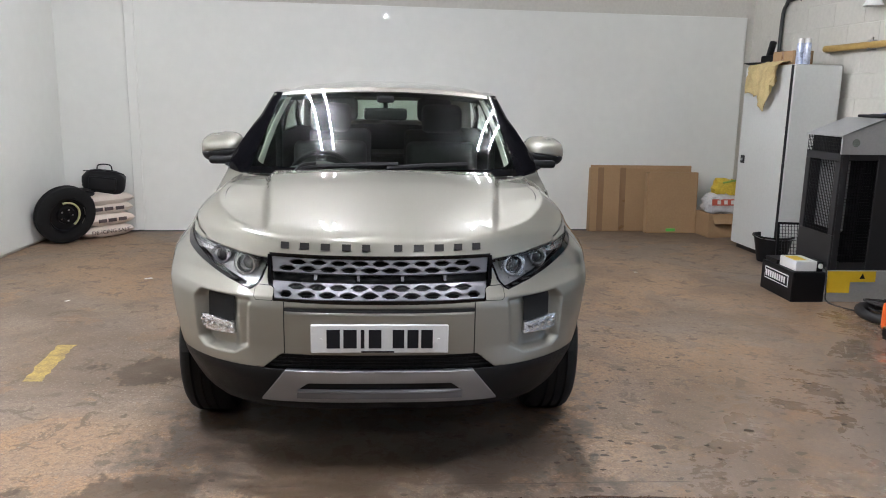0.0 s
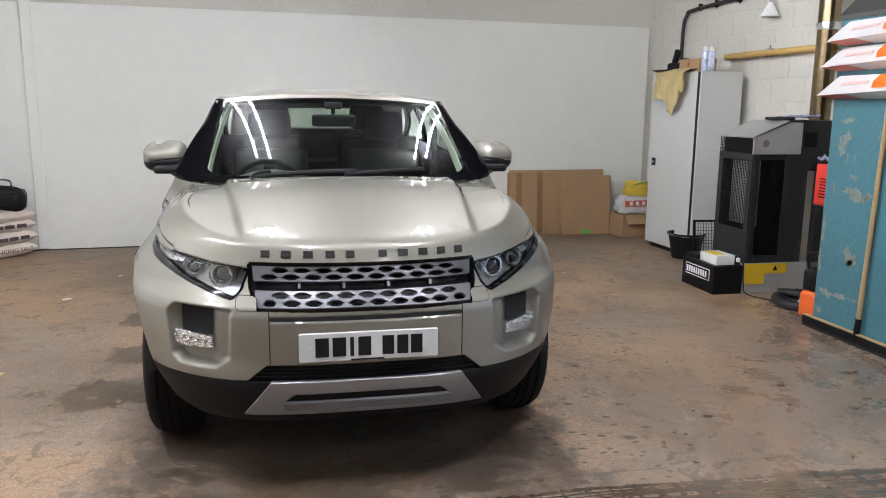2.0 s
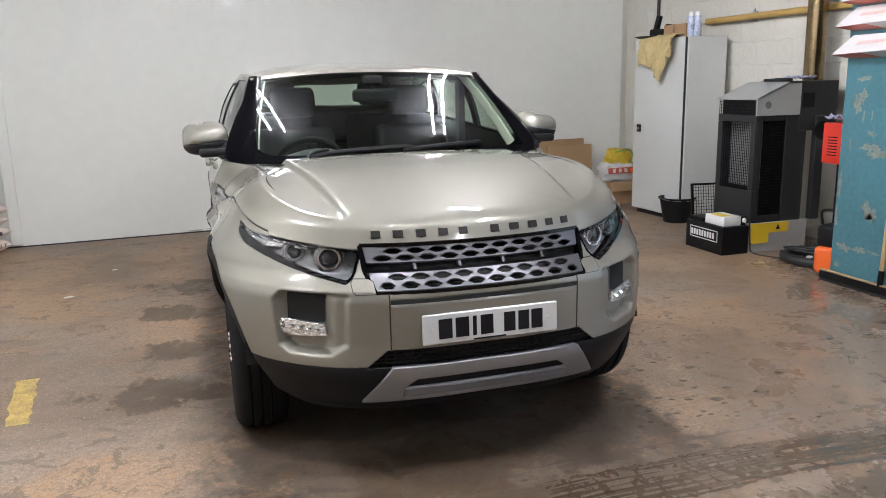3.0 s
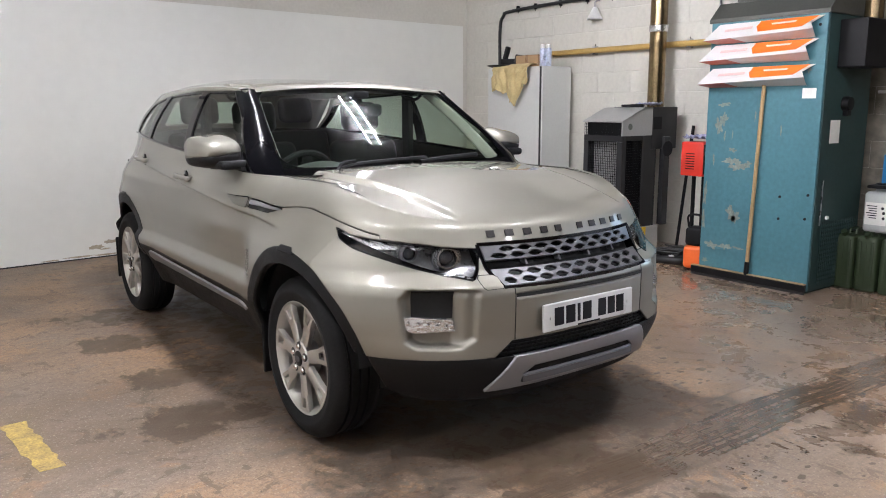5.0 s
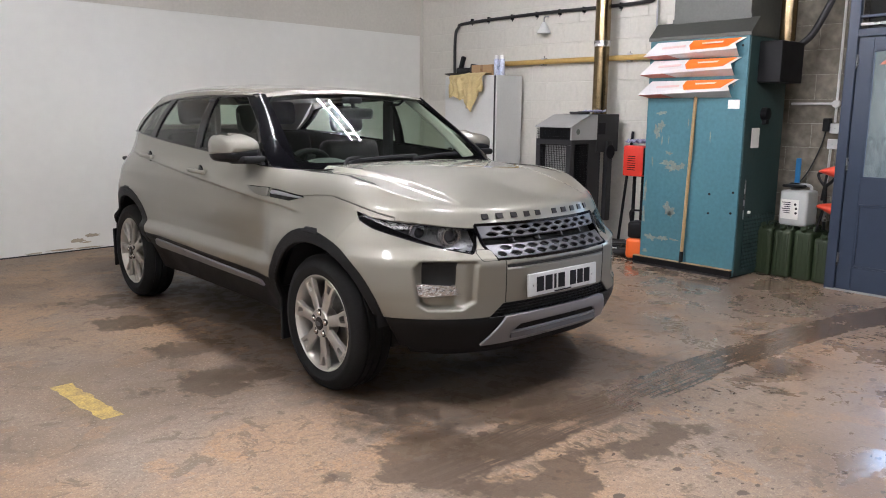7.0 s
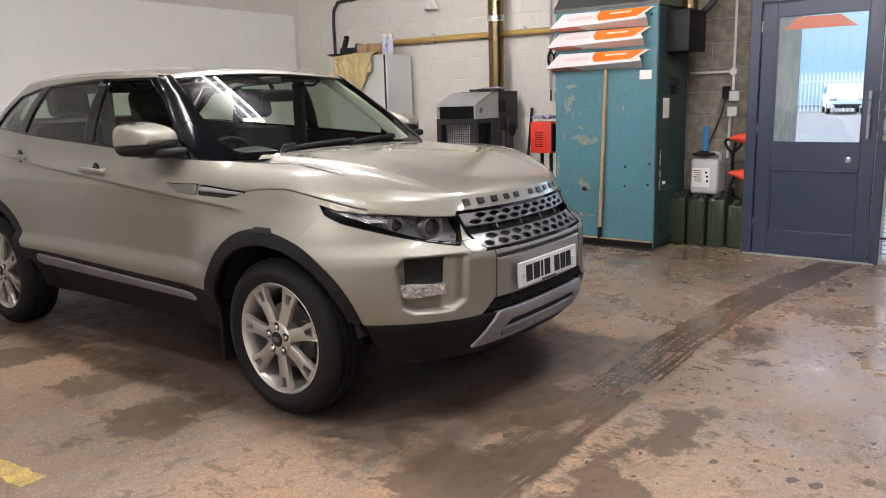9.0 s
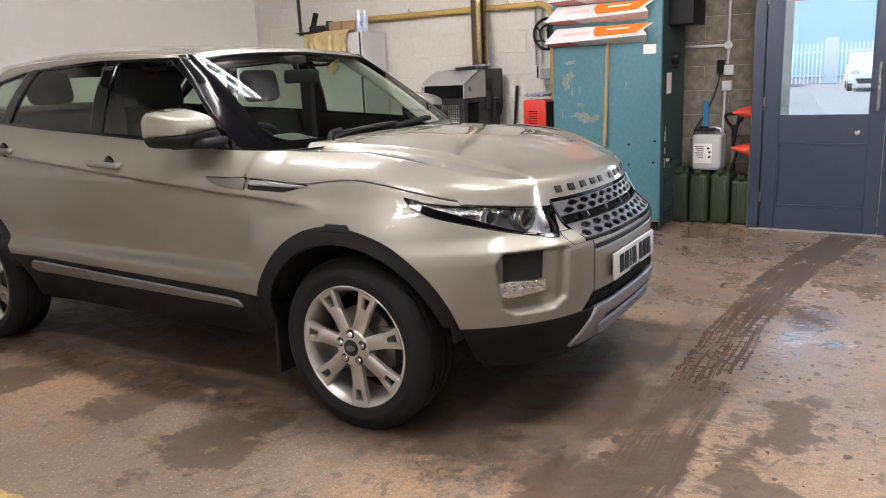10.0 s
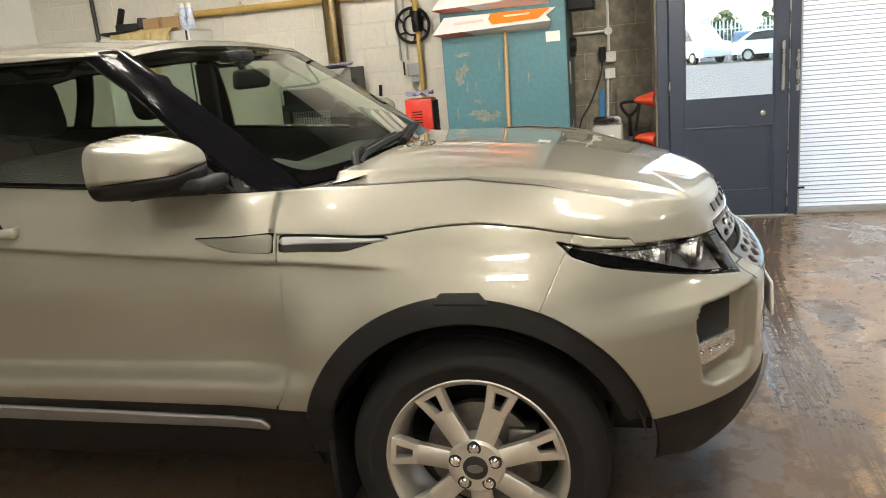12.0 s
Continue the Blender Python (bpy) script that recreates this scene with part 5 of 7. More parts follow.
part("foliage", (leaf_v, leaf_f), mat("dark hedge leaves", (.06, .1, .035), .7, 0, .4, 2, 20), hedge)


def parked(name, label, paint_m, at, van=False):
    """A car seen far off: body with arches, glass, wheels and lamps."""
    c = thing(name, label, "van" if van else "car", at)
    if van:
        prof = [(-2.2, .35), (-2.25, .8), (-2.0, 1.05), (-1.45, 1.15), (-.75, 1.85), (-.2, 1.95), (2.1, 1.9), (2.2, 1.2), (2.2, .35)]
        win = [(-1.30, 1.18), (-.75, 1.76), (-.25, 1.80), (-.2, 1.2)]
    else:
        prof = [(-2.1, .32), (-2.15, .65), (-1.95, .82), (-1.05, .98), (-.35, 1.42), (.3, 1.5), (1.1, 1.44), (1.85, 1.0), (2.05, .92), (2.1, .35)]
        win = [(-.92, 1.0), (-.32, 1.36), (.3, 1.43), (1.05, 1.37), (1.55, 1.02)]
    P = smooth_line([(a, 0, b) for a, b in prof], 5)
    rows = []
    for p in P:
        lean = .14 * max(0, p.z - .95)
        rows.append([(s * (.86 - lean) if abs(s) == 1 else s * (.88 - lean), p.x, p.z) for s in (-1, -.9, -.5, 0, .5, .9, 1)])
    body = sheet(rows)
    sides = []
    for s in (-1, 1):
        poly = [(p.x, p.z) for p in P]
        vs = [(s * (.86 - .14 * max(0, z - .95)), y, z) for y, z in poly]
        sides.append((vs, [tuple(range(len(vs)))] if s > 0 else [tuple(reversed(range(len(vs))))]))
    part("body", join(body, *sides), paint_m, c, "", True)
    for s in (-1, 1):
        xx = s * .845 if not van else s * .80
        part("window", ([(s * (.868 - .14 * max(0, z - .95)), y, z) for y, z in win], [tuple(range(len(win)))]), GLOSS_BLACK, c)
        part("headlight", box((s * .62 - .16, -2.17, .66), (s * .62 + .16, -2.02, .80), .03), LAMP_INNER, c)
        for y in (-1.3, 1.3):
            w = part("wheel", moved(lathe([(.2, -.2), (.31, -.19), (.32, -.1), (.31, -.01), (.2, .0)], 24, "x"), pose(s * .88 - (0 if s > 0 else -.2) * 1.0, y, .31)), RUBBER, c, "", True)
            part("rim", moved(lathe([(.2, 0), (.19, .012 * s), (.05, .006 * s)], 20, "x"), pose(s * .885, y, .31)), ALLOY, w, "", True)
    part("grille", prism([(-.5, .30), (.5, .30), (.62, .50), (-.62, .50)], -2.19, -2.0, "xz"), INK, c, "dark lower grille")
    part("windscreen", ([(s * (.80 - .14 * (z - .95)), y - .012, z + .012) for s, (y, z) in zip((-1, 1, 1, -1), (win[0], win[0], win[1], win[1]))], [(0, 1, 2, 3)]), GLOSS_BLACK, c)
    return c


WHITE_CAR = mat("white car paint", (.75, .75, .75), .3, 0, .03, coat=.8)
BLUE_CAR = mat("dark blue car paint", (.05, .1, .17), .3, .3, .05, coat=.8)
parked("van", "white delivery van parked in the yard", WHITE_CAR, pose(41.5, -3.9, -.03, 0, 0, -60), True)
parked("hatchback", "white hatchback parked near the gate post", WHITE_CAR, pose(39, -7.9, -.03, 0, 0, -30))
parked("saloon", "dark blue car parked beside the van", BLUE_CAR, pose(43, -7.0, -.03, 0, 0, -95))
parked("hatchback", "white hatchback parked before the fence", WHITE_CAR, pose(34, .1, -.03, 0, 0, -84))
parked("hatchback", "white hatchback parked by the fence", WHITE_CAR, pose(41.5, 5.4, -.03, 0, 0, -75))
part_cover = tagged(part("manhole_cover", lathe([(.32, -.03), (.32, -.022), (.28, -.018), (.001, -.018)], 24), mat("rusty iron", (.1, .085, .07), .7, .5, .3)), "dark iron cover in the yard surface", "manhole cover")
part_cover.location = (8.6, -1.75, 0)


# ---- things along the right-hand wall ----
CABINET = mat("pale grey cabinet paint", (.60, .61, .59), .42, .1, .06, 2, 40)
YELLOW_CLOTH = mat("yellow chamois cloth", (.54, .43, .21), .9, 0, .2, 9, 80, bump=.3, bump_scale=150)
CARDBOARD = mat("brown cardboard", (.36, .23, .12), .85, 0, .12, 4, 60, bump=.1, bump_scale=250)
TAPE = mat("brown parcel tape", (.24, .14, .07), .3, 0, .08)
BLACK_METAL = matte_gloss(mat("black painted metal", (.006, .006, .007), .45, .0, .2, 6, 90), .2)
GREY_SHEET = mat("dark grey sheet metal", (.02, .02, .022), .45, .2, .1, 5, 80)
BARE_SHEET = mat("bare grey sheet", (.5, .505, .5), .4, .5, .12, 4, 60)
DUCT = mat("dull grey sheet", (.07, .072, .064), .5, .3, .2, 3, 50)
YELLOW_LABEL = mat("yellow label", (.72, .48, .02), .5, 0, .05)
WHITE_LABEL = mat("white paper label", (.7, .69, .65), .7, 0, .08, 8)
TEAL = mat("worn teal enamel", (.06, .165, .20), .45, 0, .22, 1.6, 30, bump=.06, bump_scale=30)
# the same teal enamel, its colour darkened for the furnace's shaded side
TEAL_SHADED = mat("shaded teal enamel", (.02, .045, .043), .55, 0, .25, 1.8, 30)
FILLER = mat("scraped filler", (.21, .235, .205), .8, 0, .4, 18, 90)
WOOD = mat("pale wooden pole", (.38, .25, .12), .6, 0, .2, 5, 70)
BRASS = mat("stained brass flue", (.24, .18, .10), .2, .95, .4, 3, 20)
PIPE_YELLOW = mat("ochre painted pipe", (.50, .33, .10), .5, 0, .2, 5, 50)
BLACK_RUBBER = mat("black hose rubber", (.015, .015, .016), .55, 0, .2)
SHOVEL_RED = mat("orange red plastic", (.62, .055, .02), .45, 0, .1)
ORANGE = mat("orange plastic", (.75, .13, .02), .45, 0, .08)
RED = mat("red enamel", (.60, .035, .02), .42, 0, .08)
CARD_WHITE = mat("glossy white card", (.58, .565, .56), .35, 0, .05)
CARD_ORANGE = mat("glossy orange card", (.80, .16, .015), .35, 0, .05)
CARD_RED = mat("glossy dull red card", (.50, .10, .06), .35, 0, .1)
OLIVE = mat("olive green steel", (.026, .040, .018), .45, .1, .2, 5, 70)
JUG = mat("cloudy white plastic", (.42, .43, .42), .45, 0, .06, 6)
BLUE = mat("blue plastic", (.02, .18, .42), .4, 0, .08)
RAG = mat("blue white rag", (.33, .34, .5), .9, 0, .6, 30, 90)
WHITE_STROKE = mat("white print", (.7, .7, .7), .5)




def lettering(text, size, at, m, parent, name="lettering", width=None):
    """Raised writing in the built-in font, local x-y."""
    cu = bpy.data.curves.new(name, "FONT")
    cu.body, cu.size, cu.extrude, cu.align_x, cu.align_y = text, size, .0008, "CENTER", "CENTER"
    tmp = bpy.data.objects.new(name, cu)
    me = bpy.data.meshes.new_from_object(tmp)
    bpy.data.objects.remove(tmp)
    me.materials.clear()
    me.materials.append(m)
    o = new(name, me)
    o.parent = parent
    xs = [v.co.x for v in me.vertices] or [0, 1]
    k = width / (max(xs) - min(xs)) if width else 1
    o.matrix_basis = at @ Matrix.Diagonal((k, 1, 1, 1))
    return o


def rag(name, w, h, seed, m, label, at, crumple=.03, category="cloth"):
    r = random.Random(seed)
    n = 16
    rows = []
    off = r.uniform(0, 50)
    for i in range(n + 1):
        rows.append([((k / n - .5) * w, (i / n - .5) * h, crumple * (1 + noise.noise(Vector((k * .45 + off, i * .45, 1)))) + .012) for k in range(n + 1)])
    o = tagged(part(name, sheet(rows), m, None, "", "all"), label, category)
    thick(o, .006)
    o.matrix_basis = at
    return o


# steel cabinet
cab = thing("steel_cabinet", "pale grey two-metre steel cabinet against the wall", "cabinet", pose(3.622, 4.165, 0, 0, 0, 3.15) @ pose(-3.622, -4.165, 0))
part("body", box((3.645, 3.32, .05), (4.11, 4.17, 1.85), .006), CABINET, cab)
part("plinth", box((3.68, 3.35, 0), (4.10, 4.14, .05)), GREY_SHEET, cab)
cd = part("cabinet_door", box((3.622, 3.345, .06), (3.643, 4.165, 1.845), .005), CABINET, cab, "pale grey steel door")
part("lock_plate", box((3.612, 4.03, .89), (3.622, 4.10, .97), .004), BLACK_METAL, cd, "black lock plate")
part("lock_barrel", lathe([(.014, 0), (.014, -.01), (.008, -.013)], 14, "x"), STEEL, cd).matrix_basis = pose(3.612, 4.065, .93)
part("edge_seam", box((3.6215, 3.338, .06), (3.646, 3.344, 1.845)), GREY_SHEET, cab)
# chamois over the cabinet's edge
rows = []
for i in range(44):
    run = i / 43 * .62
    rr = []
    for k in range(44):
        t = k / 43
        y = 3.43 + .62 * t
        fold = .030 * math.sin(t * 15 + 3 * run) + .020 * math.sin(t * 31 + 1.3) + .030 * noise.noise(Vector((t * 7, run * 6, 3)))
        length = float(np.interp(t, [0, .06, .14, .22, .34, .40, .47, .56, .70, .82, .93, 1], [.24, .36, .33, .46, .60, .52, .55, .42, .45, .38, .42, .26]))
        drop = .14 + (run - .14) / .48 * (length - .14) if run > .14 else run
        if run < .14:
            rr.append((3.76 - run, y, 1.868 + .012 * (1 + noise.noise(Vector((t * 9, run * 20, 0))))))
        else:
            rr.append((3.604 - abs(fold) * min(1, (run - .13) * 9) - .03 * (run - .14), y + .035 * noise.noise(Vector((t * 4, run * 5, 8))), 1.864 - (drop - .14)))
    rows.append(rr)
cloth = tagged(part("chamois_cloth", sheet(rows), YELLOW_CLOTH, None, "", "all"), "crumpled yellow chamois cloth hanging over the cabinet edge", "cloth")
thick(cloth, .005)
tray = thing("tool_tray", "black plastic tray of tools on the cabinet", "tray", pose(3.80, 4.0, 1.85, 0, 0, 12))
part("dish", lathe([(.14, .012), (.17, .016), (.25, .035), (.26, .032), (.18, .006), (.001, .004)], 32), BLACK_PLASTIC, tray, "", True)
part("tool_body", moved(box((-.05, -.14, 0), (.05, .10, .09), .02, 3), pose(0, 0, .02, 0, 0, 20)), BLACK_PLASTIC, tray, "", True)
part("tool_grip", moved(box((-.03, -.025, 0), (.03, .025, .2), .015, 3), pose(.02, .09, .06, 18)), BLACK_PLASTIC, tray, "", True)
part("tool_head", moved(box((-.06, -.05, 0), (.06, .05, .1), .02, 3), pose(.0, -.14, .05, 10, 0, 20)), GREY_SHEET, tray, "", True)
shoebox = thing("cardboard_box", "small brown cardboard box on the cabinet", "box", pose(3.80, 3.60, 1.852, 0, 0, 4))
part("carton", box((-.10, -.17, 0), (.10, .17, .125), .004, 1), CARDBOARD, shoebox)
part("tape", box((-.101, -.02, .02), (.0, .02, .1265)), TAPE, shoebox)
can = thing("spray_can", "blue and white aerosol can on the cabinet", "can", pose(3.76, 3.40, 1.852), "aerosol cans")
part("can_body", lathe([(.031, 0), (.033, .004), (.033, .175), (.028, .19)], 20), mat("white blue can print", (.55, .6, .75), .3, .2, .5, 14, 40), can, "", True)
part("can_cap", lathe([(.026, .19), (.026, .225), (.02, .232)], 16), WHITE_PLASTIC, can, "", True)
copy_thing(can, pose(3.80, 3.33 + .02, 1.852, 0, 0, 70))
can2 = thing("spray_can", "short blue aerosol can on the cabinet", "can", pose(3.86, 3.46, 1.852), "aerosol cans")
part("can_body", lathe([(.03, 0), (.03, .11), (.022, .13)], 20), mat("violet blue can print", (.12, .12, .35), .3, .2, .5, 14, 40), can2, "", True)
part("can_cap", lathe([(.018, .13), (.018, .15)], 14), STEEL, can2)

bucket = thing("bucket", "black builder's bucket on the floor", "bucket", pose(3.70, 3.42, 0))
part("pail", lathe([(.001, .01), (.125, .01), (.125, 0), (.13, 0), (.175, .235), (.19, .24), (.19, .255), (.17, .255), (.122, .02), (.001, .018)], 36), BLACK_PLASTIC, bucket, "", True)
part("handle", tube([(.19 * math.cos(a), .19 * math.sin(a) * .9, .25 + .02 * math.sin(a)) for a in np.linspace(math.pi * .9, math.pi * 1.95, 20)], .004, 6), STEEL, bucket)

# cartons against the back wall
big = thing("cardboard_box", "large flat brown cardboard box leaning on the white wall", "box", pose(2.90, 5.06, 0, -3, 0, 3))
part("carton", box((-.60, -.05, 0), (.60, .05, .735), .006, 1), CARDBOARD, big)
for x in (-.48, -.22):
    part("tape", box((x - .035, -.0525, .005), (x + .035, .0, .7375)), TAPE, big, "darker strap band")
part("flap", moved(box((-.6, -.004, 0), (.6, .004, .03)), pose(0, -.045, .735, -25)), CARDBOARD, big)
mid_box = thing("cardboard_box", "brown cardboard box with a green label standing before a larger one", "box", pose(3.24, 4.95, 0, -3, 0, 3))
part("carton", box((-.30, -.045, 0), (.30, .045, .70), .006, 1), CARDBOARD, mid_box)
part("green_tape", box((-.06, -.0475, .022), (.05, -.03, .055)), mat("green tape", (.1, .5, .06), .5), mid_box)
part("flap", moved(box((-.28, -.003, 0), (.28, .003, .16)), pose(0, -.047, .54, 2)), CARDBOARD, mid_box)
small = thing("cardboard_box", "open brown cardboard box full of plastic bags", "box", pose(3.79, 4.83, 0, 0, 0, 6))
part("carton", join(box((-.23, -.16, 0), (.23, .16, .012)), box((-.23, -.16, 0), (.23, -.15, .27), .003, 1), box((-.23, .15, 0), (.23, .16, .27), .003, 1), box((-.23, -.15, 0), (-.222, .15, .27)), box((.222, -.15, 0), (.23, .15, .27))), CARDBOARD, small)
part("flap", moved(box((-.2, -.003, 0), (.2, .003, .12)), pose(0, -.16, .262, 145)), CARDBOARD, small)


def bag_shape(w, d, h, seed, lump=.03):
    r = random.Random(seed)
    o = r.uniform(0, 90)
    rows = []
    for i in range(15):
        b = -math.pi / 2 + math.pi * i / 14
        rr = []
        for k in range(25):
            a = 2 * math.pi * k / 24
            ca, sa = (math.copysign(abs(f(a)) ** .6, f(a)) for f in (math.cos, math.sin))
            cb, sb = max(math.cos(b), 0) ** .5, math.copysign(abs(math.sin(b)) ** .7, math.sin(b))
            j = 1 + lump / w * 2 * noise.noise(Vector((ca * 2 + o, sa * 2, sb * 2)))
            rr.append((w / 2 * ca * cb * j, d / 2 * sa * cb * j, h / 2 + h / 2 * sb * j))
        rows.append(rr)
    v, f = sheet(rows)
    return v, [tuple(reversed(q)) for q in f]


pack = thing("plastic_bag", "clear and white crumpled bag with a red printed band", "bag", pose(3.78, 4.80, .26, 0, 0, 4))
part("film", bag_shape(.46, .28, .22, 3, .06), mat("crumpled clear film", (.6, .6, .6), .2, 0, .25, 12, 60, bump=.6, bump_scale=25), pack, "", True)
part("print_band", moved(box((-.19, -.006, -.035), (.19, 0, .035), .002, 1), pose(-.01, -.145, .14, -8)), CARD_RED, pack, "red printed band")
for x in (-.13, -.05, .03, .11):
    part("print_bar", moved(box((x, -.008, -.022), (x + .04, -.006, .022)), pose(-.01, -.145, .14, -8)), WHITE_LABEL if x < .1 else CARD_ORANGE, pack)
pack2 = thing("plastic_bag", "yellow printed bag poking out of the box", "bag", pose(3.80, 4.84, .42, 0, 18, 0))
part("film", bag_shape(.34, .16, .22, 9, .05), mat("yellow film", (.65, .47, .05), .35, 0, .3, 10, 50, bump=.4, bump_scale=25), pack2, "", True)
part("ribbon", tube(smooth_line([(-.1, -.06, .16), (.05, -.08, .24), (.16, -.06, .17), (.2, -.05, .05)], 6), .012, 6), mat("green ribbon", (.25, .4, .08), .5), pack2)

# workshop heater
heat = thing("space_heater", "dark grey industrial space heater with mesh guards", "heater")
part("control_base", box((3.10, 1.90, 0), (3.36, 2.40, .235), .006), BLACK_METAL, heat, "black control base")
part("tank", box((3.362, 1.905, 0), (3.95, 2.40, .25), .008), BARE_SHEET, heat, "bare grey fuel tank")
mark = part("name_plate", box((3.0975, 1.965, .10), (3.1005, 2.335, .195)), WHITE_STROKE, heat, "white framed name plate")
part("plate_field", box((3.0962, 1.973, .108), (3.0985, 2.327, .187)), INK, mark)
for k in range(9):
    part("mark_bar", box((3.0950, 2.293 - k * .036, .122), (3.0965, 2.317 - k * .036, .173)), WHITE_STROKE, mark)
part("warning_label", box((3.375, 1.9025, .075), (3.56, 1.906, .245)), YELLOW_LABEL, heat, "yellow warning label")
part("warning_label", box((3.56, 1.9025, .16), (3.76, 1.906, .245)), YELLOW_LABEL, heat)
part("warning_sign", prism([(3.63, .185), (3.675, .185), (3.6525, .228)], 1.900, 1.9024, "xz"), INK, heat)
ctrl = part("control_box", box((3.13, 1.93, .236), (3.30, 2.18, .315), .006), WHITE_PLASTIC, heat, "white control box")
part("panel", box((3.295, 1.928, .24), (3.345, 2.05, .312), .003), BLACK_METAL, ctrl)
part("label", box((3.14, 1.98, .3155), (3.24, 2.14, .3165)), YELLOW_LABEL, ctrl)
for y in (1.96, 2.0):
    part("knob", lathe([(.014, 0), (.013, -.02), (.006, -.022)], 14, "y"), WHITE_PLASTIC, ctrl).matrix_basis = pose(3.32, 1.93 - .002, .28 + (y - 1.98) * .3)
part("cover", box((3.12, 2.20, .236), (3.33, 2.39, .27), .005), BLACK_METAL, heat)


def guard(y0, y1, z0, z1, face, axis, ny, nz, t=.004):
    """A wire mesh guard in an upright face."""
    g = []
    for k in range(ny + 1):
        a = y0 + (y1 - y0) * k / ny
        g.append(box((face - t, a - t / 2, z0), (face, a + t / 2, z1)) if axis == "x" else box((a - t / 2, face - t, z0), (a + t / 2, face, z1)))
    for k in range(nz + 1):
        c = z0 + (z1 - z0) * k / nz
        g.append(box((face - t * 1.4, y0, c - t / 2), (face - t * .4, y1, c + t / 2)) if axis == "x" else box((y0, face - t * 1.4, c - t / 2), (y1, face - t * .4, c + t / 2)))
    return join(*g)


bx0, bx1, by0, by1 = 3.37, 3.88, 1.91, 2.39
for lo, hi in (((bx0, by0, .25), (bx0 + .02, by1, .52)), ((bx0, by0, .521), (bx0 + .02, by0 + .06, 1.079)), ((bx0, by1 - .06, .521), (bx0 + .02, by1, 1.079)), ((bx0, by0, 1.08), (bx0 + .02, by1, 1.14)),
               ((bx0 + .021, by0, .25), (bx0 + .07, by0 + .02, 1.14)), ((bx0 + .30, by0 + .001, .25), (bx1 - .021, by0 + .02, 1.14)), ((bx0 + .071, by0, 1.09), (bx0 + .299, by0 + .02, 1.14)), ((bx0 + .071, by0, .25), (bx0 + .299, by0 + .02, .31)),
               ((bx0 + .021, by1 - .02, .25), (bx1 - .021, by1, 1.14)), ((bx1 - .02, by0, .25), (bx1, by1, 1.30))):
    part("casing_panel", box(lo, hi, .003, 1), GREY_SHEET, heat, "dark grey sheet casing")
part("casing_inside", box((bx0 + .22, by0 + .05, .27), (bx1 - .03, by1 - .04, 1.12)), BLACK_METAL, heat)
# pale sheet added behind the mesh, in place of light showing through
part("pale_backing", box((bx0 + .10, by0 + .06, .54), (bx0 + .12, by1 - .05, 1.08)), BARE_SHEET, heat, "pale sheet added for light through the mesh")
part("mesh_guard", guard(by0 + .06, by1 - .06, .52, 1.08, bx0 + .012, "x", 16, 24), BLACK_METAL, heat, "black wire mesh guard")
part("mesh_guard", guard(bx0 + .07, bx0 + .30, .31, 1.09, by0 + .012, "y", 10, 32), BLACK_METAL, heat)
part("top_guard", guard(by0 + .02, by1 - .01, 1.14, 1.27, bx0 + .004, "x", 20, 5), BLACK_METAL, heat)
part("top_dark", box((bx0 + .03, by0 + .02, 1.14), (bx1 - .02, by1 - .02, 1.26)), BLACK_METAL, heat)
part("hood", join(prism([(bx0 - .005, 1.135), (bx0 - .005, 1.275), (bx0 + .30, 1.40), (bx0 + .42, 1.40), (bx0 + .42, 1.135)], by0 - .012, by0 + .004, "xz"), prism([(bx0 - .012, 1.272), (bx0 + .30, 1.40), (bx0 + .42, 1.40), (bx0 + .42, 1.388), (bx0 + .302, 1.388), (bx0 - .01, 1.262)], by0 - .012, by1 + .01, "xz")), BARE_SHEET, heat, "bare grey sloping hood")
part("outlet", join(box((bx0 + .422, by0 - .01, 1.0), (bx1 + .29, by1, 1.405), .006)), GREY_SHEET, heat)
part("outlet_slot", box((bx0 + .44, by0 - .0125, 1.19), (bx0 + .56, by0, 1.31)), BLACK_METAL, heat)
part("side_plate", box((3.95, 1.87, .25), (4.04, 1.93, 1.12), .01), GREY_SHEET, heat)
part("side_hole", moved(lathe([(.075, .0), (.075, -.004), (.001, -.004)], 24, "y"), pose(3.995, 1.868, 1.0)), INK, heat)
part("rust_mark", moved(lathe([(.03, 0), (.03, -.0012), (.001, -.0012)], 16, "y"), pose(bx0 + .10, by0 - .0125, 1.22)), FILLER, heat)
part("flue", join(tube([(4.10, 2.12, 1.40), (4.10, 2.12, 2.135)], .082, 28), tube([(4.10, 2.12, 2.19), (4.10, 2.12, CEIL_Z)], .084, 28)), BRASS, heat, "brown stained steel flue pipe", True)
part("flue_clamp", lathe([(.088, 2.13), (.092, 2.135), (.092, 2.19), (.088, 2.195)], 28), STEEL, heat, "bright pipe clamp", True).location = (4.10, 2.12, 0)
part("cable", tube(smooth_line([(3.33, 1.93, .27), (3.35, 1.89, .26), (3.355, 1.875, .1), (3.37, 1.84, .012), (3.48, 1.6, .008), (3.6, 1.5, .008)], 6), .006, 6), BLACK_RUBBER, heat)
glove = thing("work_glove", "dark work glove lying on the heater hood", "glove", pose(3.70, 2.05, 1.403, 0, 0, 30))
part("palm", box((-.05, -.09, 0), (.05, .04, .03), .014, 3), BLACK_PLASTIC, glove, "", True)
for k in range(4):
    part("finger", moved(box((-.011, 0, 0), (.011, .09, .022), .009, 2), pose(-.038 + .025 * k, .03, .003, 0, 0, 6 - 4 * k)), BLACK_PLASTIC, glove, "", True)
rag("rag", .20, .16, 4, RAG, "blue and white rag lying on the heater", pose(3.86, 2.0, 1.401), .025)
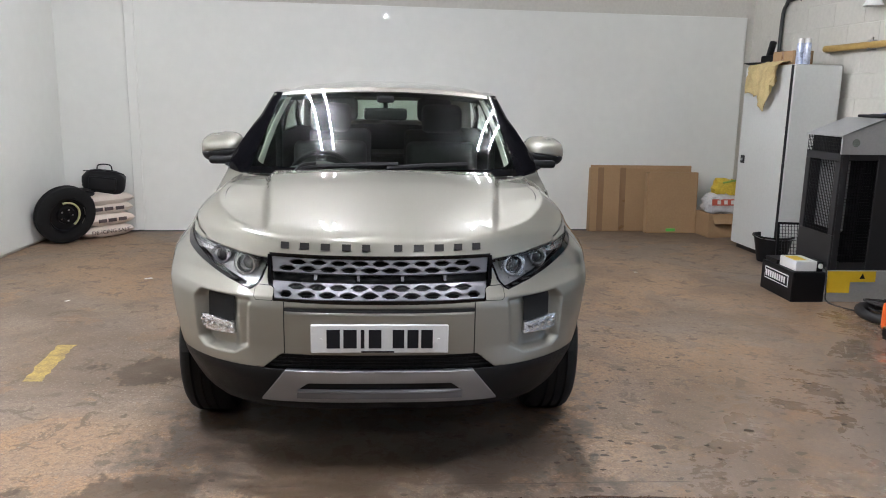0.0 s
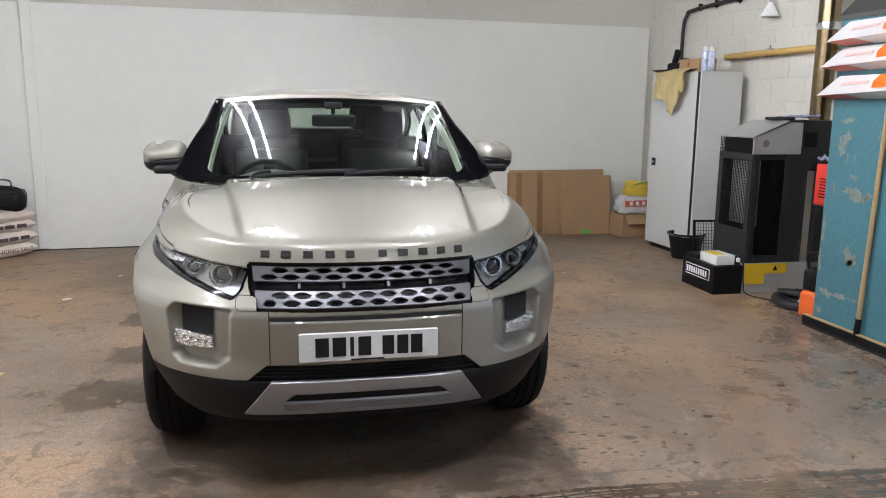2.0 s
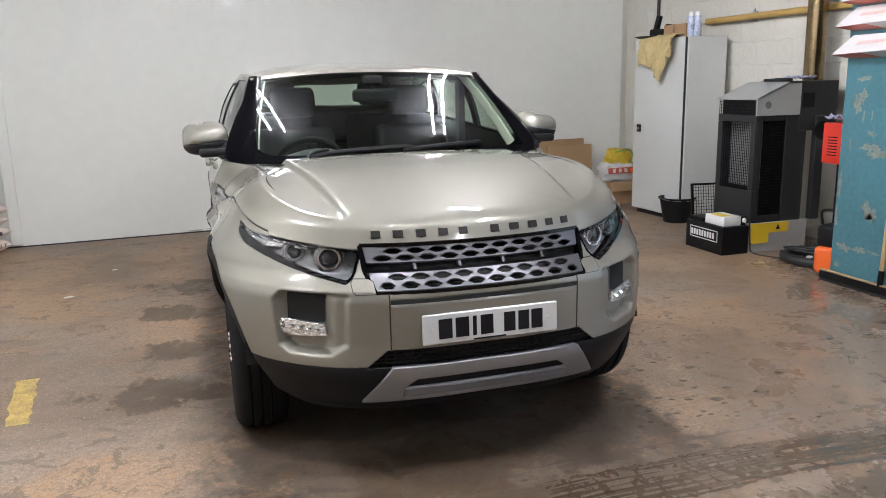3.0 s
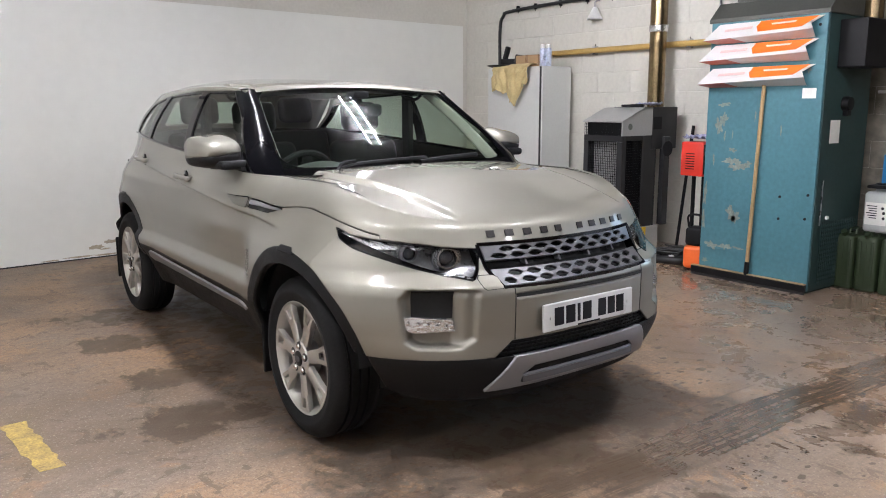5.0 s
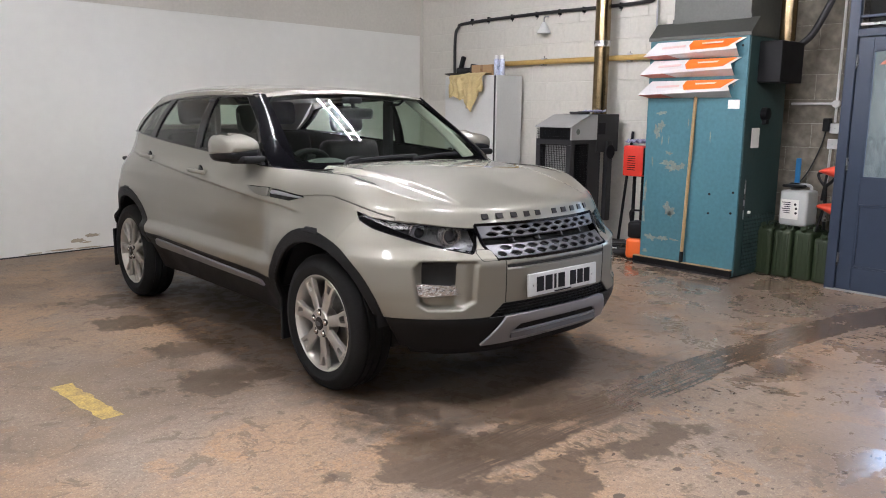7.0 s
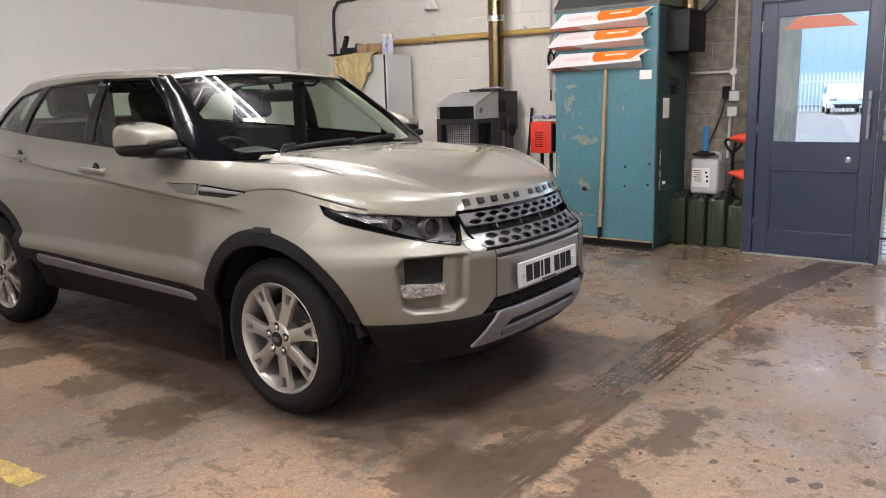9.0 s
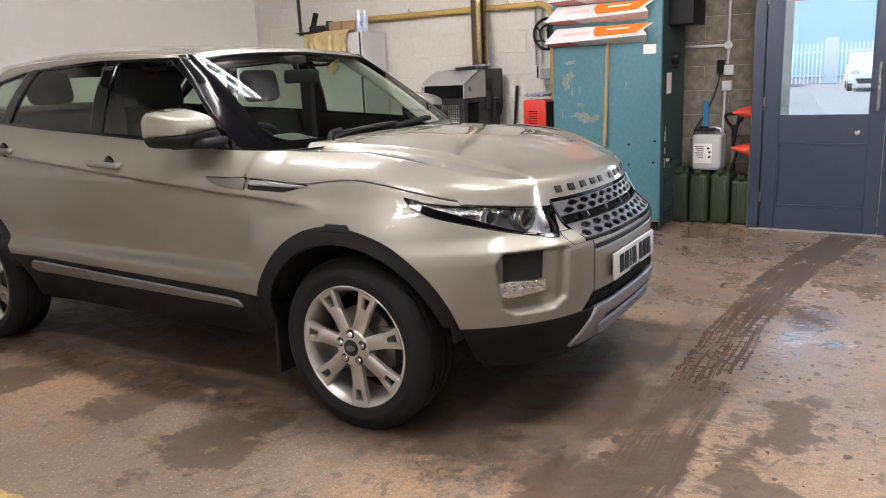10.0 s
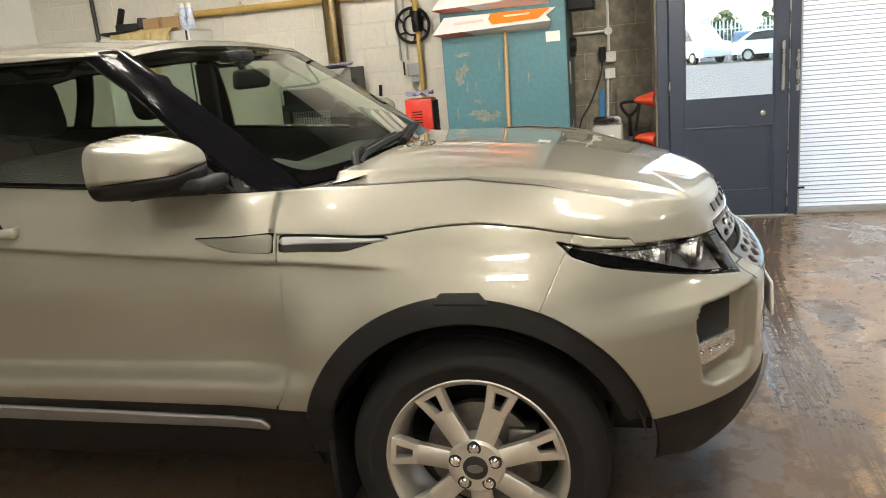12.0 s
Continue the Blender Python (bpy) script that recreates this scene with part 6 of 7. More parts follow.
screen_piece = thing("fireguard_panel", "loose black mesh panel leaning behind the bucket", "mesh panel", pose(3.52, 2.62, 0, -9, 0, -8))
part("rim", join(box((-.17, 0, 0), (-.15, .02, .50)), box((.15, 0, 0), (.17, .02, .50)), box((-.17, 0, 0), (.17, .02, .02)), box((-.17, 0, .48), (.17, .02, .50))), BLACK_METAL, screen_piece)
part("wires", join(*[box((-.15 + k * .025, .006, .02), (-.146 + k * .025, .010, .48)) for k in range(12)], *[box((-.15, .009, .04 + k * .03), (.15, .013, .044 + k * .03)) for k in range(15)]), GREY_SHEET, screen_piece)

# hoses and cables on the floor
hose = tagged(part("hose", tube(smooth_line([(3.98, 1.30, .035), (3.62, 1.22, .035), (3.42, 1.38, .035), (3.48, 1.62, .035), (3.75, 1.70, .035), (3.98, 1.62, .04)], 8), .035, 10), BLACK_RUBBER, None, "", True), "thick black rubber hose coiled on the floor", "hose")
for k in range(7):
    r = random.Random(20 + k)
    pts = [(3.55 + .45 * r.random(), 1.15 + .6 * r.random(), .010 + .012 * k) for _ in range(6)]
    tagged(part("cable", tube(smooth_line(pts, 8), .008, 6), BLACK_RUBBER, None, "", True), "tangled black cable on the floor", "cable", "floor cables")
plug = thing("plug", "white mains plug lying among the cables", "plug", pose(3.58, 1.45, .03, 0, 0, 40))
part("plug_body", box((-.03, -.025, -.02), (.03, .025, .02), .01), WHITE_PLASTIC, plug)
part("pins", join(box((.03, -.012, -.003), (.05, -.008, .003)), box((.03, .008, -.003), (.05, .012, .003))), STEEL, plug)
wash = thing("pressure_washer", "small orange and black pressure washer on the floor", "pressure washer", pose(3.42, 1.07, 0, 0, 0, 15))
part("base", box((-.10, -.09, .02), (.10, .09, .22), .035, 3), ORANGE, wash, "orange housing", True)
part("top", box((-.09, -.08, .22), (.09, .08, .38), .03, 3), BLACK_PLASTIC, wash, "", True)
for y in (-.1, .1):
    part("wheel", moved(lathe([(.001, -.015), (.05, -.015), (.05, .015), (.001, .015)], 18, "y"), pose(.05, y, .05)), BLACK_RUBBER, wash)
part("handle", tube(smooth_line([(-.05, -.06, .38), (-.06, -.06, .48), (-.06, .06, .48), (-.05, .06, .38)], 5), .01, 8), BLACK_PLASTIC, wash)
charge = thing("battery_charger", "red battery charger trolley with rags on top", "battery charger", pose(3.62, 1.25, 0))
part("case", box((-.09, -.115, .80), (.09, .115, 1.10), .012, 2), RED, charge, "red enamel case", True)
part("front_panel", box((-.085, -.13, .82), (.085, -.114, 1.08), .006), BLACK_PLASTIC, charge)
part("vents", join(*[box((-.0925, -.03 + 0, .86 + k * .022), (-.089, .06, .868 + k * .022)) for k in range(7)]), INK, charge)
part("post", join(tube([(.03, .05, .02), (.03, .05, .8)], .018, 10), tube([(.03, -.05, .02), (.03, -.05, .8)], .018, 10), box((-.1, -.12, .03), (.1, .12, .06))), BLACK_METAL, charge)
for y in (-.13, .13):
    part("wheel", moved(lathe([(.001, -.012), (.045, -.012), (.045, .012), (.001, .012)], 18, "y"), pose(.0, y, .046)), BLACK_RUBBER, charge)
part("lead", tube(smooth_line([(-.02, -.13, .9), (-.08, -.2, .7), (-.02, -.17, .4), (.02, -.14, .2)], 6), .008, 6), BLACK_RUBBER, charge)
rag("rag", .20, .20, 8, RAG, "crumpled blue and white rag on the red charger", pose(3.62, 1.25, 1.10), .035)
bar = tagged(part("steel_bar", tube([(4.20, 1.86, 0), (4.30, 1.80, 1.22)], .016, 8), BLACK_METAL), "dark steel bar leaning on the wall", "bar")

# pipes on the wall
gas = thing("gas_pipe", "ochre painted gas pipe along the wall", "pipe", WALL_AT)
part("pipe_run", tube(smooth_line([(-0.055, 3.720, 2.013), (-0.055, 2.630, 2.014), (-0.055, 1.641, 2.013), (-0.060, 1.501, 2.004), (-0.070, 1.412, 1.937), (-0.070, 1.397, 1.854)], 8), .030, 12), PIPE_YELLOW, gas, "", True)
part("pipe_drop", tube([(-0.070, 1.397, 1.875), (-0.070, 1.397, 1.039)], .022, 10), PIPE_YELLOW, gas, "", True)
part("valve", join(moved(lathe([(.04, -.09), (.048, -.06), (.048, .06), (.04, .09)], 16), pose(-0.075, 1.398, 1.751)), tube([(-0.075, 1.398, 1.751), (-0.130, 1.427, 1.751)], .014, 8)), BLACK_METAL, gas, "black gas valve", True)
for y in (3.07, 1.89):
    part("bracket", join(box((-.07, y - .02, 1.969), (.0, y + .02, 2.059), .004, 1), tube([(-.03, y, 2.054), (-.03, y, 2.084)], .006, 6)), STEEL, gas)
reel = thing("pulley", "black spoked cast iron pulley hanging on the wall", "pulley", WALL_AT @ pose(-0.070, 1.44, 1.720))
part("rim", tube([(0, .15 * math.cos(a), .15 * math.sin(a)) for a in np.linspace(0, 2 * math.pi, 41)], .014, 8, False), BLACK_METAL, reel, "", True)
part("ring", tube([(0, .085 * math.cos(a), .085 * math.sin(a)) for a in np.linspace(0, 2 * math.pi, 31)], .010, 8, False), BLACK_METAL, reel, "", True)
for k in range(6):
    a = k * math.pi / 3 + .3
    part("spoke", tube([(0, .085 * math.cos(a), .085 * math.sin(a)), (0, .15 * math.cos(a + .25), .15 * math.sin(a + .25))], .010, 6), BLACK_METAL, reel)
part("pin", tube([(0, 0, .14), (.07, 0, .155)], .012, 8), STEEL, reel)
for y in (1.589, 1.524):
    tagged(part("conduit", moved(tube([(-.025, y, 1.42), (-.025, y, 2.65 if y > 1.556 else 2.03)], .011, 8), WALL_AT), GREY_METAL, None, "", True), "thin grey conduit on the white wall", "conduit", "grey conduits")
sw = thing("switch_box", "grey metal isolator switch on the wall", "switch box", WALL_AT @ pose(-0.040, 1.45, 1.328))
part("case", box((-.035, -.075, -.05), (.04, .075, .06), .008), GREY_METAL, sw)
part("lever", moved(box((-.012, -.008, -.06), (.0, .008, .06), .004), pose(-.045, .10, .02)), BLACK_METAL, sw)
part("lower_case", box((-.02, -.06, -.11), (.04, .05, -.055), .006), GREY_METAL, sw)
part("gland", tube([(0, .03, -.11), (0, .03, -.16)], .012, 8), STEEL, sw)
cond = thing("black_conduit", "black flexible conduit bending along the wall", "conduit", WALL_AT)
part("run", tube(smooth_line([(-0.030, 4.581, 1.863), (-0.030, 4.581, 2.367), (-0.030, 4.524, 2.508), (-0.030, 4.371, 2.555), (-0.030, 3.312, 2.580), (-0.030, 2.373, 2.578), (-0.030, 1.759, 2.584), (-0.030, 1.619, 2.616), (-0.030, 1.539, 2.741), (-0.030, 1.519, 3.360)], 8), .020, 10), BLACK_RUBBER, cond, "", True)
for y in (4.28, 3.99, 3.60, 3.21, 2.87, 2.53, 2.04):
    part("clip", join(box((-.045, y - .01, 2.540), (.0, y + .01, 2.605), .003, 1), tube([(-.02, y, 2.540), (-.02, y, 2.520)], .005, 6)), BLACK_METAL, cond)
shade = thing("wall_lamp", "small white cone lamp on a bracket", "lamp", WALL_AT @ pose(-0.080, 3.053, 2.419))
part("shade", lathe([(.02, .05), (.03, .03), (.085, -.08), (.08, -.08), (.02, .035)], 20), WHITE_PLASTIC, shade, "", True)
part("bracket", tube(smooth_line([(0, 0, .05), (0, 0, .10), (.05, 0, .12), (.08, 0, .12)], 5), .008, 6), GREY_METAL, shade)

# old furnace in teal enamel
fur = thing("furnace_cabinet", "tall teal enamelled furnace cabinet with scraped patches", "furnace")
FX, FY0, FY1, FZ = 3.32, .0, .96, 2.06
part("front_panel", box((FX - .022, FY0 + .004, .02), (FX, FY1 - .004, FZ), .006), TEAL, fur, "teal enamel front panel")
part("side_panel", box((FX + .001, FY0, .02), (4.00, FY0 + .02, FZ), .004), TEAL_SHADED, fur, "teal side panel with its shade in the colour")
part("core", box((FX + .002, FY0 + .022, 0), (4.0, FY1, FZ - .002), .004), TEAL_SHADED, fur)
part("top_cap", prism([(FX - .03, FZ), (FX - .03, FZ + .03), (FX + .10, FZ + .16), (3.98, FZ + .16), (3.98, FZ)], FY0 - .012, FY1 + .012, "xz"), DUCT, fur, "dark sloping cap")
part("duct", join(box((FX + .09, FY0 + .07, FZ + .15), (3.95, FY1 - .16, CEIL_Z), .004), box((FX + .088, FY0 + .06, FZ + .16), (3.96, FY1 - .15, FZ + .19))), DUCT, fur, "bare grey sheet duct")
part("side_grille", join(*[box((FX + .10, FY0 - .006, .06 + k * .034), (3.96, FY0 + .002, .078 + k * .034)) for k in range(14)], *[box((FX + .10 + k * .028, FY0 - .008, .06), (FX + .106 + k * .028, FY0, .54)) for k in range(20)]), TEAL_SHADED, fur, "dark louvre grille")
part("side_grille_back", box((FX + .10, FY0 - .002, .06), (3.96, FY0 - .0005, .54)), INK, fur)
part("valve_box", box((3.46, -.20, 1.68), (3.86, -.001, 2.02), .008), BLACK_METAL, fur, "black burner box")
part("side_flue", tube([(3.74, -.10, 2.02), (3.74, -.10, CEIL_Z)], .065, 24), BRASS, fur, "brown stained flue", True)
part("gauge", moved(lathe([(.001, -.05), (.05, -.05), (.055, -.03), (.055, 0)], 20, "y"), pose(3.62, 0, 1.42)), BLACK_METAL, fur, "", True)
part("gauge_tail", box((3.60, -.04, 1.33), (3.66, 0, 1.40), .006), BLACK_METAL, fur)
part("paper_label", box((FX - .024, .05, 1.46), (FX - .0225, .155, 1.535)), WHITE_LABEL, fur, "torn white label")
part("notice", box((3.44, FY0 - .0015, 1.13), (3.58, FY0 - .0003, 1.30)), WHITE_LABEL, fur, "white paper notice")
part("sensor", box((3.47, FY0 - .02, .56), (3.50, FY0, .585), .004), WHITE_PLASTIC, fur)
part("rod", tube([(3.38, FY0 - .012, .52), (3.38, FY0 - .012, .86)], .006, 6), STEEL, fur)


def scrape(y, z, w, h, seed):
    """A patch of bare filler with a ragged outline, let into the enamel."""
    r = random.Random(seed)
    pts = []
    u, v = r.uniform(0, 6), r.uniform(0, 6)
    for k in range(30):
        a = 2 * math.pi * k / 30
        q = .50 + .16 * math.sin(2 * a + u) + .14 * math.sin(5 * a + v) + .10 * math.sin(9 * a + 2 * u) + .22 * r.random()
        pts.append((y + w / 2 * q * math.cos(a), z + h / 2 * q * math.sin(a)))
    part("scrape", prism(pts, FX - .0232, FX - .0215, "yz"), FILLER, fur)


for i, (y, z, w, h) in enumerate(((.80, 1.30, .10, .16), (.64, .93, .22, .10), (.56, .95, .10, .08), (.70, 1.06, .10, .05), (.64, .52, .10, .15), (.72, .27, .16, .08), (.12, 1.68, .06, .09), (.78, 1.17, .02, .14), (.71, 1.18, .015, .1), (.84, 1.25, .09, .20), (.80, 1.42, .16, .05), (.70, .97, .20, .09), (.68, .55, .13, .17), (.93, .69, .05, .26), (.935, .47, .05, .20), (.85, .265, .16, .09), (.87, .98, .03, .12), (.60, .27, .14, .03), (.52, 1.33, .02, .10), (.30, 1.22, .015, .16), (.90, .13, .06, .07))):
    scrape(y, z, w, h, 40 + i)
for y, z in ((.90, 1.98), (.06, 1.98), (.05, .75), (.27, .55), (.27, .72), (.06, .57)):
    part("bolt", moved(lathe([(.001, -.006), (.010, -.006), (.011, 0)], 12, "x"), pose(FX - .022, y, z)), BLACK_METAL, fur)

# printed card signs fixed one above another
sign = thing("folded_card_sign", "white and orange folded card sign fixed to the furnace", "sign", pose(FX - .022, .54, 1.63), "card signs")
half = .46


def card(name, pts, m, label=""):
    """One printed facet of the folded card; pts run along the sign (y) and up its face (0..1), on the upper or lower fold."""
    part(name, pts, m, sign, label)


def upper(y, v):
    return (-.10 * (1 - v) - .002, y, -.02 + .095 * v - .03 * (y + half) / .92 * (1 - v))


def lower(y, v):
    return (-.10 * v - .002, y, -.075 + .055 * v - .03 * (y + half) / .92 * v)


def facet(fn, outline, m, name, label=""):
    n = len(outline)
    front = [fn(y, v) for y, v in outline]
    rear = [(x + .004, y, z - .001) for x, y, z in front]
    part(name, (front + rear, [tuple(range(n)), tuple(reversed(range(n, 2 * n)))] + [(k, k + n, (k + 1) % n + n, (k + 1) % n) for k in range(n)]), m, sign, label)


lift = lambda y, v: tuple(p + q for p, q in zip(upper(y, v), (-.002, 0, .0015)))
lift2 = lambda y, v: tuple(p + q for p, q in zip(upper(y, v), (-.0035, 0, .003)))
facet(upper, [(half - .08, 1), (half, 0), (-half + .02, 0), (-half + .06, .45), (-half - .01, 1)], CARD_WHITE, "upper_face")
facet(lift, [(.02, .98), (.035, .6), (.0, .22), (-half + .12, .25), (-half + .03, .98)], CARD_ORANGE, "orange_end", "orange printed end")
facet(lift2, [(-.08, .74), (-.09, .62), (-.27, .63), (-.28, .76)], CARD_WHITE, "print_bar", "white printed bar")
facet(lift, [(.30, .62), (.30, .46), (.07, .50), (.07, .66)], mat("faint red print", (.62, .42, .40), .5), "print_line")
facet(lower, [(half, 1), (half - .06, 0), (.14, 0), (.22, 1)], CARD_RED, "lower_face", "dull red underside")
facet(lower, [(.218, 1), (.138, 0), (-half + .05, 0), (-half + .02, 1)], CARD_WHITE, "lower_white")
copy_thing(sign, pose(FX - .022, .53, 1.81, 0, 0, 0))
copy_thing(sign, pose(FX - .022, .50, 1.97, 0, 0, 0))

# floor squeegee leaning on the furnace
sq = thing("floor_squeegee", "wide floor squeegee with a long wooden pole", "squeegee")
part("pole", tube([(3.262, .49, .06), (3.282, .455, 1.57)], .015, 12), WOOD, sq, "pale worn wooden pole", True)
part("head", box((3.245, .0, .02), (3.285, 1.0, .075), .006), BLACK_METAL, sq, "long black head")
part("blade", box((3.252, .0, .0), (3.262, 1.0, .03), .002, 1), BLACK_RUBBER, sq)
part("top_rail", box((3.247, .0, .0755), (3.283, 1.0, .083), .002, 1), WOOD, sq)
part("socket", tube([(3.262, .49, .075), (3.264, .488, .18)], .019, 10), BLACK_METAL, sq)

# jerrycans
jer = thing("jerrycan", "olive green steel jerrycan standing on the floor", "jerrycan", pose(3.70, -.045, 0), "jerrycans")
g = box((0, -.08, 0), (.33, .08, .43), .03, 4)
part("can_body", g, OLIVE, jer, "", True)
part("weld_seam", join(box((-.003, -.004, .03), (.0, .004, .41)), box((.0, -.006, .428), (.33, .006, .436), .002, 1)), OLIVE, jer)
for y in (-.045, .045):
    part("press_rib", box((-.005, y - .012, .05), (.004, y + .012, .39), .004), OLIVE, jer, "", True)
for y in (-.05, 0, .05):
    part("handle", tube(smooth_line([(.09, y, .425), (.11, y, .462), (.22, y, .462), (.24, y, .425)], 4), .009, 8), OLIVE, jer, "", True)
part("spout", tube([(.03, 0, .42), (.0, 0, .455)], .024, 12), OLIVE, jer, "", True)
for y, sc in ((-.218, 0), (-.398, 0), (-.572, -.05)):
    copy_thing(jer, pose(3.70, y, 0) @ Matrix.Diagonal((1, 1, 1 if not sc else .90, 1)))
jug = thing("plastic_canister", "cloudy white plastic canister standing on the jerrycans", "canister", pose(3.88, -.26, .455))
part("body", join(box((-.11, -.125, .0), (.11, .125, .31), .03, 4), tube([(0, .05, .30), (0, .05, .345)], .035, 14)), JUG, jug, "", True)
part("handle", tube(smooth_line([(0, -.1, .30), (0, -.09, .35), (0, .0, .35), (0, .01, .31)], 5), .014, 8), JUG, jug, "", True)
part("cap", lathe([(.042, 0), (.042, .03), (.036, .036)], 18), BLACK_PLASTIC, jug).location = (0, .05, .335)
part("black_band", box((-.115, -.06, .335), (.115, .11, .36), .01), BLACK_PLASTIC, jug)
lab = part("label", box((-.1125, -.05, .06), (-.110, .105, .23)), WHITE_LABEL, jug)
for k in range(6):
    part("print_bar", box((-.1138, .02, .20 - k * .018), (-.1122, .095 - .01 * (k % 3), .207 - k * .018)), INK, lab)
for z, y in ((.19, -.02), (.155, -.03), (.115, -.03)):
    part("print_mark", moved(lathe([(.011, 0), (.011, -.0012), (.001, -.0012)], 10, "x"), pose(-.1126, y, z)), INK, lab)
brush = thing("hand_brush", "blue plastic brush standing in the canister cap", "brush", pose(3.90, -.22, .80))
part("stem", box((-.012, -.022, 0), (.012, .022, .24), .008), BLUE, brush)

# shovels by the door frame
for z, tilt in ((.95, 0), (.64, 8)):
    sc = thing("shovel", "orange red plastic shovel blade hanging by the door", "shovel", pose(3.80, -.585, z, tilt, 0, 0), "shovels")
    rows = []
    for i in range(9):
        v = i / 8
        rows.append([(-.03 - .05 * math.sin(math.pi * k / 8) - .02 * v, (k / 8 - .5) * (.05 + .09 * v), .08 - .15 * v + .03 * math.sin(math.pi * k / 8)) for k in range(9)])
    thick(part("blade", sheet([[(x, z2, -y2) for x, y2, z2 in r] for r in rows]), SHOVEL_RED, sc, "", "all"), .006)
    part("shaft", tube([(-.03, .06, .0), (.0, .10, -.25)], .012, 8), BLACK_PLASTIC, sc)
    part("hook", tube([(0, -.02, .05), (.25, -.03, .06)], .008, 6), STEEL, sc)
spade = thing("spade", "black spade with a D-shaped grip standing by the wall", "spade", pose(3.98, -.46, 0))
part("shaft", tube([(0, 0, .25), (-.02, .02, .83)], .015, 10), BLACK_PLASTIC, spade)
part("grip", tube(smooth_line([(-.02, .02, .80), (-.02, -.045, .87), (-.02, -.045, .92), (-.02, .075, .92), (-.02, .075, .87), (-.02, .02, .80)], 5), .013, 8), BLACK_PLASTIC, spade, "", True)
part("blade", box((-.01, -.1, 0), (.005, .1, .28), .004), BLACK_METAL, spade)
part("sleeve", tube([(-.008, .008, .50), (-.014, .014, .64)], .018, 10), STEEL, spade)

# sockets, conduit and cable near the door
sock = thing("socket_box", "white double socket box on the bare wall", "socket", WALL_AT @ pose(-0.015, -0.294, 1.295), "sockets")
part("case", box((-.035, -.045, -.045), (.015, .045, .045), .006), WHITE_PLASTIC, sock)
part("screw", moved(lathe([(.005, 0), (.005, -.003)], 8, "x"), pose(-.035, 0, .0)), STEEL, sock)
s2 = copy_thing(sock, WALL_AT @ pose(-0.015, -0.284, 1.154))
plugb = thing("mains_adapter", "black mains adapter plugged into the wall", "adapter", WALL_AT @ pose(-0.040, -0.225, 1.327))
part("case", box((-.05, -.028, -.06), (.04, .028, .06), .01), BLACK_PLASTIC, plugb)
part("lead", tube(smooth_line([(-.02, .0, -.05), (-.03, .03, -.2), (-.02, .12, -.42), (-.02, .2, -.55), (-.04, .235, -.68)], 8), .007, 6), BLACK_RUBBER, plugb, "", True)
wc = thing("white_conduit", "white plastic conduit with a round junction box", "conduit", WALL_AT)
part("drop", tube([(-0.015, -0.279, 1.348), (-0.015, -0.279, 3.388)], .012, 8), WHITE_PLASTIC, wc, "", True)
part("branch", tube([(-0.015, -0.279, 1.515), (-0.015, 0.123, 1.515)], .012, 8), WHITE_PLASTIC, wc, "", True)
part("junction", moved(lathe([(.001, -.03), (.034, -.03), (.036, .0)], 16, "x"), pose(-0.015, -0.279, 1.515)), WHITE_PLASTIC, wc, "", True)
part("link", tube([(-0.015, -0.263, 1.107), (-0.015, -0.252, 0.720)], .012, 8), WHITE_PLASTIC, wc, "", True)
board = tagged(part("grey_board", moved(box((-.05, -.50, .70), (-.002, -.33, 1.02), .004), WALL_AT), RAW_BLOCK), "grey board fixed to the bare wall", "board")
bigc = thing("black_duct_cable", "thick black cable sweeping up from the furnace box", "cable", pose(0, 0, 0))
part("run", tube(smooth_line([(3.88, -.15, 2.0), (3.95, -.25, 2.15), (4.02, -.40, 2.6), (4.05, -.5, 3.3)], 8), .03, 10), BLACK_RUBBER, bigc, "", True)

# ---- far left corner ----
SACK = mat("white woven salt sack", (.66, .57, .50), .55, 0, .1, 5, 90, bump=.25, bump_scale=60)
SACK_PRINT = mat("dark sack print", (.07, .05, .05), .6)
spare = thing("spare_wheel", "black space-saver spare wheel leaning on the white wall", "wheel", pose(-3.17, 4.06, .292, 0, 13, -42) @ Matrix.Scale(.89, 4))
part("tyre", lathe([(.20, -.055), (.24, -.064), (.30, -.062), (.325, -.045), (.325, -.015), (.319, -.012), (.319, -.006), (.325, -.003), (.325, .045), (.30, .062), (.24, .064), (.20, .055)], 48, "x", False), RUBBER, spare, "", True)
part("rim", lathe([(.20, -.05), (.195, .05), (.18, .045), (.17, .015), (.10, .01), (.09, .035), (.045, .035), (.04, .02), (.001, .02)], 40, "x", False), BLACK_METAL, spare, "", True)
part("label", tube([(.032, .145 * math.cos(a), .145 * math.sin(a)) for a in np.linspace(-.9, 1.9, 20)], .012, 6), mat("pale yellow ring label", (.5, .48, .25), .5), spare)
for k in range(5):
    a = k * 2 * math.pi / 5
    part("stud_hole", moved(lathe([(.010, .0), (.010, .003), (.001, .003)], 10, "x"), pose(.035, .066 * math.cos(a), .066 * math.sin(a))), STEEL, spare)


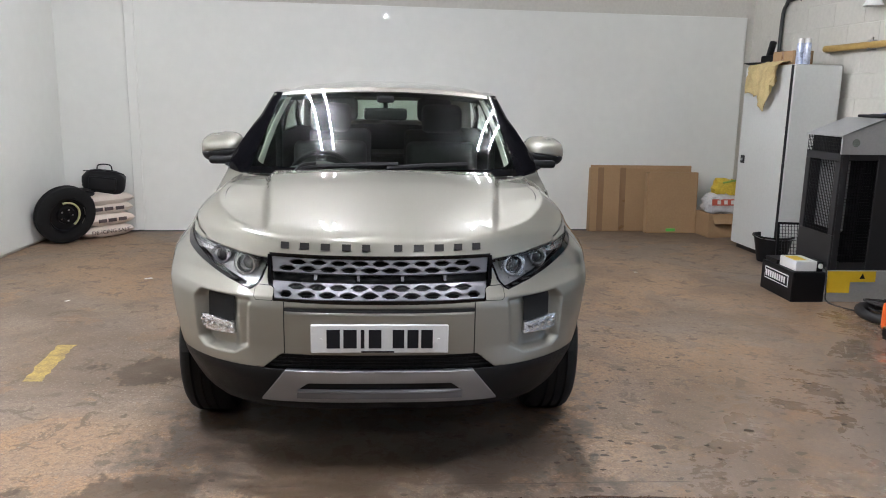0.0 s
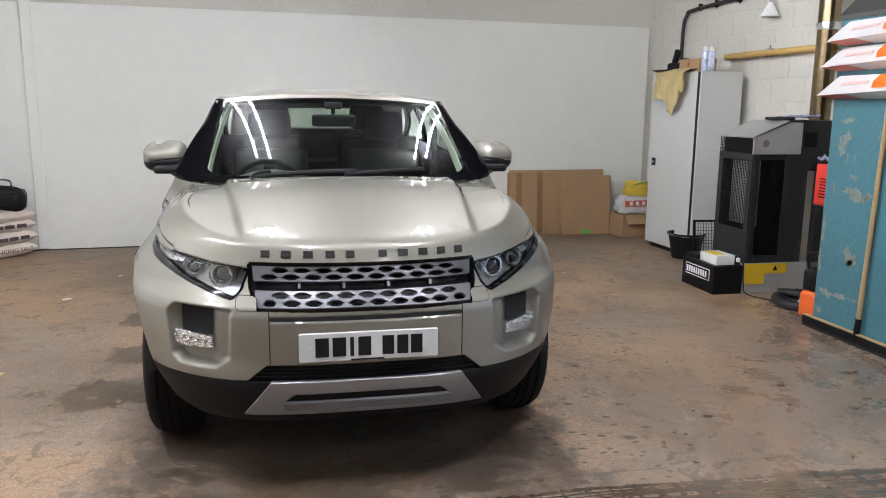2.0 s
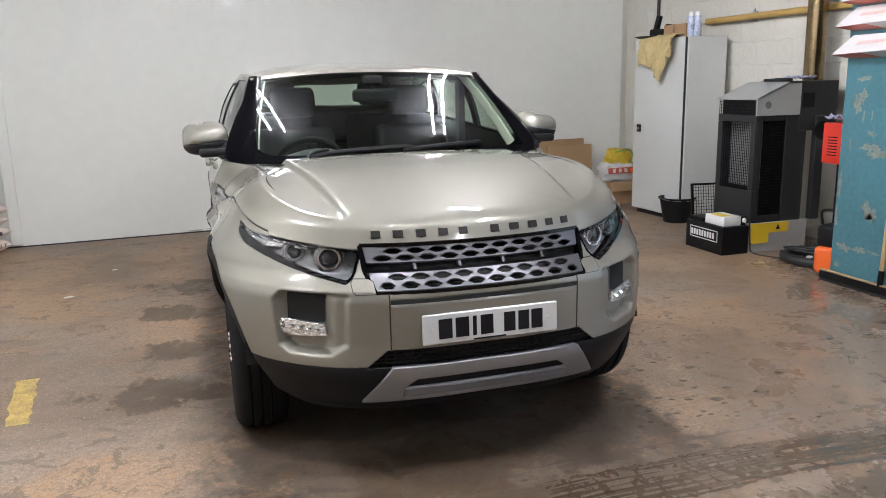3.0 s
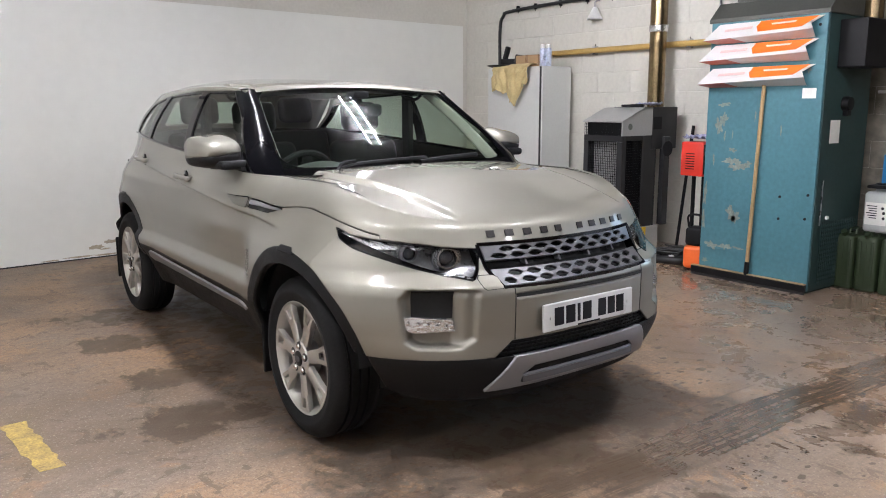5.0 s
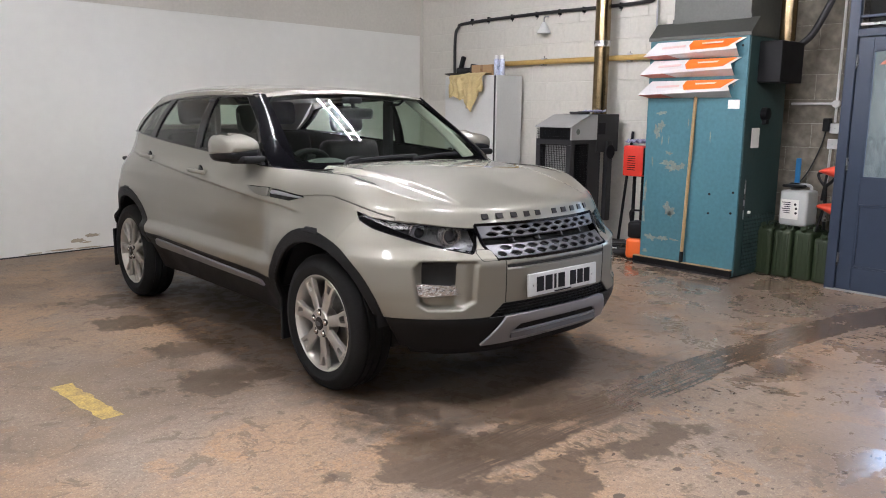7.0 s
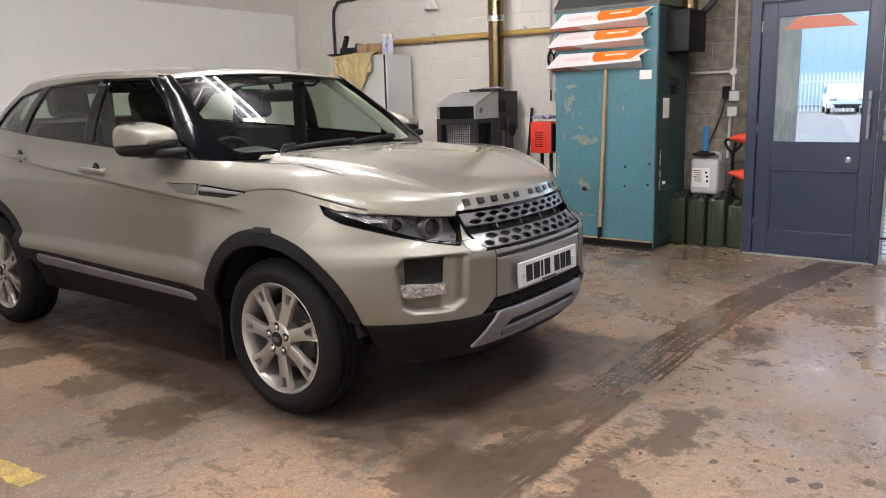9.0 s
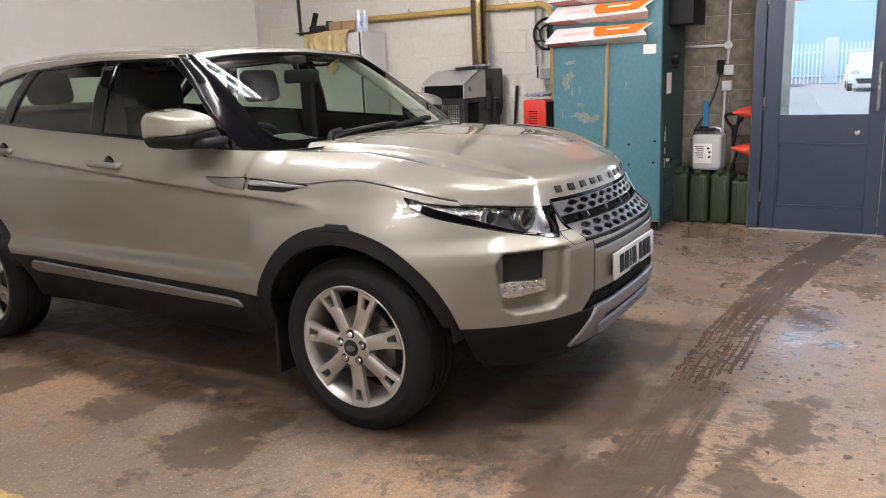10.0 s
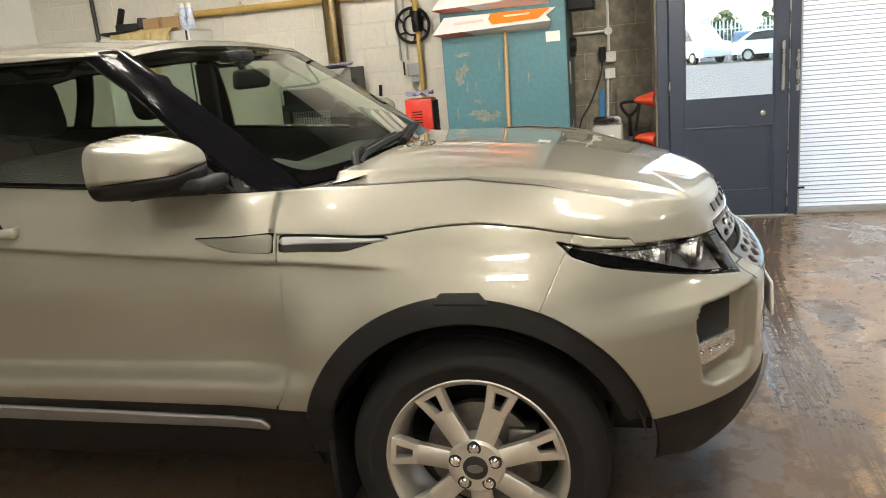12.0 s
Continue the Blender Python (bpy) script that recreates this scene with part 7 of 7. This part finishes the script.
def pillow(w, d, h, seed):
    """A filled sack: fat in the middle, pinched at its ends."""
    r = random.Random(seed)
    o = r.uniform(0, 99)
    rows = []
    n, m = 26, 18
    for side in (0, 1):
        for i in range(m + 1) if side == 0 else range(m - 1, 0, -1):
            v = i / m * 2 - 1
            rr = []
            for k in range(n + 1):
                u = k / n * 2 - 1
                fat = max(0, (1 - abs(u) ** 3.5)) ** .5 * max(0, (1 - abs(v) ** 4)) ** .5
                z = h / 2 * fat * (1 if side == 0 else -1)
                z += .012 * noise.noise(Vector((u * 3 + o, v * 3, side))) * fat
                pin = 1 - .08 * abs(u) ** 3
                rr.append((u * w / 2, v * d / 2 * pin, h / 2 + z))
            rows.append(rr)
    rows.append(rows[0])
    v, f = sheet(rows)
    return v, [tuple(q) for q in f]


for k, (z, turn, seed) in enumerate(((0, -40, 1), (.118, -36, 2), (.236, -42, 3), (.335, -34, 4))):
    s = thing("salt_sack", "white sack of de-icing salt stacked in the corner", "sack", pose(-3.0 + .012 * (k % 2), 4.52, z, 3 if k == 3 else 0, 0, 50 + turn + 40), "salt sacks")
    part("sack", pillow(.56, .36, .135, seed), SACK, s, "", "all")
    if k in (0, 3):
        lettering("DE-ICING SALT", .055, pose(0, -.185, .068, 90) if k == 0 else pose(.02, -.02, .137), SACK_PRINT, s, width=.42)
    else:
        for x in (-.16, -.05, .07):
            part("print_bar", box((x, -.186, .05), (x + .09, -.178, .085)), SACK_PRINT, s)
bag = thing("holdall", "black zipped holdall bag on the salt sacks", "bag", pose(-2.97, 4.55, .43, 0, 6, 12) @ Matrix.Scale(1.22, 4))
part("body", bag_shape(.34, .22, .21, 12, .015), BLACK_PLASTIC, bag, "", True)
part("zip_seam", tube([(-.16 + .32 * k / 12, -.06, .195 + .012 * math.sin(math.pi * k / 12)) for k in range(13)], .004, 5), BLACK_METAL, bag)
part("strap", tube(smooth_line([(-.06, 0, .20), (-.05, 0, .25), (.04, 0, .255), (.06, 0, .20)], 5), .006, 6), BLACK_RUBBER, bag)
part("pocket", moved(box((-.11, -.02, -.06), (.11, .01, .06), .02, 3), pose(.0, -.105, .1)), BLACK_PLASTIC, bag, "", True)
pouch = thing("tool_pouch", "small black inflator pouch slumped on the sacks", "pouch", pose(-3.10, 4.33, .40, 8, 12, 25))
part("body", bag_shape(.20, .16, .12, 15, .02), BLACK_PLASTIC, pouch, "", True)
part("flap", moved(box((-.08, -.05, 0), (.08, .05, .012), .005), pose(0, -.04, .11, -18)), BLACK_RUBBER, pouch)
part("buckle", box((-.03, -.09, .05), (.0, -.08, .07), .003), STEEL, pouch)

# paint and litter on the floor, marks on the wall
YELLOW_PAINT = mat("worn yellow floor paint", (.50, .36, .09), .6, 0, .45, 16, 90, second=(.16, .11, .06))
r = random.Random(3)
rows_l, rows_r = [], []
for i in range(15):
    y = .30 + .60 * i / 14
    c = -1.83 - .10 * (y - .3)
    rows_l.append((c - .045 - .02 * r.random(), y))
    rows_r.append((c + .035 + .02 * r.random(), y))
tagged(part("floor_marking", prism(rows_l + rows_r[::-1], .0006, .0016, "xy"), YELLOW_PAINT), "worn yellow paint stroke on the concrete", "floor marking")
for x, y, s, a in ((-1.94, 2.60, .035, 30), (-2.3, 1.9, .02, 70), (-1.7, 3.4, .02, 10), (.9, 2.2, .02, 50), (2.2, 2.9, .015, 5), (1.9, 3.8, .02, 80)):
    o = tagged(part("paper_scrap", prism([(-s, -s * .5), (s, -s * .6), (s * .8, s * .5), (-s * .7, s * .6)], 0, .002, "xy"), WHITE_LABEL), "small white paper scrap on the floor", "litter", "floor litter")
    o.matrix_basis = pose(x, y, .001, 0, 0, a)
bt = thing("skirting_strip", "thin dark gap strip under the white panels", "strip")
bt["kind"] = "structure"
g = part("strip", box((-3.7, -.024, 0), (4.0, -.0205, .012)), GREY_SHEET, bt)
bt.matrix_basis = back_at

# dirt scuffed onto the foot of the panels
SCUFF = mat("brown scuffed dirt", (.42, .37, .28), .8, 0, .3, 14, 60)
wb = bpy.data.objects["wall_back"]
r = random.Random(8)
for x, z, w, h in ((-.50, .145, .17, .045), (-.64, .105, .16, .05), (-.56, .08, .10, .02), (-.80, .03, .30, .022), (-.55, .025, .34, .02), (-1.05, .022, .2, .015)):
    pts = []
    for k in range(20):
        a = 2 * math.pi * k / 20
        q = .6 + .5 * r.random()
        pts.append((x + w / 2 * q * math.cos(a), z + h / 2 * q * math.sin(a)))
    part("scuff", prism(pts, -.0212, -.0195, "xz"), SCUFF, wb, "brown scuff of dirt")

# blocks of the right-hand wall, laid in courses
block_mesh, raw_mesh = None, None
wr = bpy.data.objects["wall_right"]
bw, bh = .447, .222
for cz in range(15):
    for k in range(-1, 14):
        y = -.74 + (k + (.5 if cz % 2 else 0)) * bw
        y0 = max(y, -.655)
        y1 = min(y + bw - (.0006 if y0 < .6 else .010), 5.12)
        if y1 - y0 < .02:
            continue
        whole_b = abs(y1 - y0 - (bw - (.0006 if y0 < .6 else .010))) < 1e-6
        raw = y0 < .9 and y0 < .6
        me = (raw_mesh if raw else block_mesh) if whole_b else None
        if me is None:
            g = box((-.012, 0, 0), (.002, y1 - y0, bh - (.0006 if raw else .006)), .003, 1)
            o = part("block", g, RAW_BLOCK if raw else WALL_PAINT, wr)
            if whole_b and raw:
                raw_mesh = o.data
            elif whole_b:
                block_mesh = o.data
        else:
            o = new("block", me)
            o.parent = wr
        o.location = (.0215, y0, .005 + cz * bh)
